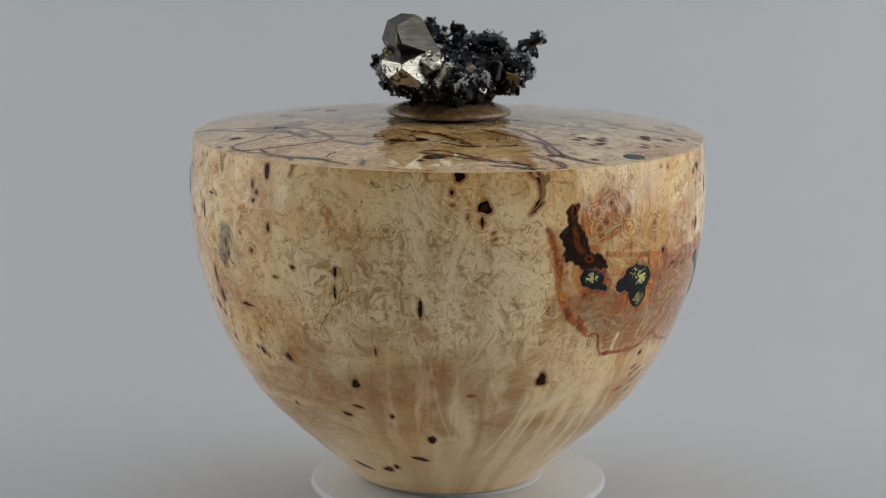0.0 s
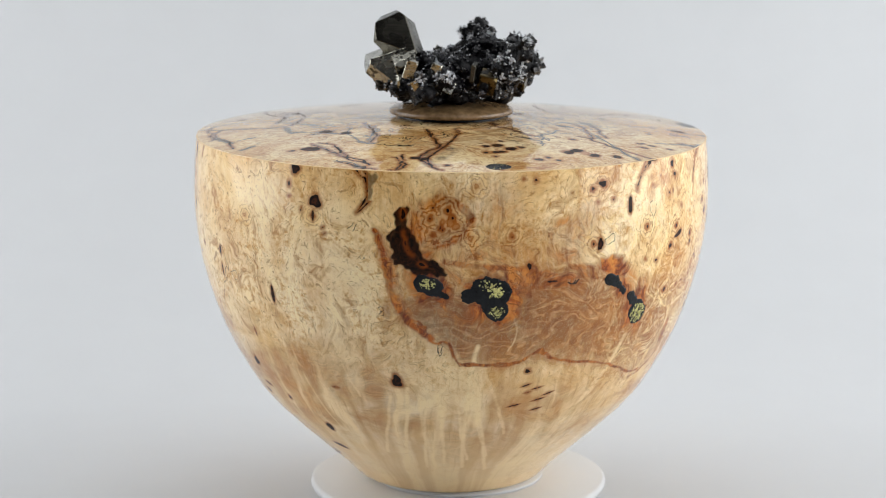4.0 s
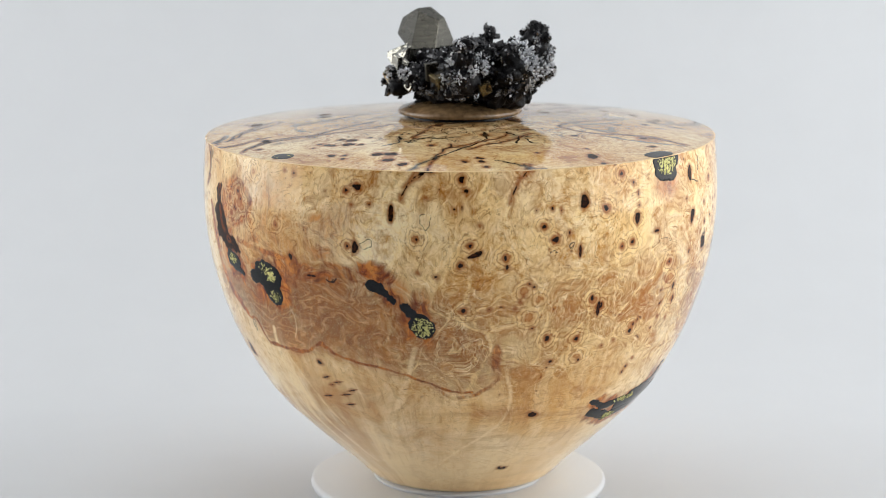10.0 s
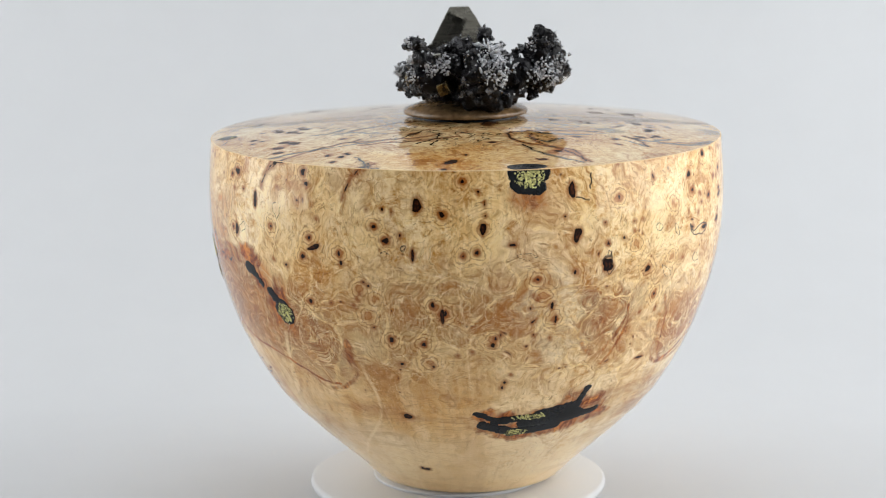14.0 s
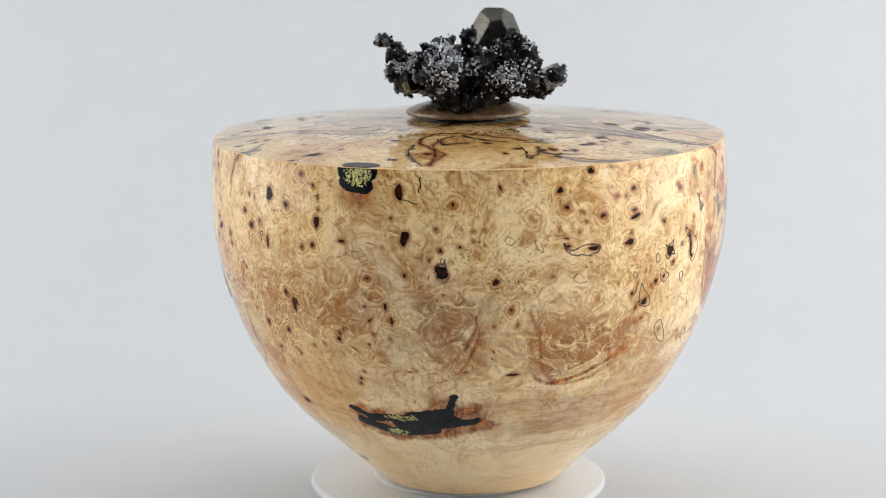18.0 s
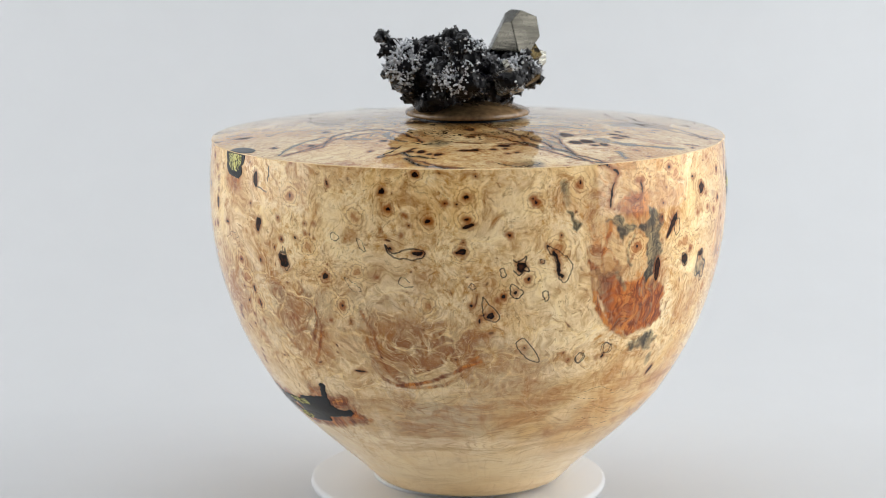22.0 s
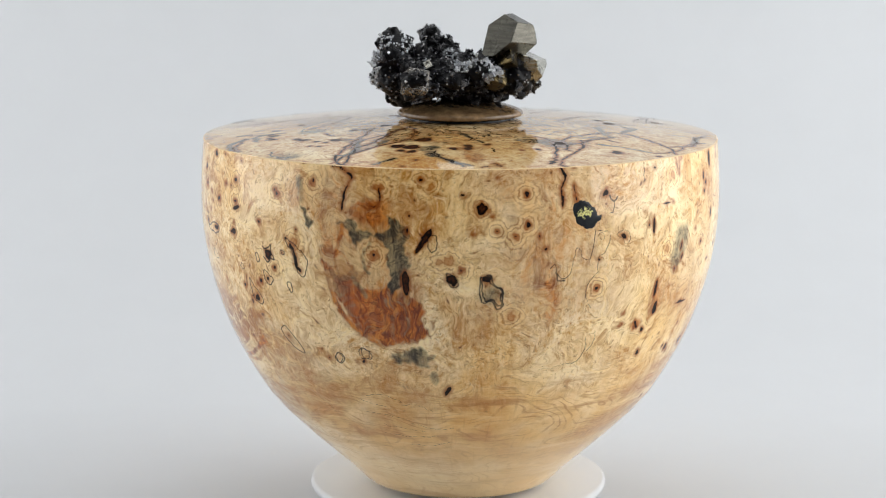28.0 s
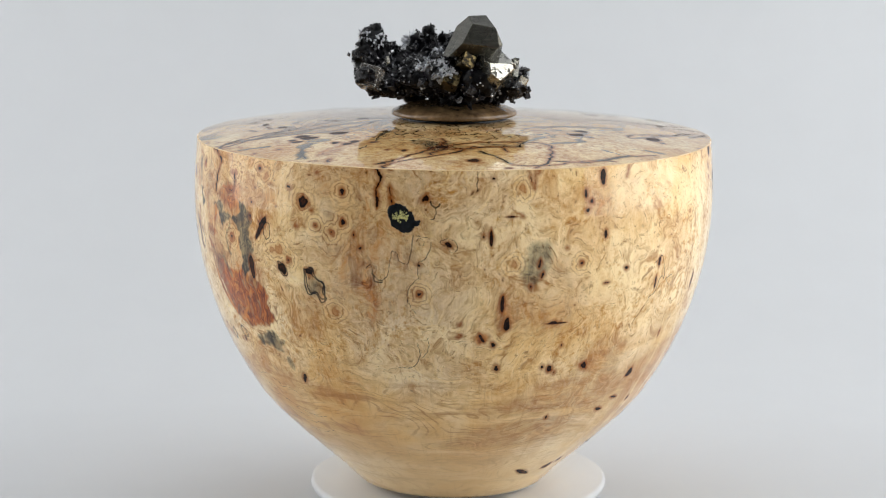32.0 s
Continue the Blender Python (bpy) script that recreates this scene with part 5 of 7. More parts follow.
# turned 180 degrees
stain_area("pink", [(59.8, 117.4), (70.6, 117.1), (75.3, 108.6), (71.4, 91.9), (67.8, 76.8), (63.5, 80.9), (60.7, 99.2)], 0.95, 4)
stain_area("pink", [(83.3, 113.7), (90.9, 107.0), (100.8, 101.7), (111.4, 97.8), (106.7, 84.5), (97.5, 73.4), (90.9, 71.3), (87.2, 78.7), (86.4, 93.1)], 0.95, 4)
stain_area("pale", [(75.6, 104.1), (81.2, 104.5), (84.8, 88.3), (86.7, 78.7), (82.0, 68.6), (75.7, 75.5), (74.4, 89.9)], 0.5, 6)
stroke("rust", [(84.6, 107.0), (86.9, 95.5), (88.0, 81.2), (92.6, 71.2), (101.8, 75.4), (109.9, 86.3)], 0.8, 0.5)
stroke("rust", [(73.2, 106.1), (73.6, 94.5), (69.0, 77.0)], 0.7, 0.6)
# turned 81 degrees
stain_area("pink", [(305.7, 119.8), (323.6, 119.1), (340.1, 121.7), (352.5, 112.0), (0.4, 104.6), (9.5, 86.7), (6.4, 67.2), (357.3, 65.6), (345.1, 78.5), (332.5, 86.9), (323.5, 88.6), (311.9, 81.6), (305.9, 98.8)], 0.95, 7)
# turned 27 degrees
stain_area("pink", [(295.9, 116.9), (304.6, 107.6), (320.5, 114.9), (339.9, 116.8), (351.3, 98.6), (352.0, 76.4), (324.9, 88.1), (310.7, 81.0), (302.8, 96.0), (297.8, 105.5)], 0.95, 6)
# turned 126 degrees
stain_area("pink", [(343.9, 115.6), (354.9, 114.6), (0.6, 95.2), (9.5, 75.6), (6.4, 64.6), (355.8, 69.1), (346.7, 85.7)], 0.9, 7)
stain_area("pink", [(59.0, 129.2), (67.4, 113.8), (77.8, 91.9), (75.9, 78.0), (68.2, 73.0), (60.7, 94.6)], 0.75, 8)
stain_area("pink", [(10.1, 122.9), (33.9, 129.6), (57.0, 125.2), (59.6, 80.4), (33.2, 68.4), (11.9, 65.9)], 0.5, 14)
# turned 225 degrees
stain_area("pink", [(73.9, 105.3), (84.1, 95.0), (103.8, 101.0), (112.2, 91.2), (108.9, 81.0), (97.0, 72.9), (80.8, 77.0), (71.0, 89.9)], 0.95, 6)
stain_area("pink", [(87.1, 62.0), (122.2, 76.0), (135.1, 69.3), (130.1, 48.2), (108.0, 39.3), (83.8, 39.9)], 0.6, 8)
# turned 270 degrees
stain_area("pink", [(189.0, 36.8), (214.2, 54.5), (229.4, 69.9), (236.0, 64.9), (231.0, 48.9), (212.5, 32.5)], 0.55, 7)
# turned 279 degrees
stain_area("rust", [(170.0, 169.6), (181.1, 170.7), (189.0, 149.0), (184.1, 109.8), (169.4, 108.0)], 0.22, 18)
stain_area("pale", [(206.8, 169.3), (239.9, 163.7), (246.4, 98.5), (212.2, 108.2), (201.7, 139.7)], 0.55, 20)
# turned 279 degrees
stain_area("rust", [(174.7, 170.2), (192.4, 171.0), (192.7, 110.0), (166.7, 107.5)], 0.2, 18)
# turned 54 degrees
stain_area("pale", [(277.5, 161.9), (298.8, 166.6), (294.9, 79.9), (277.4, 73.8)], 0.5, 20)
stain_area("rust", [(302.6, 167.2), (321.5, 168.7), (321.5, 142.8), (302.7, 141.0)], 0.2, 14)
# turned 198 degrees
stain_area("pale", [(80.7, 170.9), (102.4, 172.6), (102.0, 106.8), (84.5, 104.8)], 0.4, 20)
# turned 9 degrees
stain_area("pale", [(232.7, 161.5), (262.6, 167.6), (262.4, 117.2), (236.1, 110.4)], 0.4, 20)

# top, turned 0 degrees
top_stain("grey", 188.4, 79.3, 4.5, 9.4, -35, 0.8)
top_spot(251.0, 75.0, 3.69, 3.44, -75)
top_spot(259.6, 70.9, 2.69, 2.88, -80)
top_spot(267.6, 104.4, 2.96, 3.36, -86)
top_spot(299.6, 108.0, 1.51, 2.49, 76)
top_spot(251.1, 82.4, 0.86, 1.10, -76)
top_spot(263.5, 111.6, 1.18, 1.36, -84)
top_spot(315.8, 96.7, 0.95, 1.18, 65)
# top, turned 50 degrees
top_spot(321.3, 83.7, 2.42, 2.60, 89)
top_spot(323.8, 91.4, 2.05, 2.50, 88)
top_spot(320.7, 96.2, 1.92, 1.46, 89)
top_spot(327.8, 112.5, 1.19, 1.76, 86)
top_spot(342.0, 102.6, 2.70, 2.44, 78)
top_spot(343.2, 113.0, 1.84, 2.30, 78)
top_spot(347.3, 118.9, 1.61, 2.25, 75)
top_spot(305.3, 118.8, 1.19, 1.25, -82)
top_spot(327.8, 89.2, 1.45, 1.52, 85)
top_spot(330.5, 110.2, 1.19, 1.35, 85)
top_spot(331.7, 115.7, 0.95, 1.29, 84)
top_spot(265.8, 105.4, 3.06, 3.03, -58)
top_spot(297.3, 107.2, 2.44, 1.90, -77)
# top, turned 90 degrees
top_spot(340.8, 102.7, 1.83, 2.44, -80)
top_spot(342.5, 113.4, 1.81, 2.26, -82)
top_spot(346.8, 120.0, 1.43, 1.64, -84)
top_spot(327.0, 112.1, 0.89, 1.47, -73)
top_spot(325.4, 90.1, 0.90, 1.67, -70)
top_spot(317.4, 84.5, 1.32, 1.81, -64)
top_spot(343.0, 35.6, 1.53, 2.95, -78)
top_spot(11.5, 61.0, 1.49, 2.43, 80)
top_spot(59.2, 30.5, 3.28, 3.46, 39)
top_spot(32.9, 114.2, 2.01, 2.43, 71)
top_spot(318.9, 96.5, 1.58, 1.69, -66)
top_spot(1.3, 114.0, 0.47, 1.30, 88)
top_spot(4.3, 107.5, 0.59, 1.39, 86)
top_spot(5.6, 122.6, 1.05, 1.50, 86)
top_spot(324.5, 75.2, 0.90, 1.21, -68)
top_spot(350.6, 84.0, 1.10, 1.58, -85)
top_spot(317.6, 104.2, 0.80, 1.10, -66)
top_spot(31.3, 127.9, 1.11, 1.47, 72)
top_spot(350.6, 84.0, 1.0, 1.0, 0, "eye")
top_spot(11.5, 61.0, 1.0, 1.0, 0, "eye")
top_spot(341.8, 108.1, 1.0, 1.0, 0, "eye")
top_stain("grey", 25.2, 69.1, 5.0, 6.0, 72, 0.4)
# top, turned 130 degrees
top_spot(32.8, 25.0, 3.21, 4.12, -86)
top_spot(53.5, 35.7, 2.53, 3.03, 76)
top_spot(45.1, 78.5, 1.95, 1.67, 84)
top_spot(31.9, 116.8, 2.02, 2.16, -88)
top_spot(61.1, 102.5, 1.94, 1.52, 77)
top_spot(5.6, 122.8, 1.03, 1.43, -73)
top_spot(1.1, 113.7, 1.06, 1.57, -70)
top_spot(5.0, 113.7, 1.04, 1.52, -73)
top_spot(5.3, 108.5, 0.91, 1.04, -72)
top_spot(35.9, 102.7, 0.72, 1.49, -89)
top_spot(54.2, 114.7, 1.78, 1.36, 82)
top_spot(338.3, 104.4, 3.04, 2.09, -57)
top_spot(34.4, 55.4, 1.25, 1.29, -88)
top_spot(20.7, 102.1, 0.74, 1.01, -81)
top_stain("rust", 61.2, 105.1, 7.3, 6.0, 77, 0.5)
# top, turned 180 degrees
top_stain("grey", 97.9, 80.9, 6.1, 7.0, 83, 0.7)
top_stain("grey", 123.2, 85.2, 6.3, 3.6, 68, 0.6)
top_stain("grey", 121.6, 124.0, 5.6, 7.5, 73, 0.6)
top_spot(95.2, 99.3, 1.78, 2.77, 85)
top_spot(100.2, 103.9, 1.78, 2.16, 84)
top_spot(81.4, 102.5, 1.20, 1.64, -88)
top_spot(86.1, 94.2, 1.68, 1.69, 89)
top_spot(78.0, 80.4, 1.84, 1.76, -85)
top_spot(110.9, 60.0, 1.24, 2.01, 73)
top_spot(109.5, 95.4, 2.19, 2.24, 78)
top_spot(118.6, 93.6, 0.99, 1.14, 72)
top_spot(120.7, 101.5, 1.00, 1.11, 72)
top_stain("grey", 152.5, 91.5, 4.3, 6.1, 52, 0.9)
top_spot(127.6, 86.6, 1.02, 1.23, 66)
top_spot(53.0, 114.3, 0.65, 2.13, -73)
# top, turned 225 degrees
top_stain("grey", 134.8, 91.9, 4.2, 15.0, 89, 0.7)
top_stain("grey", 119.8, 125.0, 6.0, 7.8, -87, 0.5)
top_spot(148.3, 73.1, 3.42, 4.37, 81)
top_spot(147.1, 89.9, 3.38, 4.17, 83)
top_spot(148.7, 99.0, 1.93, 2.34, 84)
top_spot(164.2, 91.0, 1.75, 2.39, 73)
top_spot(170.8, 83.2, 1.28, 1.91, 68)
top_spot(109.0, 64.9, 1.76, 2.02, -73)
top_spot(106.8, 95.8, 1.76, 1.76, -76)
top_spot(115.2, 94.2, 1.23, 1.76, -81)
top_spot(92.1, 99.4, 1.59, 1.85, -67)
top_spot(97.9, 103.2, 1.30, 1.16, -71)
top_spot(109.3, 46.4, 2.53, 3.07, -72)
top_spot(118.2, 103.2, 0.97, 1.15, -84)
top_spot(118.9, 87.4, 2.44, 2.39, -82)
top_spot(149.9, 125.8, 0.84, 0.61, 87)
top_spot(151.8, 114.3, 0.73, 1.03, 85)
# top, turned 270 degrees
top_stain("grey", 154.4, 102.0, 3.1, 6.7, -76, 0.7)
top_stain("grey", 193.6, 86.4, 7.5, 9.5, 84, 1.0, 0.9)
top_spot(194.6, 87.4, 2.4, 3.2, 84)
top_spot(164.4, 85.2, 1.82, 2.37, -79)
top_spot(160.0, 91.3, 1.58, 2.33, -78)
top_spot(142.7, 89.4, 3.31, 3.08, -67)
top_spot(145.6, 98.0, 1.90, 1.75, -70)
top_spot(202.7, 112.8, 2.48, 2.58, 83)
top_spot(184.2, 96.3, 0.83, 1.75, -89)
top_spot(209.4, 126.4, 1.76, 0.81, 78)
top_spot(179.3, 96.4, 0.59, 1.17, -87)
top_stain("grey", 143.2, 75.8, 3.8, 4.0, -65, 0.7)
top_stain("rust", 165.3, 106.9, 4.8, 10.9, -83, 0.4)
# top, turned 9 degrees
top_trace([(263.3, 93.5), (268.4, 94.1), (274.5, 100.7), (279.7, 109.4), (285.0, 115.1), (288.3, 121.6)], 0.52, "void")
top_trace([(279.3, 119.5), (284.0, 120.4), (287.2, 126.6)], 0.34)
top_trace([(287.3, 125.3), (287.8, 128.5), (287.6, 128.5)], 0.40, "void")
top_trace([(293.2, 102.9), (294.7, 112.2), (296.0, 119.2), (295.3, 126.5), (293.2, 128.5)], 0.40, "void")
top_trace([(242.8, 49.3), (254.6, 52.4), (266.1, 59.6), (274.7, 69.9), (278.2, 83.9)], 0.46, "void")
top_trace([(265.1, 55.7), (272.2, 70.2), (275.9, 79.2)], 0.34)
top_trace([(278.2, 83.9), (287.2, 85.9), (292.7, 84.5)], 0.29)
top_trace([(308.2, 44.0), (309.9, 55.7), (305.6, 77.0), (302.4, 93.6), (300.5, 108.9), (302.0, 120.9), (304.4, 127.1)], 0.52, "void")
top_stroke("grey", [(302.1, 79.6), (306.3, 91.6), (303.7, 106.9)], 3, .6)
top_trace([(210.6, 121.3), (217.1, 124.3), (224.9, 121.9), (231.4, 121.6), (234.5, 125.1)], 0.34, "void")
top_trace([(231.4, 121.6), (237.5, 120.3), (241.8, 118.5)], 0.34)
top_trace([(240.3, 115.1), (239.8, 105.0)], 0.29)
top_trace([(210.5, 119.5), (209.1, 108.7), (205.5, 95.4)], 0.34)
top_trace([(191.9, 103.7), (194.4, 93.5), (204.9, 88.5), (218.3, 88.4)], 0.40, "void")
top_stroke("grey", [(191.2, 100.4), (200.8, 85.8)], 3, .5)
top_trace([(218.3, 88.4), (226.4, 76.3), (235.7, 71.4)], 0.29)
top_trace([(251.7, 123.6), (249.7, 112.8), (248.1, 110.6)], 0.23)
# top, turned 63 degrees
top_trace([(261.8, 96.6), (273.6, 105.0), (280.5, 113.2), (287.5, 120.2)], 0.40, "void")
top_stroke("grey", [(264.6, 97.9), (273.6, 105.0), (280.6, 113.0)], 2, .6)
top_trace([(280.8, 120.2), (286.3, 124.7), (290.5, 128.5)], 0.40, "void")
top_trace([(291.8, 106.2), (294.9, 117.1), (294.7, 128.5)], 0.40, "void")
top_trace([(290.6, 47.2), (298.8, 66.9), (302.3, 85.0), (299.9, 93.5), (298.1, 105.0), (299.6, 113.8), (303.6, 126.0)], 0.57, "void")
top_stroke("grey", [(301.6, 89.0), (298.9, 104.4), (301.4, 118.7)], 2.5, .7)
top_trace([(252.5, 62.0), (264.9, 74.7), (278.9, 85.7)], 0.34)
top_trace([(339.6, 38.1), (340.3, 59.4), (341.6, 70.9)], 0.46, "void")
top_trace([(340.8, 78.0), (346.2, 67.9), (351.5, 69.1), (358.9, 65.0)], 0.40)
top_trace([(341.6, 70.9), (341.7, 80.2), (344.0, 76.3)], 0.34)
top_trace([(32.1, 64.5), (17.0, 77.0), (7.6, 83.2), (2.6, 91.5)], 0.40, "void")
top_trace([(24.8, 73.9), (24.5, 83.1)], 0.34)
top_trace([(8.6, 111.9), (13.4, 121.9), (14.5, 128.5)], 0.29)
top_trace([(15.6, 120.6), (14.5, 128.5)], 0.34, "void")
# top, turned 108 degrees
top_trace([(357.1, 81.0), (354.9, 98.8), (353.2, 116.8), (353.4, 128.5)], 0.46, "void")
top_trace([(357.3, 88.0), (2.6, 81.9), (8.6, 75.3), (15.7, 69.1), (23.0, 60.3)], 0.46, "void")
top_trace([(23.3, 56.3), (23.7, 68.1), (19.3, 82.2)], 0.34)
top_trace([(14.5, 119.4), (14.3, 126.4), (13.4, 128.5)], 0.34, "void")
top_trace([(333.9, 67.1), (338.4, 77.5), (337.0, 84.8), (335.3, 89.1)], 0.34)
top_trace([(65.0, 63.0), (60.6, 79.0), (61.8, 92.7), (65.5, 104.0), (63.7, 117.0), (63.7, 124.0)], 0.46, "void")
top_trace([(68.4, 60.1), (76.6, 73.4), (94.3, 84.5)], 0.34)
# top, turned 162 degrees
top_trace([(349.8, 127.8), (351.9, 113.9), (359.0, 92.3), (9.2, 72.8), (12.5, 54.4)], 0.40)
top_trace([(17.8, 128.5), (15.3, 128.3), (14.5, 124.8)], 0.34)
top_trace([(56.3, 84.3), (53.7, 73.5), (57.1, 59.2), (69.7, 58.5), (81.1, 65.4), (86.9, 70.7), (92.1, 80.1)], 0.57, "void")
top_trace([(56.3, 84.3), (60.5, 90.9), (63.4, 104.5), (63.0, 122.2)], 0.57, "void")
top_trace([(92.9, 91.7), (89.9, 104.7), (86.3, 113.4)], 0.46, "void")
top_trace([(90.5, 101.5), (94.0, 108.2), (100.5, 111.3)], 0.29)
top_trace([(93.1, 112.4), (96.7, 121.7), (101.8, 126.7), (103.5, 128.5)], 0.29)
top_stroke("grey", [(100.7, 124.9), (103.7, 128.5)], 1.6, .6)
top_trace([(60.0, 72.5), (63.8, 83.4), (71.4, 79.7)], 0.34)
top_trace([(123.6, 41.3), (136.8, 52.3), (141.5, 73.3), (137.1, 92.7), (134.1, 113.9), (134.4, 127.4)], 0.40, "void")
# top, turned 216 degrees
top_trace([(61.4, 122.2), (56.4, 105.4), (54.2, 85.9)], 0.34)
top_trace([(85.8, 111.5), (87.2, 101.8), (87.3, 90.1)], 0.34)
top_trace([(93.0, 112.7), (100.3, 122.0), (102.1, 126.2), (105.3, 127.1)], 0.40, "void")
top_stroke("grey", [(102.8, 126.0), (106.4, 128.5)], 2, .7)
top_trace([(114.5, 120.0), (117.2, 125.8), (120.7, 125.8), (123.3, 122.6)], 0.29)
top_stroke("grey", [(117.1, 124.5), (122.7, 125.9)], 1.6, .5)
top_trace([(126.7, 45.9), (129.3, 63.9), (132.7, 84.2), (132.4, 99.6), (135.8, 117.5), (137.1, 126.1)], 0.57, "void")
top_trace([(129.1, 68.0), (127.4, 83.8), (130.7, 99.5)], 0.40, "void")
top_trace([(132.9, 99.7), (135.1, 124.7), (136.6, 127.7)], 0.34)
top_stroke("grey", [(126.7, 50.6), (132.7, 84.2), (131.5, 99.5)], 3, .5)
top_trace([(154.7, 96.4), (157.5, 110.1), (164.1, 122.8)], 0.29)
top_trace([(204.1, 85.4), (198.6, 96.9), (190.7, 107.8), (184.3, 121.9), (183.8, 128.5)], 0.46, "void")
top_stroke("grey", [(205.0, 86.9), (199.5, 98.3)], 2, .5)
top_trace([(143.7, 124.7), (146.8, 112.7), (144.5, 120.1)], 0.23)
top_trace([(104.1, 78.8), (111.8, 81.0)], 0.34, "void")
top_trace([(120.1, 86.2), (123.1, 83.8)], 0.46, "void")
# top, turned 266 degrees
top_trace([(137.1, 128.5), (133.3, 119.2), (130.3, 104.5), (126.1, 86.6), (121.2, 70.1), (111.5, 55.2)], 0.52, "void")
top_trace([(131.6, 114.9), (134.2, 109.0), (126.7, 81.2)], 0.40)
top_stroke("grey", [(130.3, 104.5), (124.0, 78.5)], 1.6, .5)
top_trace([(153.6, 101.9), (158.7, 111.1), (162.5, 124.4)], 0.34)
top_trace([(162.7, 55.2), (167.1, 71.6), (170.2, 79.1)], 0.34)
top_trace([(171.0, 90.7), (171.3, 98.3)], 0.29)
top_trace([(181.4, 122.9), (183.5, 117.5), (187.5, 101.9), (192.9, 87.8), (196.9, 85.0)], 0.69, "void")
top_trace([(192.9, 68.1), (194.5, 76.6), (194.4, 88.1)], 0.46, "void")
top_trace([(190.9, 89.7), (194.9, 86.0)], 0.92, "void")
top_trace([(198.0, 81.4), (207.7, 76.8), (217.9, 77.7), (226.8, 81.9), (228.5, 89.8), (224.0, 103.0), (219.3, 117.7), (214.9, 127.4)], 0.46, "void")
top_stroke("grey", [(208.3, 81.2), (217.3, 87.6)], 2.5, .7)
top_trace([(203.2, 87.0), (212.0, 87.0), (212.9, 97.6)], 0.34, "void")
top_trace([(257.5, 75.4), (243.5, 84.3), (241.7, 87.8), (231.1, 85.5)], 0.40)
top_trace([(220.2, 117.0), (229.1, 122.9), (239.7, 119.1), (248.1, 124.1)], 0.46, "void")
top_trace([(169.6, 119.3), (170.5, 124.7)], 0.29, "void")
top_trace([(166.5, 125.9), (167.8, 124.8)], 0.29, "void")


# where the wall is burr, where pale feather figure rises from the foot, where the grain runs round in bands
def rise(x, lo, hi):
    x = np.clip((x - lo) / (hi - lo), 0, 1)
    return x * x * (3 - 2 * x)


def sector(lo, hi, fade=18.0):
    d = (np.degrees(side_a) - (lo + hi) / 2 + 180) % 360 - 180
    return 1 - rise(np.abs(d), (hi - lo) / 2 - fade, (hi - lo) / 2 + fade)


side["burl"] = np.outer(rise(side_z, 42, 80), np.maximum(0.22, np.maximum(sector(-35, 118), 0.75 * sector(110, 225))))
side["burl"] *= 1 - 0.75 * np.outer(1 - rise(side_z, 112, 126), sector(298, 348, 12))
side["feather"] = np.outer(1 - rise(side_z, 55, 105), np.maximum(sector(245, 345), 0.45 * sector(-15, 60)))
side["band"] = np.outer(1 - rise(side_z, 55, 90), np.maximum(sector(75, 240), 0.7 * sector(-5, 50)))
top["burl"] = np.full((TOP_ROWS, TOP_N), 0.45)


def grid_mesh(name, x, y, z, fields, mat, cap=None):
    """A ring-shaped grid as one mesh with its fields as attributes; cap closes the first (0) or last (-1) ring."""
    rows, n = x.shape
    me = bpy.data.meshes.new(name)
    co = np.stack([x, y, z], -1).reshape(-1, 3) / 1000
    k, j = np.meshgrid(np.arange(rows - 1), np.arange(n), indexing="ij")
    j2 = (j + 1) % n
    quads = np.stack([k * n + j, k * n + j2, (k + 1) * n + j2, (k + 1) * n + j], -1).reshape(-1, 4)
    me.vertices.add(len(co))
    me.vertices.foreach_set("co", co.ravel())
    extra = n if cap is not None else 0
    me.loops.add(quads.size + extra)
    loops = quads.ravel()
    starts = np.arange(len(quads)) * 4
    if cap is not None:
        ring = np.arange(n) + (0 if cap == 0 else (rows - 1) * n)
        loops = np.concatenate([loops, ring[::-1] if cap == 0 else ring])
        starts = np.append(starts, quads.size)
    me.loops.foreach_set("vertex_index", loops)
    me.polygons.add(len(starts))
    me.polygons.foreach_set("loop_start", starts)
    me.polygons.foreach_set("use_smooth", np.ones(len(starts), bool))
    me.update(calc_edges=True)
    for key, values in fields.items():
        att = me.attributes.new(key, "FLOAT", "POINT")
        att.data.foreach_set("value", np.ascontiguousarray(values, dtype=np.float32).ravel())
    me.materials.append(mat)
    return me


urn = tagged(new("wooden_urn"), "turned spalted burl wood urn with glossy lacquer and black inlays", "urn")
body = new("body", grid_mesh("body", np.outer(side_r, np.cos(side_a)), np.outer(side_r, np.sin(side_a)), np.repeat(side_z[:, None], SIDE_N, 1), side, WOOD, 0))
body.parent = urn
tagged(body, "cream and pink burl wall with dark knots and rust stains")


def dome(r):
    return RIM_Z + 0.25 + 9.0 * (1 - (r / RIM_R) ** 2)


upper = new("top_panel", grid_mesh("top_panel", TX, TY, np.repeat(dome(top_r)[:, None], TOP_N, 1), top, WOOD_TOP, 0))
upper.data.flip_normals()
upper.parent = urn
tagged(upper, "gently domed burl top with branching black spalt lines")
# eased arris between wall and top
arris = lathe(bmesh.new(), [(RIM_R / 1000, RIM_Z / 1000), ((RIM_R - 0.12) / 1000, (RIM_Z + 0.17) / 1000), ((RIM_R - 0.6) / 1000, dome(RIM_R - 0.6) / 1000)], 480)
part("rim_edge", arris, RIM_WOOD, urn, "thin eased rim between wall and top")


# ---- inlays of black resin and pyrite, let into the wood ----
chips = random.Random(3)


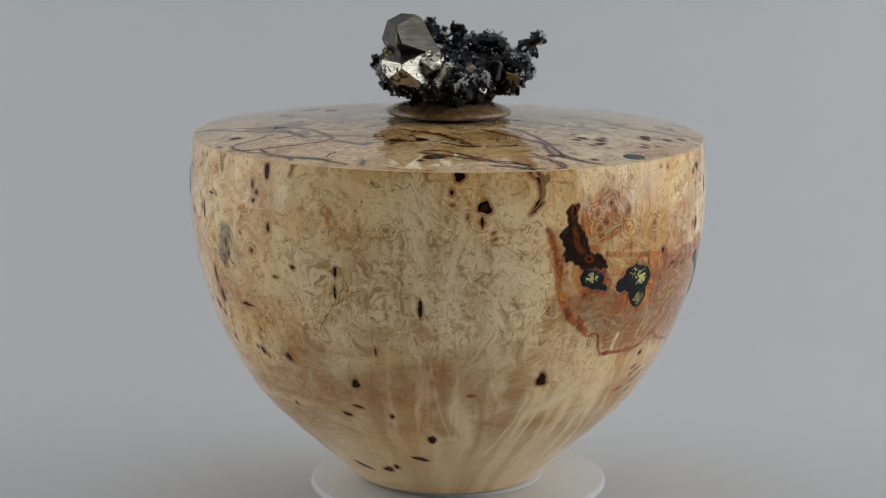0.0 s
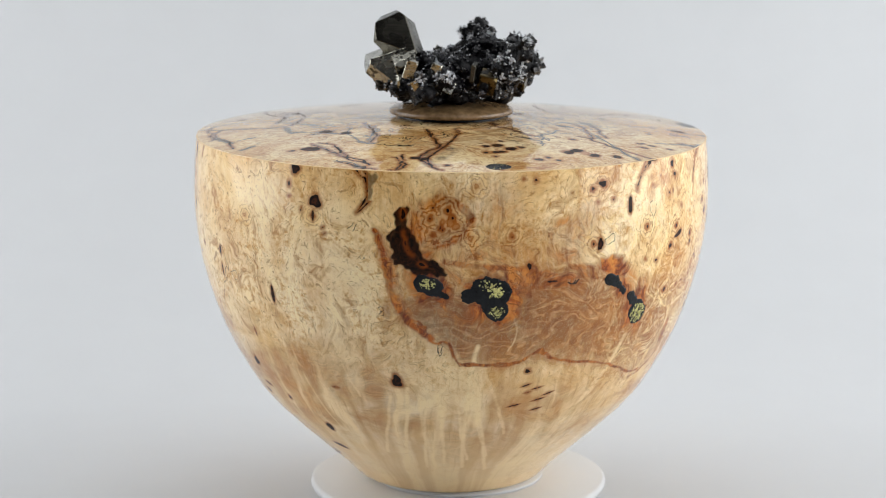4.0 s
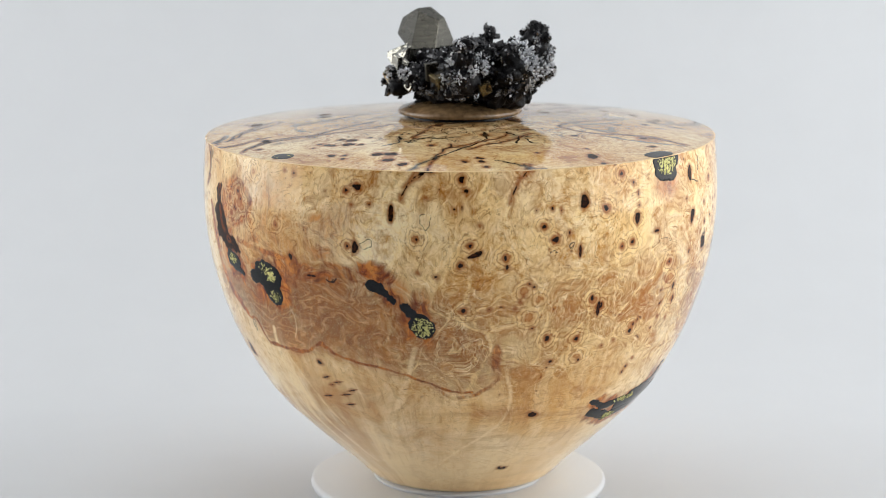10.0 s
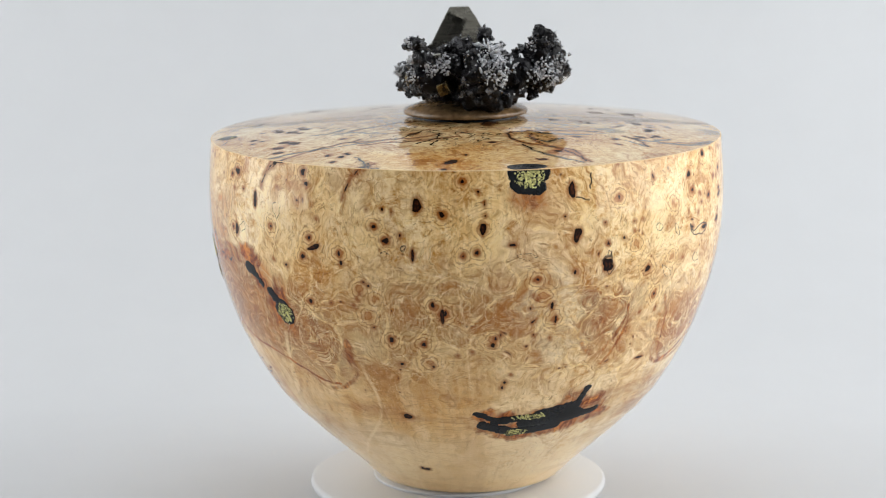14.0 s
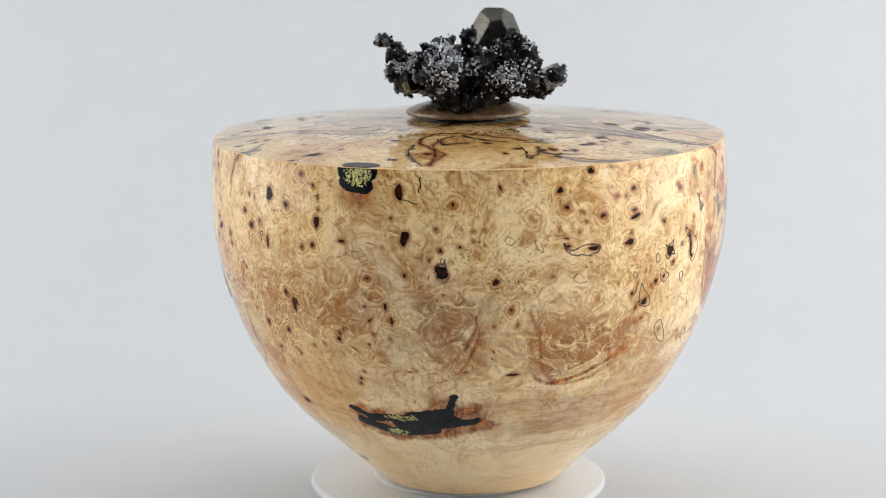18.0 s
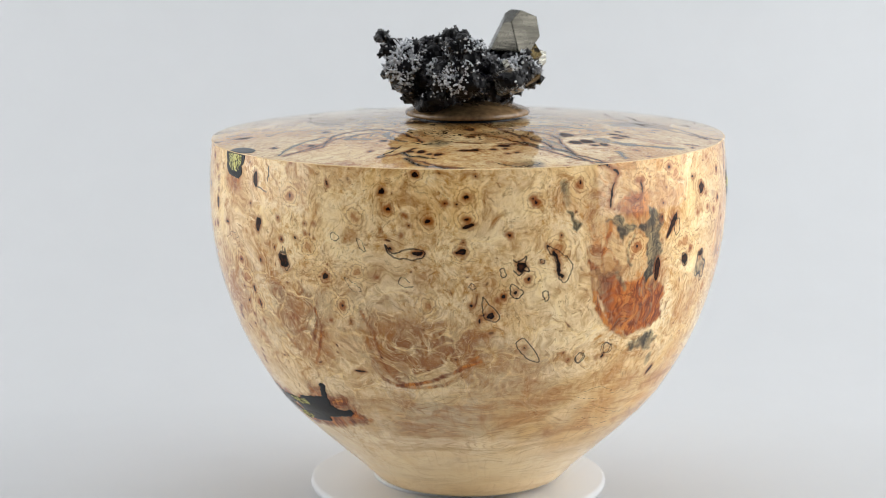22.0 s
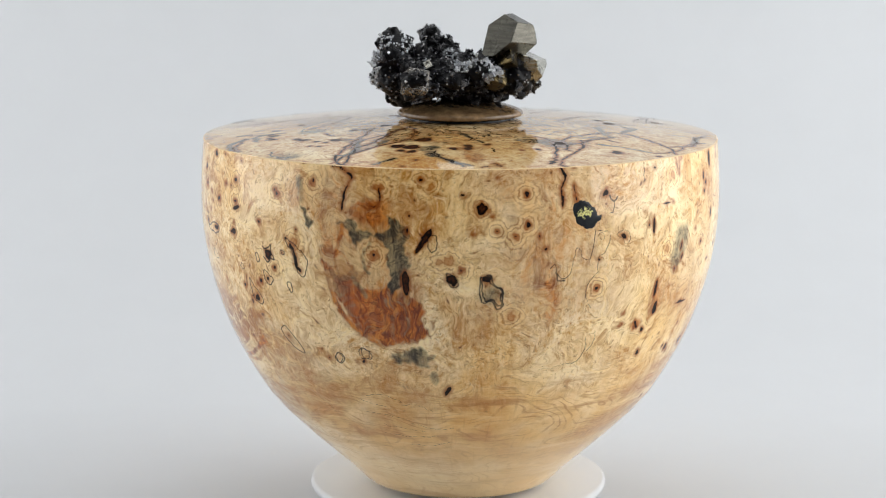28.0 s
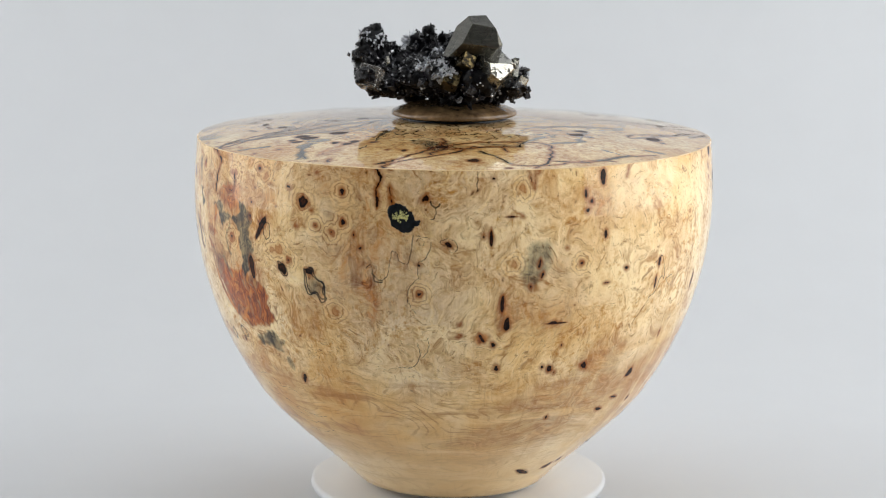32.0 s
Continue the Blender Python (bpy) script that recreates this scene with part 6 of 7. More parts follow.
def wall_point(a, s, out=0.0):
    """The point of the wall at angle a (radians) and length s along the profile, out mm proud of it, in metres."""
    s = min(max(s, 0.0), side_s[-1])
    r, z = np.interp(s, side_s, side_r), np.interp(s, side_s, side_z)
    dr, dz = np.interp(s + 0.5, side_s, side_r) - np.interp(s - 0.5, side_s, side_r), np.interp(s + 0.5, side_s, side_z) - np.interp(s - 0.5, side_s, side_z)
    k = math.hypot(dr, dz) or 1
    r, z = r + out * dz / k, z - out * dr / k
    return Vector((r * math.cos(a), r * math.sin(a), z)) / 1000


def flake(bm, at, size):
    """One broken metal chip that lies on the resin at the pose at."""
    n = chips.choice((4, 5, 6))
    ring = []
    for k in range(n):
        a = 2 * math.pi * (k + chips.uniform(-0.3, 0.3)) / n
        ring.append(bm.verts.new(at @ Vector((math.cos(a) * size * chips.uniform(0.5, 1.2), math.sin(a) * size * chips.uniform(0.5, 1.2), chips.uniform(0.02, 0.12) * size))))
    tip = bm.verts.new(at @ Vector((0, 0, size * chips.uniform(0.25, 0.6))))
    for k in range(n):
        bm.faces.new((ring[k], ring[(k + 1) % n], tip))


def inlay(label, bars, patches):
    """bars: rounded strokes (angle, height, angle, height, radius mm) whose union is the inlay; patches of flakes: angle, height, half sizes, count."""
    a0, h0 = bars[0][0], bars[0][1]
    s0, r0 = np.interp(h0, side_z, side_s), np.interp(h0, side_z, side_r)

    def flat(a, h):
        return radians((a - a0 + 180) % 360 - 180) * r0, np.interp(h, side_z, side_s) - s0

    ends = [(*flat(a, h), *flat(c, g), r) for a, h, c, g, r in bars]
    step = 0.4
    xs = np.arange(min(min(e[0], e[2]) - e[4] for e in ends) - 1, max(max(e[0], e[2]) + e[4] for e in ends) + 1, step)
    ys = np.arange(min(min(e[1], e[3]) - e[4] for e in ends) - 1, min(max(max(e[1], e[3]) + e[4] for e in ends) + 1, side_s[-1] - s0), step)

    def depth(x, y):
        d = min(float(to_segment(x, y, *e[:4])) - e[4] for e in ends)
        v = Vector((x, y, a0))
        return d - 0.35 + 0.8 * noise.noise(v * 0.35) + 0.5 * noise.noise(v * 1.1)

    field = np.array([[depth(x, y) for y in ys] for x in xs])
    bm = bmesh.new()
    made = {}

    def vert(i, j):
        if (i, j) not in made:
            x, y, d = xs[i], ys[j], field[i, j]
            gx = (field[min(i + 1, len(xs) - 1), j] - field[max(i - 1, 0), j]) / (2 * step)
            gy = (field[i, min(j + 1, len(ys) - 1)] - field[i, max(j - 1, 0)]) / (2 * step)
            out = 0.16
            if d > -step:
                k = max(-step, min(step, d)) / max(0.3, gx * gx + gy * gy)
                x, y, out = x - k * gx, y - k * gy, 0.05
            made[i, j] = bm.verts.new(wall_point(radians(a0) + x / r0, s0 + y, out))
        return made[i, j]

    for i in range(len(xs) - 1):
        for j in range(len(ys) - 1):
            if max(field[i, j], field[i + 1, j], field[i, j + 1], field[i + 1, j + 1]) < step * 0.9:
                bm.faces.new((vert(i, j), vert(i + 1, j), vert(i + 1, j + 1), vert(i, j + 1)))
    rim = [e for e in bm.edges if len(e.link_faces) == 1]
    got = bmesh.ops.extrude_edge_only(bm, edges=rim)
    for v in got["geom"]:
        if isinstance(v, bmesh.types.BMVert):
            v.co.x, v.co.y = v.co.x * 0.996, v.co.y * 0.996
    piece = part("inlay", bm, RESIN, urn, label)
    if patches:
        fl = bmesh.new()
        for a, h, w, t, count in patches:
            x0, y0 = flat(a, h)
            for _ in range(int(count * 1.25)):
                while True:
                    u, v = chips.gauss(0, 0.5), chips.gauss(0, 0.5)
                    if u * u + v * v < 1.1:
                        break
                x, y = x0 + u * w, y0 + v * t
                if depth(x, y) > -0.6 or noise.noise(Vector((x, y, a0)) * 0.9) < -0.15 or s0 + y > side_s[-1] - 0.5:
                    continue
                ang = radians(a0) + x / r0
                p = wall_point(ang, s0 + y, 0.14)
                up = (wall_point(ang, s0 + y, 1.0) - p).normalized()
                m = Matrix.Translation(p) @ up.to_track_quat("Z", "Y").to_matrix().to_4x4() @ Matrix.Rotation(chips.uniform(0, 6.3), 4, "Z") @ Matrix.Rotation(chips.uniform(-0.4, 0.4), 4, "X")
                flake(fl, m, chips.uniform(0.00025, 0.0007))
        tagged(part("gold_flake_patch", fl, GOLD, piece, "crushed gold pyrite flakes", smooth=False), kind="stuff")
    return piece


inlay("black resin inlay with a few pale metal flecks",
      [(300.6, 123.6, 302.8, 121.4, 4.0), (302.8, 120.5, 305.2, 117.4, 1.3)],
      [(301.5, 123.6, 4.0, 2.9, 90)])
inlay("black resin inlay with two patches of gold pyrite flakes",
      [(313.2, 119.9, 315.7, 118.5, 6.5), (314.8, 113.6, 316.0, 110.3, 5.0), (309.9, 117.4, 312.1, 118.6, 3.2)],
      [(315.4, 119.2, 4.0, 3.3, 170), (315.8, 109.4, 3.7, 2.9, 130), (313.9, 122.7, 5.4, 3.3, 40)])
inlay("bare black resin inlay in a wedge shape",
      [(341.4, 121.5, 343.2, 119.5, 2.3), (343.2, 119.5, 345.9, 113.8, 1.3)],
      [])
inlay("black resin inlay filled with gold pyrite flakes",
      [(351.3, 102.7, 352.1, 100.7, 5.1), (348.3, 111.0, 349.7, 107.6, 2.0)],
      [(351.9, 101.3, 5.0, 5.6, 330)])
inlay("black resin inlay at the rim packed with gold flakes",
      [(45.9, 173.6, 51.2, 173.1, 3.5), (46.6, 168.7, 50.2, 167.5, 4.0), (46.3, 176.4, 51.3, 175.9, 4.3)],
      [(48.8, 171.7, 7.2, 5.0, 520)])
inlay("long branching black resin inlay with gold flakes",
      [(38.3, 54.2, 43.4, 49.5, 1.3), (43.4, 49.5, 51.5, 50.6, 2.2), (39.9, 47.3, 48.1, 42.6, 2.8), (48.2, 42.1, 61.5, 44.0, 2.8), (51.7, 48.4, 67.0, 49.7, 4.2), (55.5, 52.0, 65.9, 55.2, 2.7), (61.0, 46.1, 73.3, 50.7, 1.7), (66.5, 58.4, 67.8, 64.6, 1.3)],
      [(52.6, 51.5, 8.7, 2.4, 300), (49.9, 42.1, 6.4, 2.7, 220)])
inlay("small black resin inlay with gold flakes below a crack",
      [(186.9, 155.4, 188.8, 152.6, 3.8), (187.6, 152.0, 188.4, 151.0, 4.2), (189.7, 151.4, 191.1, 151.2, 0.8)],
      [(187.6, 154.0, 4.0, 2.7, 120)])


def top_inlay(label, a, r, w, t, flakes=0):
    """An oval of black resin in the top, its long side round the centre."""
    bm = bmesh.new()
    rows = 9
    rings = [[bm.verts.new((0, 0, 0))]]
    for k in range(1, rows + 1):
        ring = []
        for j in range(48):
            b = 2 * math.pi * j / 48
            q = k / rows * (1 + 0.10 * noise.noise(Vector((math.cos(b) * 1.6, math.sin(b) * 1.6, a))))
            ring.append(bm.verts.new((q * t * math.cos(b), q * w * math.sin(b), 0)))
        rings.append(ring)
    for p, q in zip(rings, rings[1:]):
        for j in range(48):
            i = (j + 1) % 48
            bm.faces.new((p[0], q[j], q[i]) if len(p) == 1 else (p[j], q[j], q[i], p[i]))
    for k, ring in enumerate(rings):
        for v in ring:
            x, y = r + v.co.x, v.co.y
            rr = min(math.hypot(x, y), RIM_R - 0.25)
            b = math.atan2(y, x) + radians(a)
            v.co = Vector((rr * math.cos(b), rr * math.sin(b), dome(rr) + (0.12 if k < rows else 0.01))) / 1000
    bmesh.ops.recalc_face_normals(bm, faces=bm.faces)
    piece = part("inlay", bm, RESIN, urn, label)
    if flakes:
        fl = bmesh.new()
        for _ in range(flakes):
            u, v = chips.uniform(-0.8, 0.8), chips.uniform(-0.8, 0.8)
            x, y = r + u * t, v * w
            rr, b = math.hypot(x, y), math.atan2(y, x) + radians(a)
            if u * u + v * v > 0.75 or rr > RIM_R - 0.6:
                continue
            flake(fl, Matrix.Translation(Vector((rr * math.cos(b), rr * math.sin(b), dome(rr) + 0.1)) / 1000) @ Matrix.Rotation(chips.uniform(0, 6), 4, "Z"), chips.uniform(0.0003, 0.0007))
        tagged(part("gold_flake_patch", fl, GOLD, piece, "crushed gold pyrite flakes", smooth=False), kind="stuff")
    return piece


top_inlay("oval of black resin let into the top at the rim", 316.4, 121.6, 6.0, 5.0, 10)
top_inlay("black resin patch running over the rim", 48.5, 125.6, 9.6, 4.6, 0)

# ---- the lid with its knob ----
LID_Z = 0.1841
lid = tagged(new("urn_lid"), "low polished tan stone disc knob, set in the urn's top", "lid")
# black neck: the shadow line under the disc is put into its colour
part("neck", lathe(bmesh.new(), [(0, -0.0010), (0.0272, -0.0012), (0.0272, 0.0014), (0, 0.0014)]), RESIN, lid, "black neck standing for the shadow gap under the disc")
part("disc", lathe(bmesh.new(), [(0, 0.0013), (0.0300, 0.0013), (0.0312, 0.0016), (0.0317, 0.0022), (0.0317, 0.0032), (0.0311, 0.0039), (0.0290, 0.0049), (0.0230, 0.0068), (0.0150, 0.0083), (0, 0.0090)]), STONE, lid, "mottled brown polished stone disc")

# ---- the mineral specimen ----
rng = random.Random(7)
mineral = tagged(new("mineral_specimen"), "black crystal cluster with big pyrite and white quartz, on the lid", "mineral")


def way(a, up):
    """The direction at angle a and elevation up, in degrees."""
    return Vector((math.cos(radians(a)) * math.cos(radians(up)), math.sin(radians(a)) * math.cos(radians(up)), math.sin(radians(up))))


# lobes of the rock: centre and half sizes in mm
LOBES = [((6, 4, 13), (25, 23, 11)), ((-12, 8, 12), (18, 20, 10)), ((16, 10, 19), (14, 14, 9)),      # the body
         ((4, 14, 27), (5, 5, 9)), ((4, 15, 33), (3.2, 3.2, 4)), ((14, 7, 27), (6, 6, 6)),               # its peaks
         ((-12, 38, 14), (13, 10, 11)), ((-11, 39, 26), (9.5, 8, 9.5)), ((-15, 42, 22), (9, 7, 9)), ((0, 32, 15), (10, 9, 9)),          # the tall tower
         ((23, 27, 15), (11, 11, 12)), ((23, 25, 23.5), (8, 8, 7)), ((14, 24, 8), (12, 12, 8)),              # the tower beside it
         ((33, 2, 14), (10, 10, 10)), ((40, 2, 22), (6, 6, 7)), ((45, 2, 29), (3.6, 3.6, 4)), ((27, -6, 8), (10, 9, 7)),
         ((-33, 34, 13), (7, 7, 6)), ((-24, 30, 9), (12, 10, 8)),                                          # under the clear cube
         ((2, -30, 6), (12, 8, 6)), ((-9, -33, 7), (8, 6, 5)), ((10, -22, 10), (12, 9, 8)), ((5, -34, 13), (4, 4, 5)),
         ((-20, -16, 14), (12, 12, 11)), ((-24, -22, 10), (9, 9, 8)), ((-8, -14, 18), (9, 9, 7)), ((-26, -2, 15), (9, 10, 9)),
         ((16, 22, 2), (12, 12, 7)), ((0, -8, 2), (20, 17, 6)), ((8, 30, 2), (10, 8, 6))]


def ore_surface(step):
    """One closed skin round all lobes, knobbed and pitted, from a grid of cells."""
    lo, hi = np.array([-0.058, -0.056, -0.009]), np.array([0.058, 0.058, 0.052])
    axes = [np.arange(a, b, step) for a, b in zip(lo, hi)]
    X, Y, Z = np.meshgrid(*axes, indexing="ij")
    f = np.full(X.shape, 9.0)
    for c, size in LOBES:
        q = np.sqrt(sum(((g * 1000 - v) / r) ** 2 for g, v, r in zip((X, Y, Z), c, size)))
        d = (q - 1) * min(size) / 1000
        k = 0.0012
        h = np.clip(0.5 + 0.5 * (f - d) / k, 0, 1)
        f = f * (1 - h) + d * h - k * h * (1 - h)
    for i, j, k in zip(*np.nonzero(np.abs(f) < 0.006)):
        p = Vector((X[i, j, k], Y[i, j, k], Z[i, j, k]))
        near = noise.voronoi(p * 150)[0]
        f[i, j, k] += 0.0046 * (near[0] - 0.30) + 0.0034 * noise.noise(p * 120) + 0.0012 * noise.noise(p * 480)
    # the foot lies on the swelling disc
    f = np.maximum(f, np.interp(np.hypot(X, Y), [0, 0.015, 0.023, 0.029, 0.0315, 0.036, 0.045, 0.06], [-0.0012, -0.0019, -0.0034, -0.0052, -0.0060, -0.0040, 0.0, 0.004]) - Z)
    n = np.array(f.shape) - 1
    corner = [f[a:a + n[0], b:b + n[1], c:c + n[2]] for a in (0, 1) for b in (0, 1) for c in (0, 1)]
    inside = sum((v < 0).astype(int) for v in corner)
    mixed = (inside > 0) & (inside < 8)
    index = np.full(mixed.shape, -1)
    index[mixed] = np.arange(mixed.sum())
    mean = sum(corner) / 8
    grad = [sum((1 if (m >> (2 - ax)) & 1 else -1) * corner[m] for m in range(8)) / (4 * step) for ax in range(3)]
    size2 = sum(g * g for g in grad) + 1e-9
    pts = np.stack([(g0 + step / 2 - np.clip(mean * g / size2, -step / 2, step / 2))[mixed] for g0, g in
                    zip((X[:-1, :-1, :-1], Y[:-1, :-1, :-1], Z[:-1, :-1, :-1]), grad)], -1)
    faces = []
    for ax in range(3):
        u, v = (ax + 1) % 3, (ax + 2) % 3
        a = f
        b = np.roll(f, -1, ax)
        cross = (a < 0) != (b < 0)
        for cell in zip(*np.nonzero(cross)):
            if cell[ax] >= n[ax] or min(cell[u], cell[v]) < 1 or cell[u] >= n[u] or cell[v] >= n[v]:
                continue
            ring = []
            for du, dv in ((0, 0), (1, 0), (1, 1), (0, 1)):
                q = list(cell)
                q[u] -= du
                q[v] -= dv
                ring.append(int(index[tuple(q)]))
            if min(ring) >= 0:
                faces.append(ring if f[cell] < 0 else ring[::-1])
    me = bpy.data.meshes.new("ore_matrix")
    me.from_pydata([tuple(p) for p in pts], [], faces)
    me.update()
    me.materials.append(ROCK)
    return me


ore = new("ore_matrix", ore_surface(0.0011))
ore.parent = mineral
tagged(ore, "dark pitted ore rock")
skin = [(v.co.copy(), v.normal.copy()) for v in ore.data.vertices if v.co.z > 0.0020]


def hull(points):
    bm = bmesh.new()
    for p in points:
        bm.verts.new(p)
    bmesh.ops.convex_hull(bm, input=bm.verts)
    bmesh.ops.delete(bm, geom=[v for v in bm.verts if not v.link_faces], context="VERTS")
    bmesh.ops.dissolve_limit(bm, angle_limit=0.05, verts=bm.verts, edges=bm.edges)
    return bm


def cut_block(planes):
    """The convex block inside all planes (normal, distance in mm from its middle)."""
    pts = []
    for k, (a, da) in enumerate(planes):
        for j, (b, db) in enumerate(planes[:k]):
            for c, dc in planes[:j]:
                m = Matrix((a, b, c))
                if abs(m.determinant()) < 1e-3:
                    continue
                p = m.inverted() @ Vector((da, db, dc))
                if all(n.dot(p) <= d + 1e-4 for n, d in planes):
                    pts.append(p / 1000)
    return hull(pts)


def turned(up, spin):
    return up.to_track_quat("Z", "Y").to_matrix().to_4x4() @ Matrix.Rotation(spin, 4, "Z")


solid = []   # middle and reach of the large crystals


def pyrite(at, planes, label, mat, bevel=0.3):
    """A large crystal round the place at (mm); planes: angle, elevation, distance."""
    bm = cut_block([(way(a, up), d) for a, up, d in planes])
    bmesh.ops.bevel(bm, geom=list(bm.edges), offset=bevel / 1000, segments=1, affect="EDGES")
    ob = part("pyrite_crystal", bm, mat, mineral, label, smooth=False)
    ob.location = Vector(at) / 1000
    solid.append((ob.location.copy(), min(p[2] for p in planes) / 1000))
    return ob


def cube_planes(half, turn):
    """The six faces of a box of half sizes turned by Euler degrees, with one corner cut."""
    m = Euler([radians(t) for t in turn]).to_matrix()
    out = []
    for k in range(3):
        for s in (1, -1):
            v = m @ Vector([s if j == k else 0 for j in range(3)])
            out.append((math.degrees(math.atan2(v.y, v.x)), math.degrees(math.asin(max(-1, min(1, v.z)))), half[k]))
    v = m @ Vector((1, -1, 1)).normalized()
    out.append((math.degrees(math.atan2(v.y, v.x)), math.degrees(math.asin(v.z)), 1.45 * sum(half) / 3))
    return out


# the big blocks: a flattened pyritohedron over a bright cube
pyrite((-21.5, -18.0, 32.2), [(135, 28, 8.8), (206, 4, 9.6), (248, 8, 13.5), (298, 25, 9.6), (22, 24, 9.4), (60, 8, 10.0), (47, 54, 9.4), (228, 66, 10.0),
                              (200, -38, 9.5), (270, -45, 12), (90, -90, 9)], "large tarnished grey pyrite block with striated faces", TARNISH)
pyrite((-22, -26.5, 16), [(230, 6, 9.6), (305, 8, 9), (142, -6, 7), (52, 0, 8), (240, 70, 7.5), (265, -38, 8.0), (180, -45, 8), (0, -90, 8)], "bright silvery pyrite block", PYRITE)
pyrite((-9, -29, 18), [(312, 16, 4.2), (226, -14, 4.5), (40, 0, 6), (130, 0, 6), (280, 55, 4), (300, -40, 4.5), (0, -90, 5)], "bright silvery pyrite cube", PYRITE)
pyrite((-31.5, 33.5, 11.5), cube_planes((5.6, 5.4, 5.6), (12, 20, 4)), "glassy dark grey cube with bright edges", GLASSY, 0.5)
pyrite((-2, -32, 16), cube_planes((3.0, 1.4, 5.0), (10, 18, 36)), "bright silvery pyrite blade", PYRITE)
pyrite((29, -9, 10), cube_planes((4.6, 4.4, 4.8), (20, 16, 30)), "brown tarnished pyrite crystal", BRASS)
pyrite((24, -14, 15), cube_planes((1.2, 3.4, 4.6), (8, 10, 24)), "grey pyrite blade", TARNISH)
pyrite((-30, -8, 12), cube_planes((4.2, 4.0, 4.4), (24, 30, 30)), "brassy pyrite cube", BRASS)
pyrite((-29, -15, 21), cube_planes((3.8, 3.6, 3.6), (30, 18, 50)), "brassy pyrite cube", BRASS)
pyrite((34, 12, 8), cube_planes((3.0, 3.0, 3.0), (24, 12, 20)), "brown tarnished pyrite crystal", BRASS)
pyrite((-25, 32, 7), cube_planes((4, 4, 3), (34, 22, 10)), "brown tarnished pyrite crystal", BRASS)

for at, half, turn in (((10, -27, 16), (2.6, 0.8, 3.4), (12, 20, 30)), ((17, -25, 8), (2.4, 0.7, 3.2), (-14, 30, 38)), ((4, -36, 9), (1.8, 0.6, 2.6), (20, -24, 30)),
                       ((-6, -37, 10), (2.2, 0.7, 2.8), (10, 35, -40)), ((31, 6, 22), (0.7, 2.0, 2.4), (10, 24, 20)), ((34, 4, 13), (0.8, 2.4, 2.2), (-10, 30, 24)),
                       ((34, -4, 17), (0.7, 1.6, 2.6), (16, 10, -30)), ((-28, 26, 20), (1.6, 0.7, 1.8), (0, 30, 40)), ((27, 22, 21), (0.7, 1.8, 2.2), (14, 0, 30))):
    pyrite(at, cube_planes(half, turn), "pale flat shining crystal plate", PYRITE, 0.1)

# black crystals over the rock
forms = []
for k in range(8):
    pts = [Vector((rng.gauss(0, 1), rng.gauss(0, 1), rng.gauss(0, 1))).normalized() * rng.uniform(0.85, 1.1) for _ in range(7 + k % 4)]
    forms.append(mesh_of("black_crystal", hull(pts), BLACK, False))


def free(p, room=0.0):
    """Whether a place is clear of the large crystals."""
    return all((p - q).length > reach + room for q, reach in solid)


def random_way():
    while True:
        v = Vector((rng.gauss(0, 1), rng.gauss(0, 1), rng.gauss(0, 1)))
        if v.length > 0.1 and v.normalized().z > -0.55:
            return v.normalized()


taken = []
while len(taken) < 290:
    p, n = rng.choice(skin)
    s = 0.0012 + 0.0024 * rng.random() ** 2.2
    if not free(p, 0.6 * s) or any((p - q).length < 0.55 * (s + r) for q, r in taken):
        continue
    ob = new("black_crystal", forms[len(taken) % 8])
    ob.parent = mineral
    ob.matrix_local = Matrix.Translation(p + n * 0.25 * s) @ turned(random_way(), rng.uniform(0, 6)) @ Matrix.Diagonal((s, s * rng.uniform(0.7, 1.2), s * rng.uniform(0.8, 1.3), 1))
    taken.append((p, s))

crust = bmesh.new()
made = 0
while made < 1500:
    p, n = rng.choice(skin)
    if not free(p):
        continue
    s = rng.uniform(0.0004, 0.0011)
    m = Matrix.Translation(p + n * rng.uniform(0, 0.0008)) @ turned(random_way(), 0)
    six = [crust.verts.new(m @ (Vector(c) * s * rng.uniform(0.8, 1.3))) for c in ((1, 0, 0), (-1, 0, 0), (0, 1, 0), (0, -1, 0), (0, 0, 1.2), (0, 0, -1))]
    for i, j, k in ((0, 2, 4), (2, 1, 4), (1, 3, 4), (3, 0, 4), (2, 0, 5), (1, 2, 5), (3, 1, 5), (0, 3, 5)):
        crust.faces.new((six[i], six[j], six[k]))
    made += 1
tagged(part("crystal_crust", crust, BLACK_CRUST, mineral, "crust of tiny black crystals", smooth=False), kind="stuff")


def prism(length, width):
    """A six-sided quartz needle with a pointed end."""
    bm = bmesh.new()
    low = [bm.verts.new((width * math.cos(k * math.pi / 3), width * math.sin(k * math.pi / 3), 0)) for k in range(6)]
    high = [bm.verts.new((width * 0.9 * math.cos(k * math.pi / 3), width * 0.9 * math.sin(k * math.pi / 3), length * 0.8)) for k in range(6)]
    tip = bm.verts.new((0, 0, length))
    bm.faces.new(low[::-1])
    for k in range(6):
        j = (k + 1) % 6
        bm.faces.new((low[k], low[j], high[j], high[k]))
        bm.faces.new((high[k], high[j], tip))
    return bm


needles = [mesh_of("quartz_needle", prism(1, w), NEEDLE, False) for w in (0.07, 0.10, 0.16)]
grains = bmesh.new()


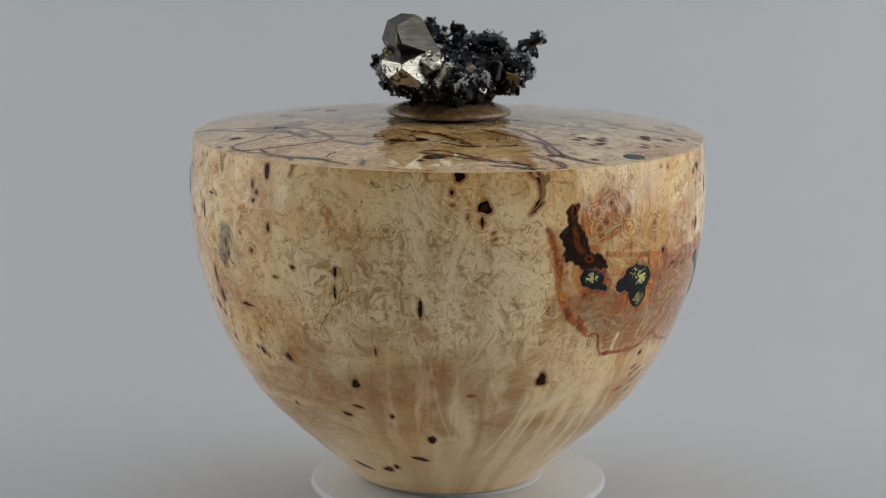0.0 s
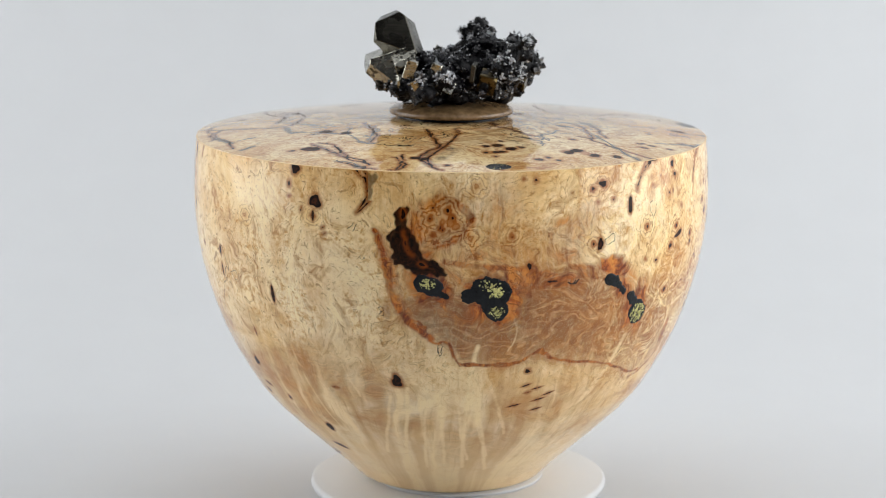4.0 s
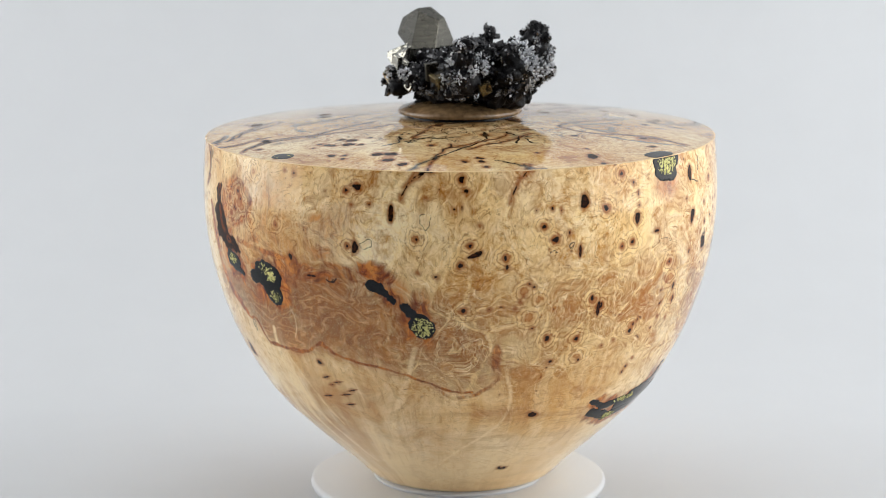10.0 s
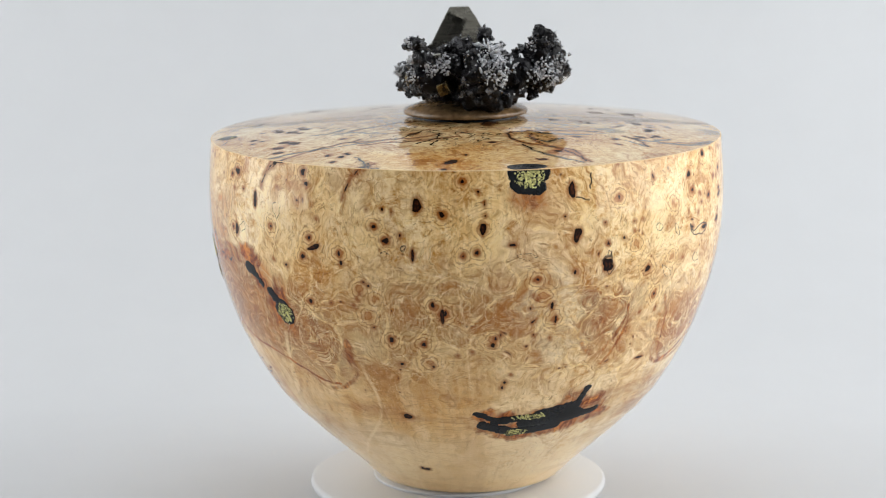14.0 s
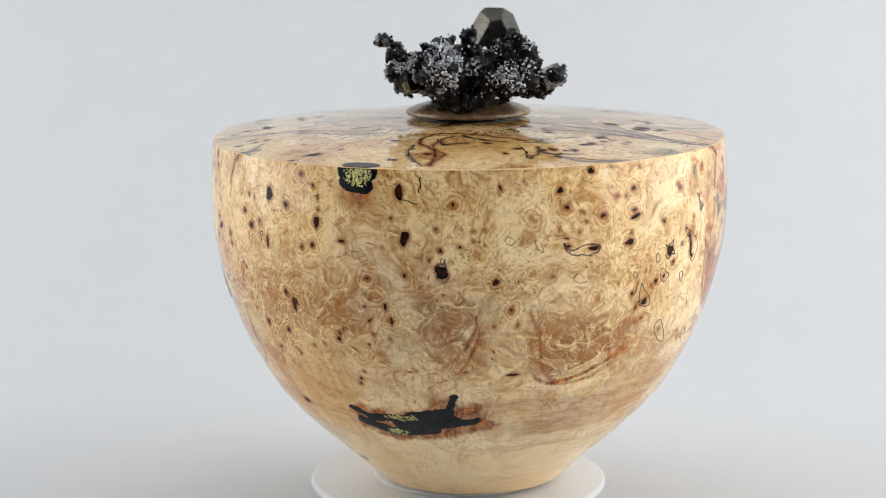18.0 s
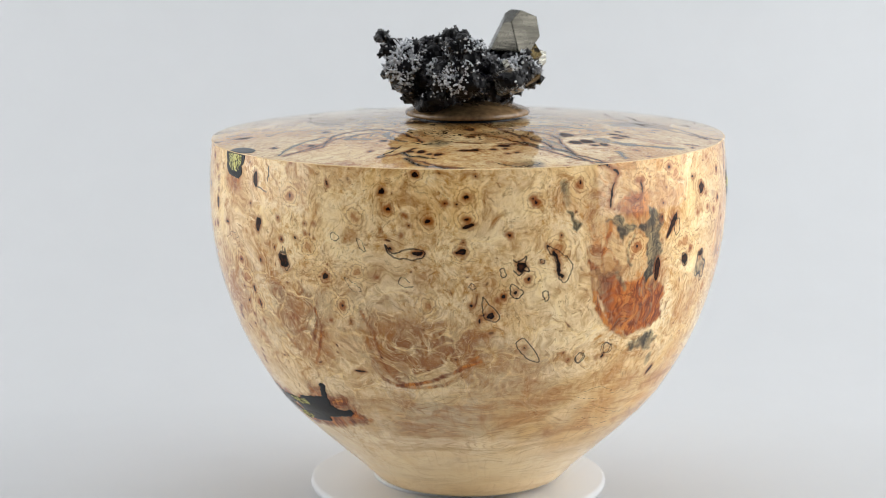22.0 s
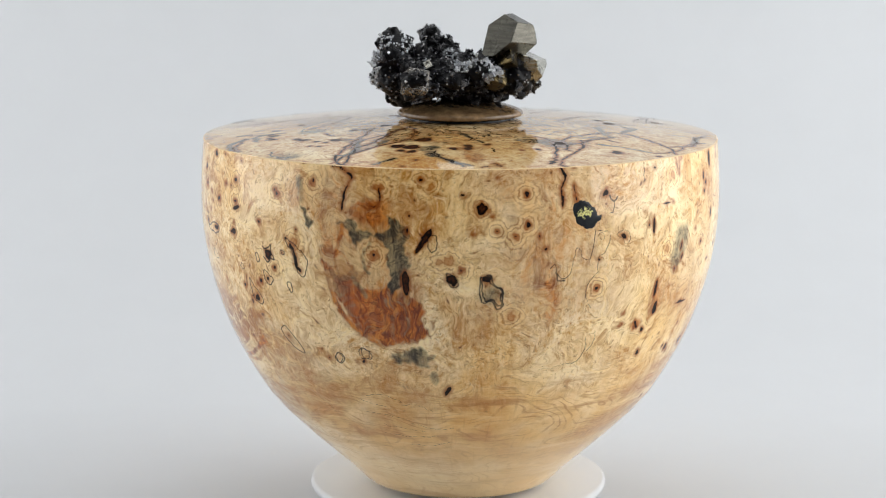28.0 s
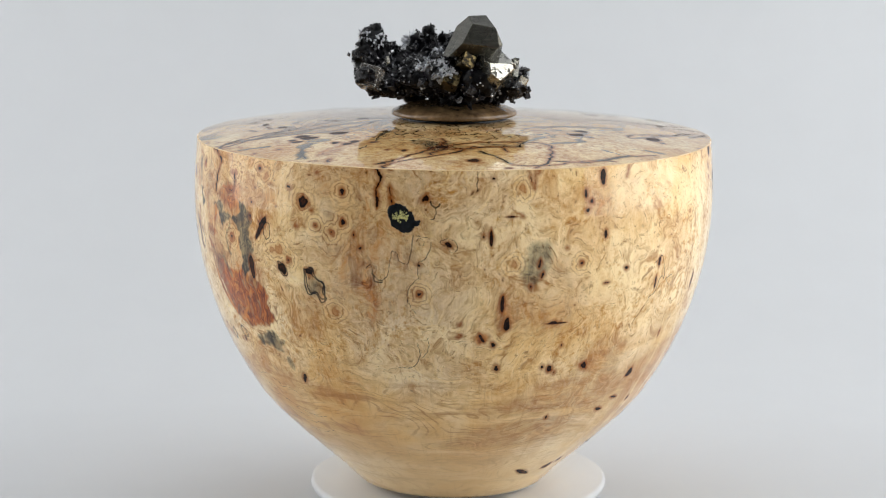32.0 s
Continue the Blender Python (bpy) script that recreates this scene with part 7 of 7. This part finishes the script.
def quartz(a, z, radius, count, longest):
    """A spray of needles among sugary grains on the rock round angle a and height z, within a radius in mm."""
    out = way(a, 0)
    spot_at = max((p for p, n in skin if abs(p.z * 1000 - z) < 4), key=lambda p: p.dot(out) - 3 * abs(out.cross(p).z))
    close = [(p, n) for p, n in skin if (p - spot_at).length < radius / 1000 and n.dot(out) > -0.2]
    for k in range(int(count * 4)):
        p, n = rng.choice(close)
        if not free(p):
            continue
        lean = (n + Vector([rng.gauss(0, 0.45) for _ in range(3)])).normalized()
        if k % 4 == 0:
            ob = new("quartz_needle", needles[rng.randrange(3)])
            ob.parent = mineral
            s = longest * rng.uniform(0.4, 1) / 1000
            ob.matrix_local = Matrix.Translation(p - lean * 0.0006) @ turned(lean, rng.uniform(0, 6)) @ Matrix.Diagonal((s, s, s, 1))
        else:
            s = rng.uniform(0.0003, 0.0009)
            m = Matrix.Translation(p + n * 0.0004) @ turned(lean, rng.uniform(0, 6))
            six = [grains.verts.new(m @ (Vector(c) * s * rng.uniform(0.8, 1.3))) for c in ((1, 0, 0), (-1, 0, 0), (0, 1, 0), (0, -1, 0), (0, 0, 1.6), (0, 0, -1))]
            for i, j, q in ((0, 2, 4), (2, 1, 4), (1, 3, 4), (3, 0, 4), (2, 0, 5), (1, 2, 5), (3, 1, 5), (0, 3, 5)):
                grains.faces.new((six[i], six[j], six[q]))


for spray in ((54, 30, 7, 34, 6.5), (52, 22, 6, 26, 5), (66, 24, 5, 14, 4), (96, 20, 6, 26, 3), (102, 14, 6, 18, 3), (62, 8, 6, 18, 3.5), (107, 17, 4, 10, 3),
              (90, 12, 5, 14, 3), (180, 26, 4, 10, 3.5), (188, 21, 6, 20, 3.5), (194, 12, 5, 16, 5), (198, 18, 3, 6, 4), (294, 16, 2.5, 6, 4), (303, 9, 3, 8, 4),
              (284, 22, 3, 8, 6), (16, 25, 4, 10, 4), (12, 15, 5, 14, 4), (345, 12, 5, 10, 3.5), (284, 9, 3, 6, 5), (356, 16, 4, 10, 4), (350, 26, 5, 12, 5),
              (306, 17, 3, 6, 4), (0, 30, 3, 8, 3), (110, 33, 5, 10, 3), (128, 32, 5, 8, 3), (75, 16, 5, 10, 4), (20, 20, 4, 8, 3), (85, 30, 5, 10, 3), (165, 22, 6, 22, 4), (150, 28, 4, 10, 4)):
    quartz(*spray)
# white grains strewn over the whole rock in place of glints on black faces
for k in range(300):
    p, n = rng.choice(skin)
    if free(p):
        s = rng.uniform(0.0003, 0.0008)
        m = Matrix.Translation(p + n * 0.0006) @ turned(random_way(), rng.uniform(0, 6))
        six = [grains.verts.new(m @ (Vector(c) * s * rng.uniform(0.8, 1.3))) for c in ((1, 0, 0), (-1, 0, 0), (0, 1, 0), (0, -1, 0), (0, 0, 1.6), (0, 0, -1))]
        for i, j, q in ((0, 2, 4), (2, 1, 4), (1, 3, 4), (3, 0, 4), (2, 0, 5), (1, 2, 5), (3, 1, 5), (0, 3, 5)):
            grains.faces.new((six[i], six[j], six[q]))
tagged(part("quartz_crust", grains, QUARTZ, mineral, "sugary white quartz grains, some standing in for glints", smooth=False), kind="stuff")


# ---- what moves: the table turns once in forty seconds, the urn stands a little off its centre ----
RATE = 9.0
OFF = Vector((-0.0067, 0.0017, 0.0005))
LEAN = Matrix.Rotation(radians(0.6), 4, Vector((0.515, 0.857, 0)))


def motions():
    times = [0.5 * k for k in range(65)]
    turns = [Matrix.Rotation(radians(-RATE * t), 4, "Z") for t in times]
    walk(turntable, [(t, Matrix.Translation((0, 0, -0.0015)) @ m) for t, m in zip(times, turns)])
    for thing, z in ((urn, 0.0), (lid, LID_Z), (mineral, LID_Z + 0.0100)):
        walk(thing, [(t, m @ Matrix.Translation(OFF) @ LEAN @ Matrix.Translation((0, 0, z))) for t, m in zip(times, turns)])


motions()
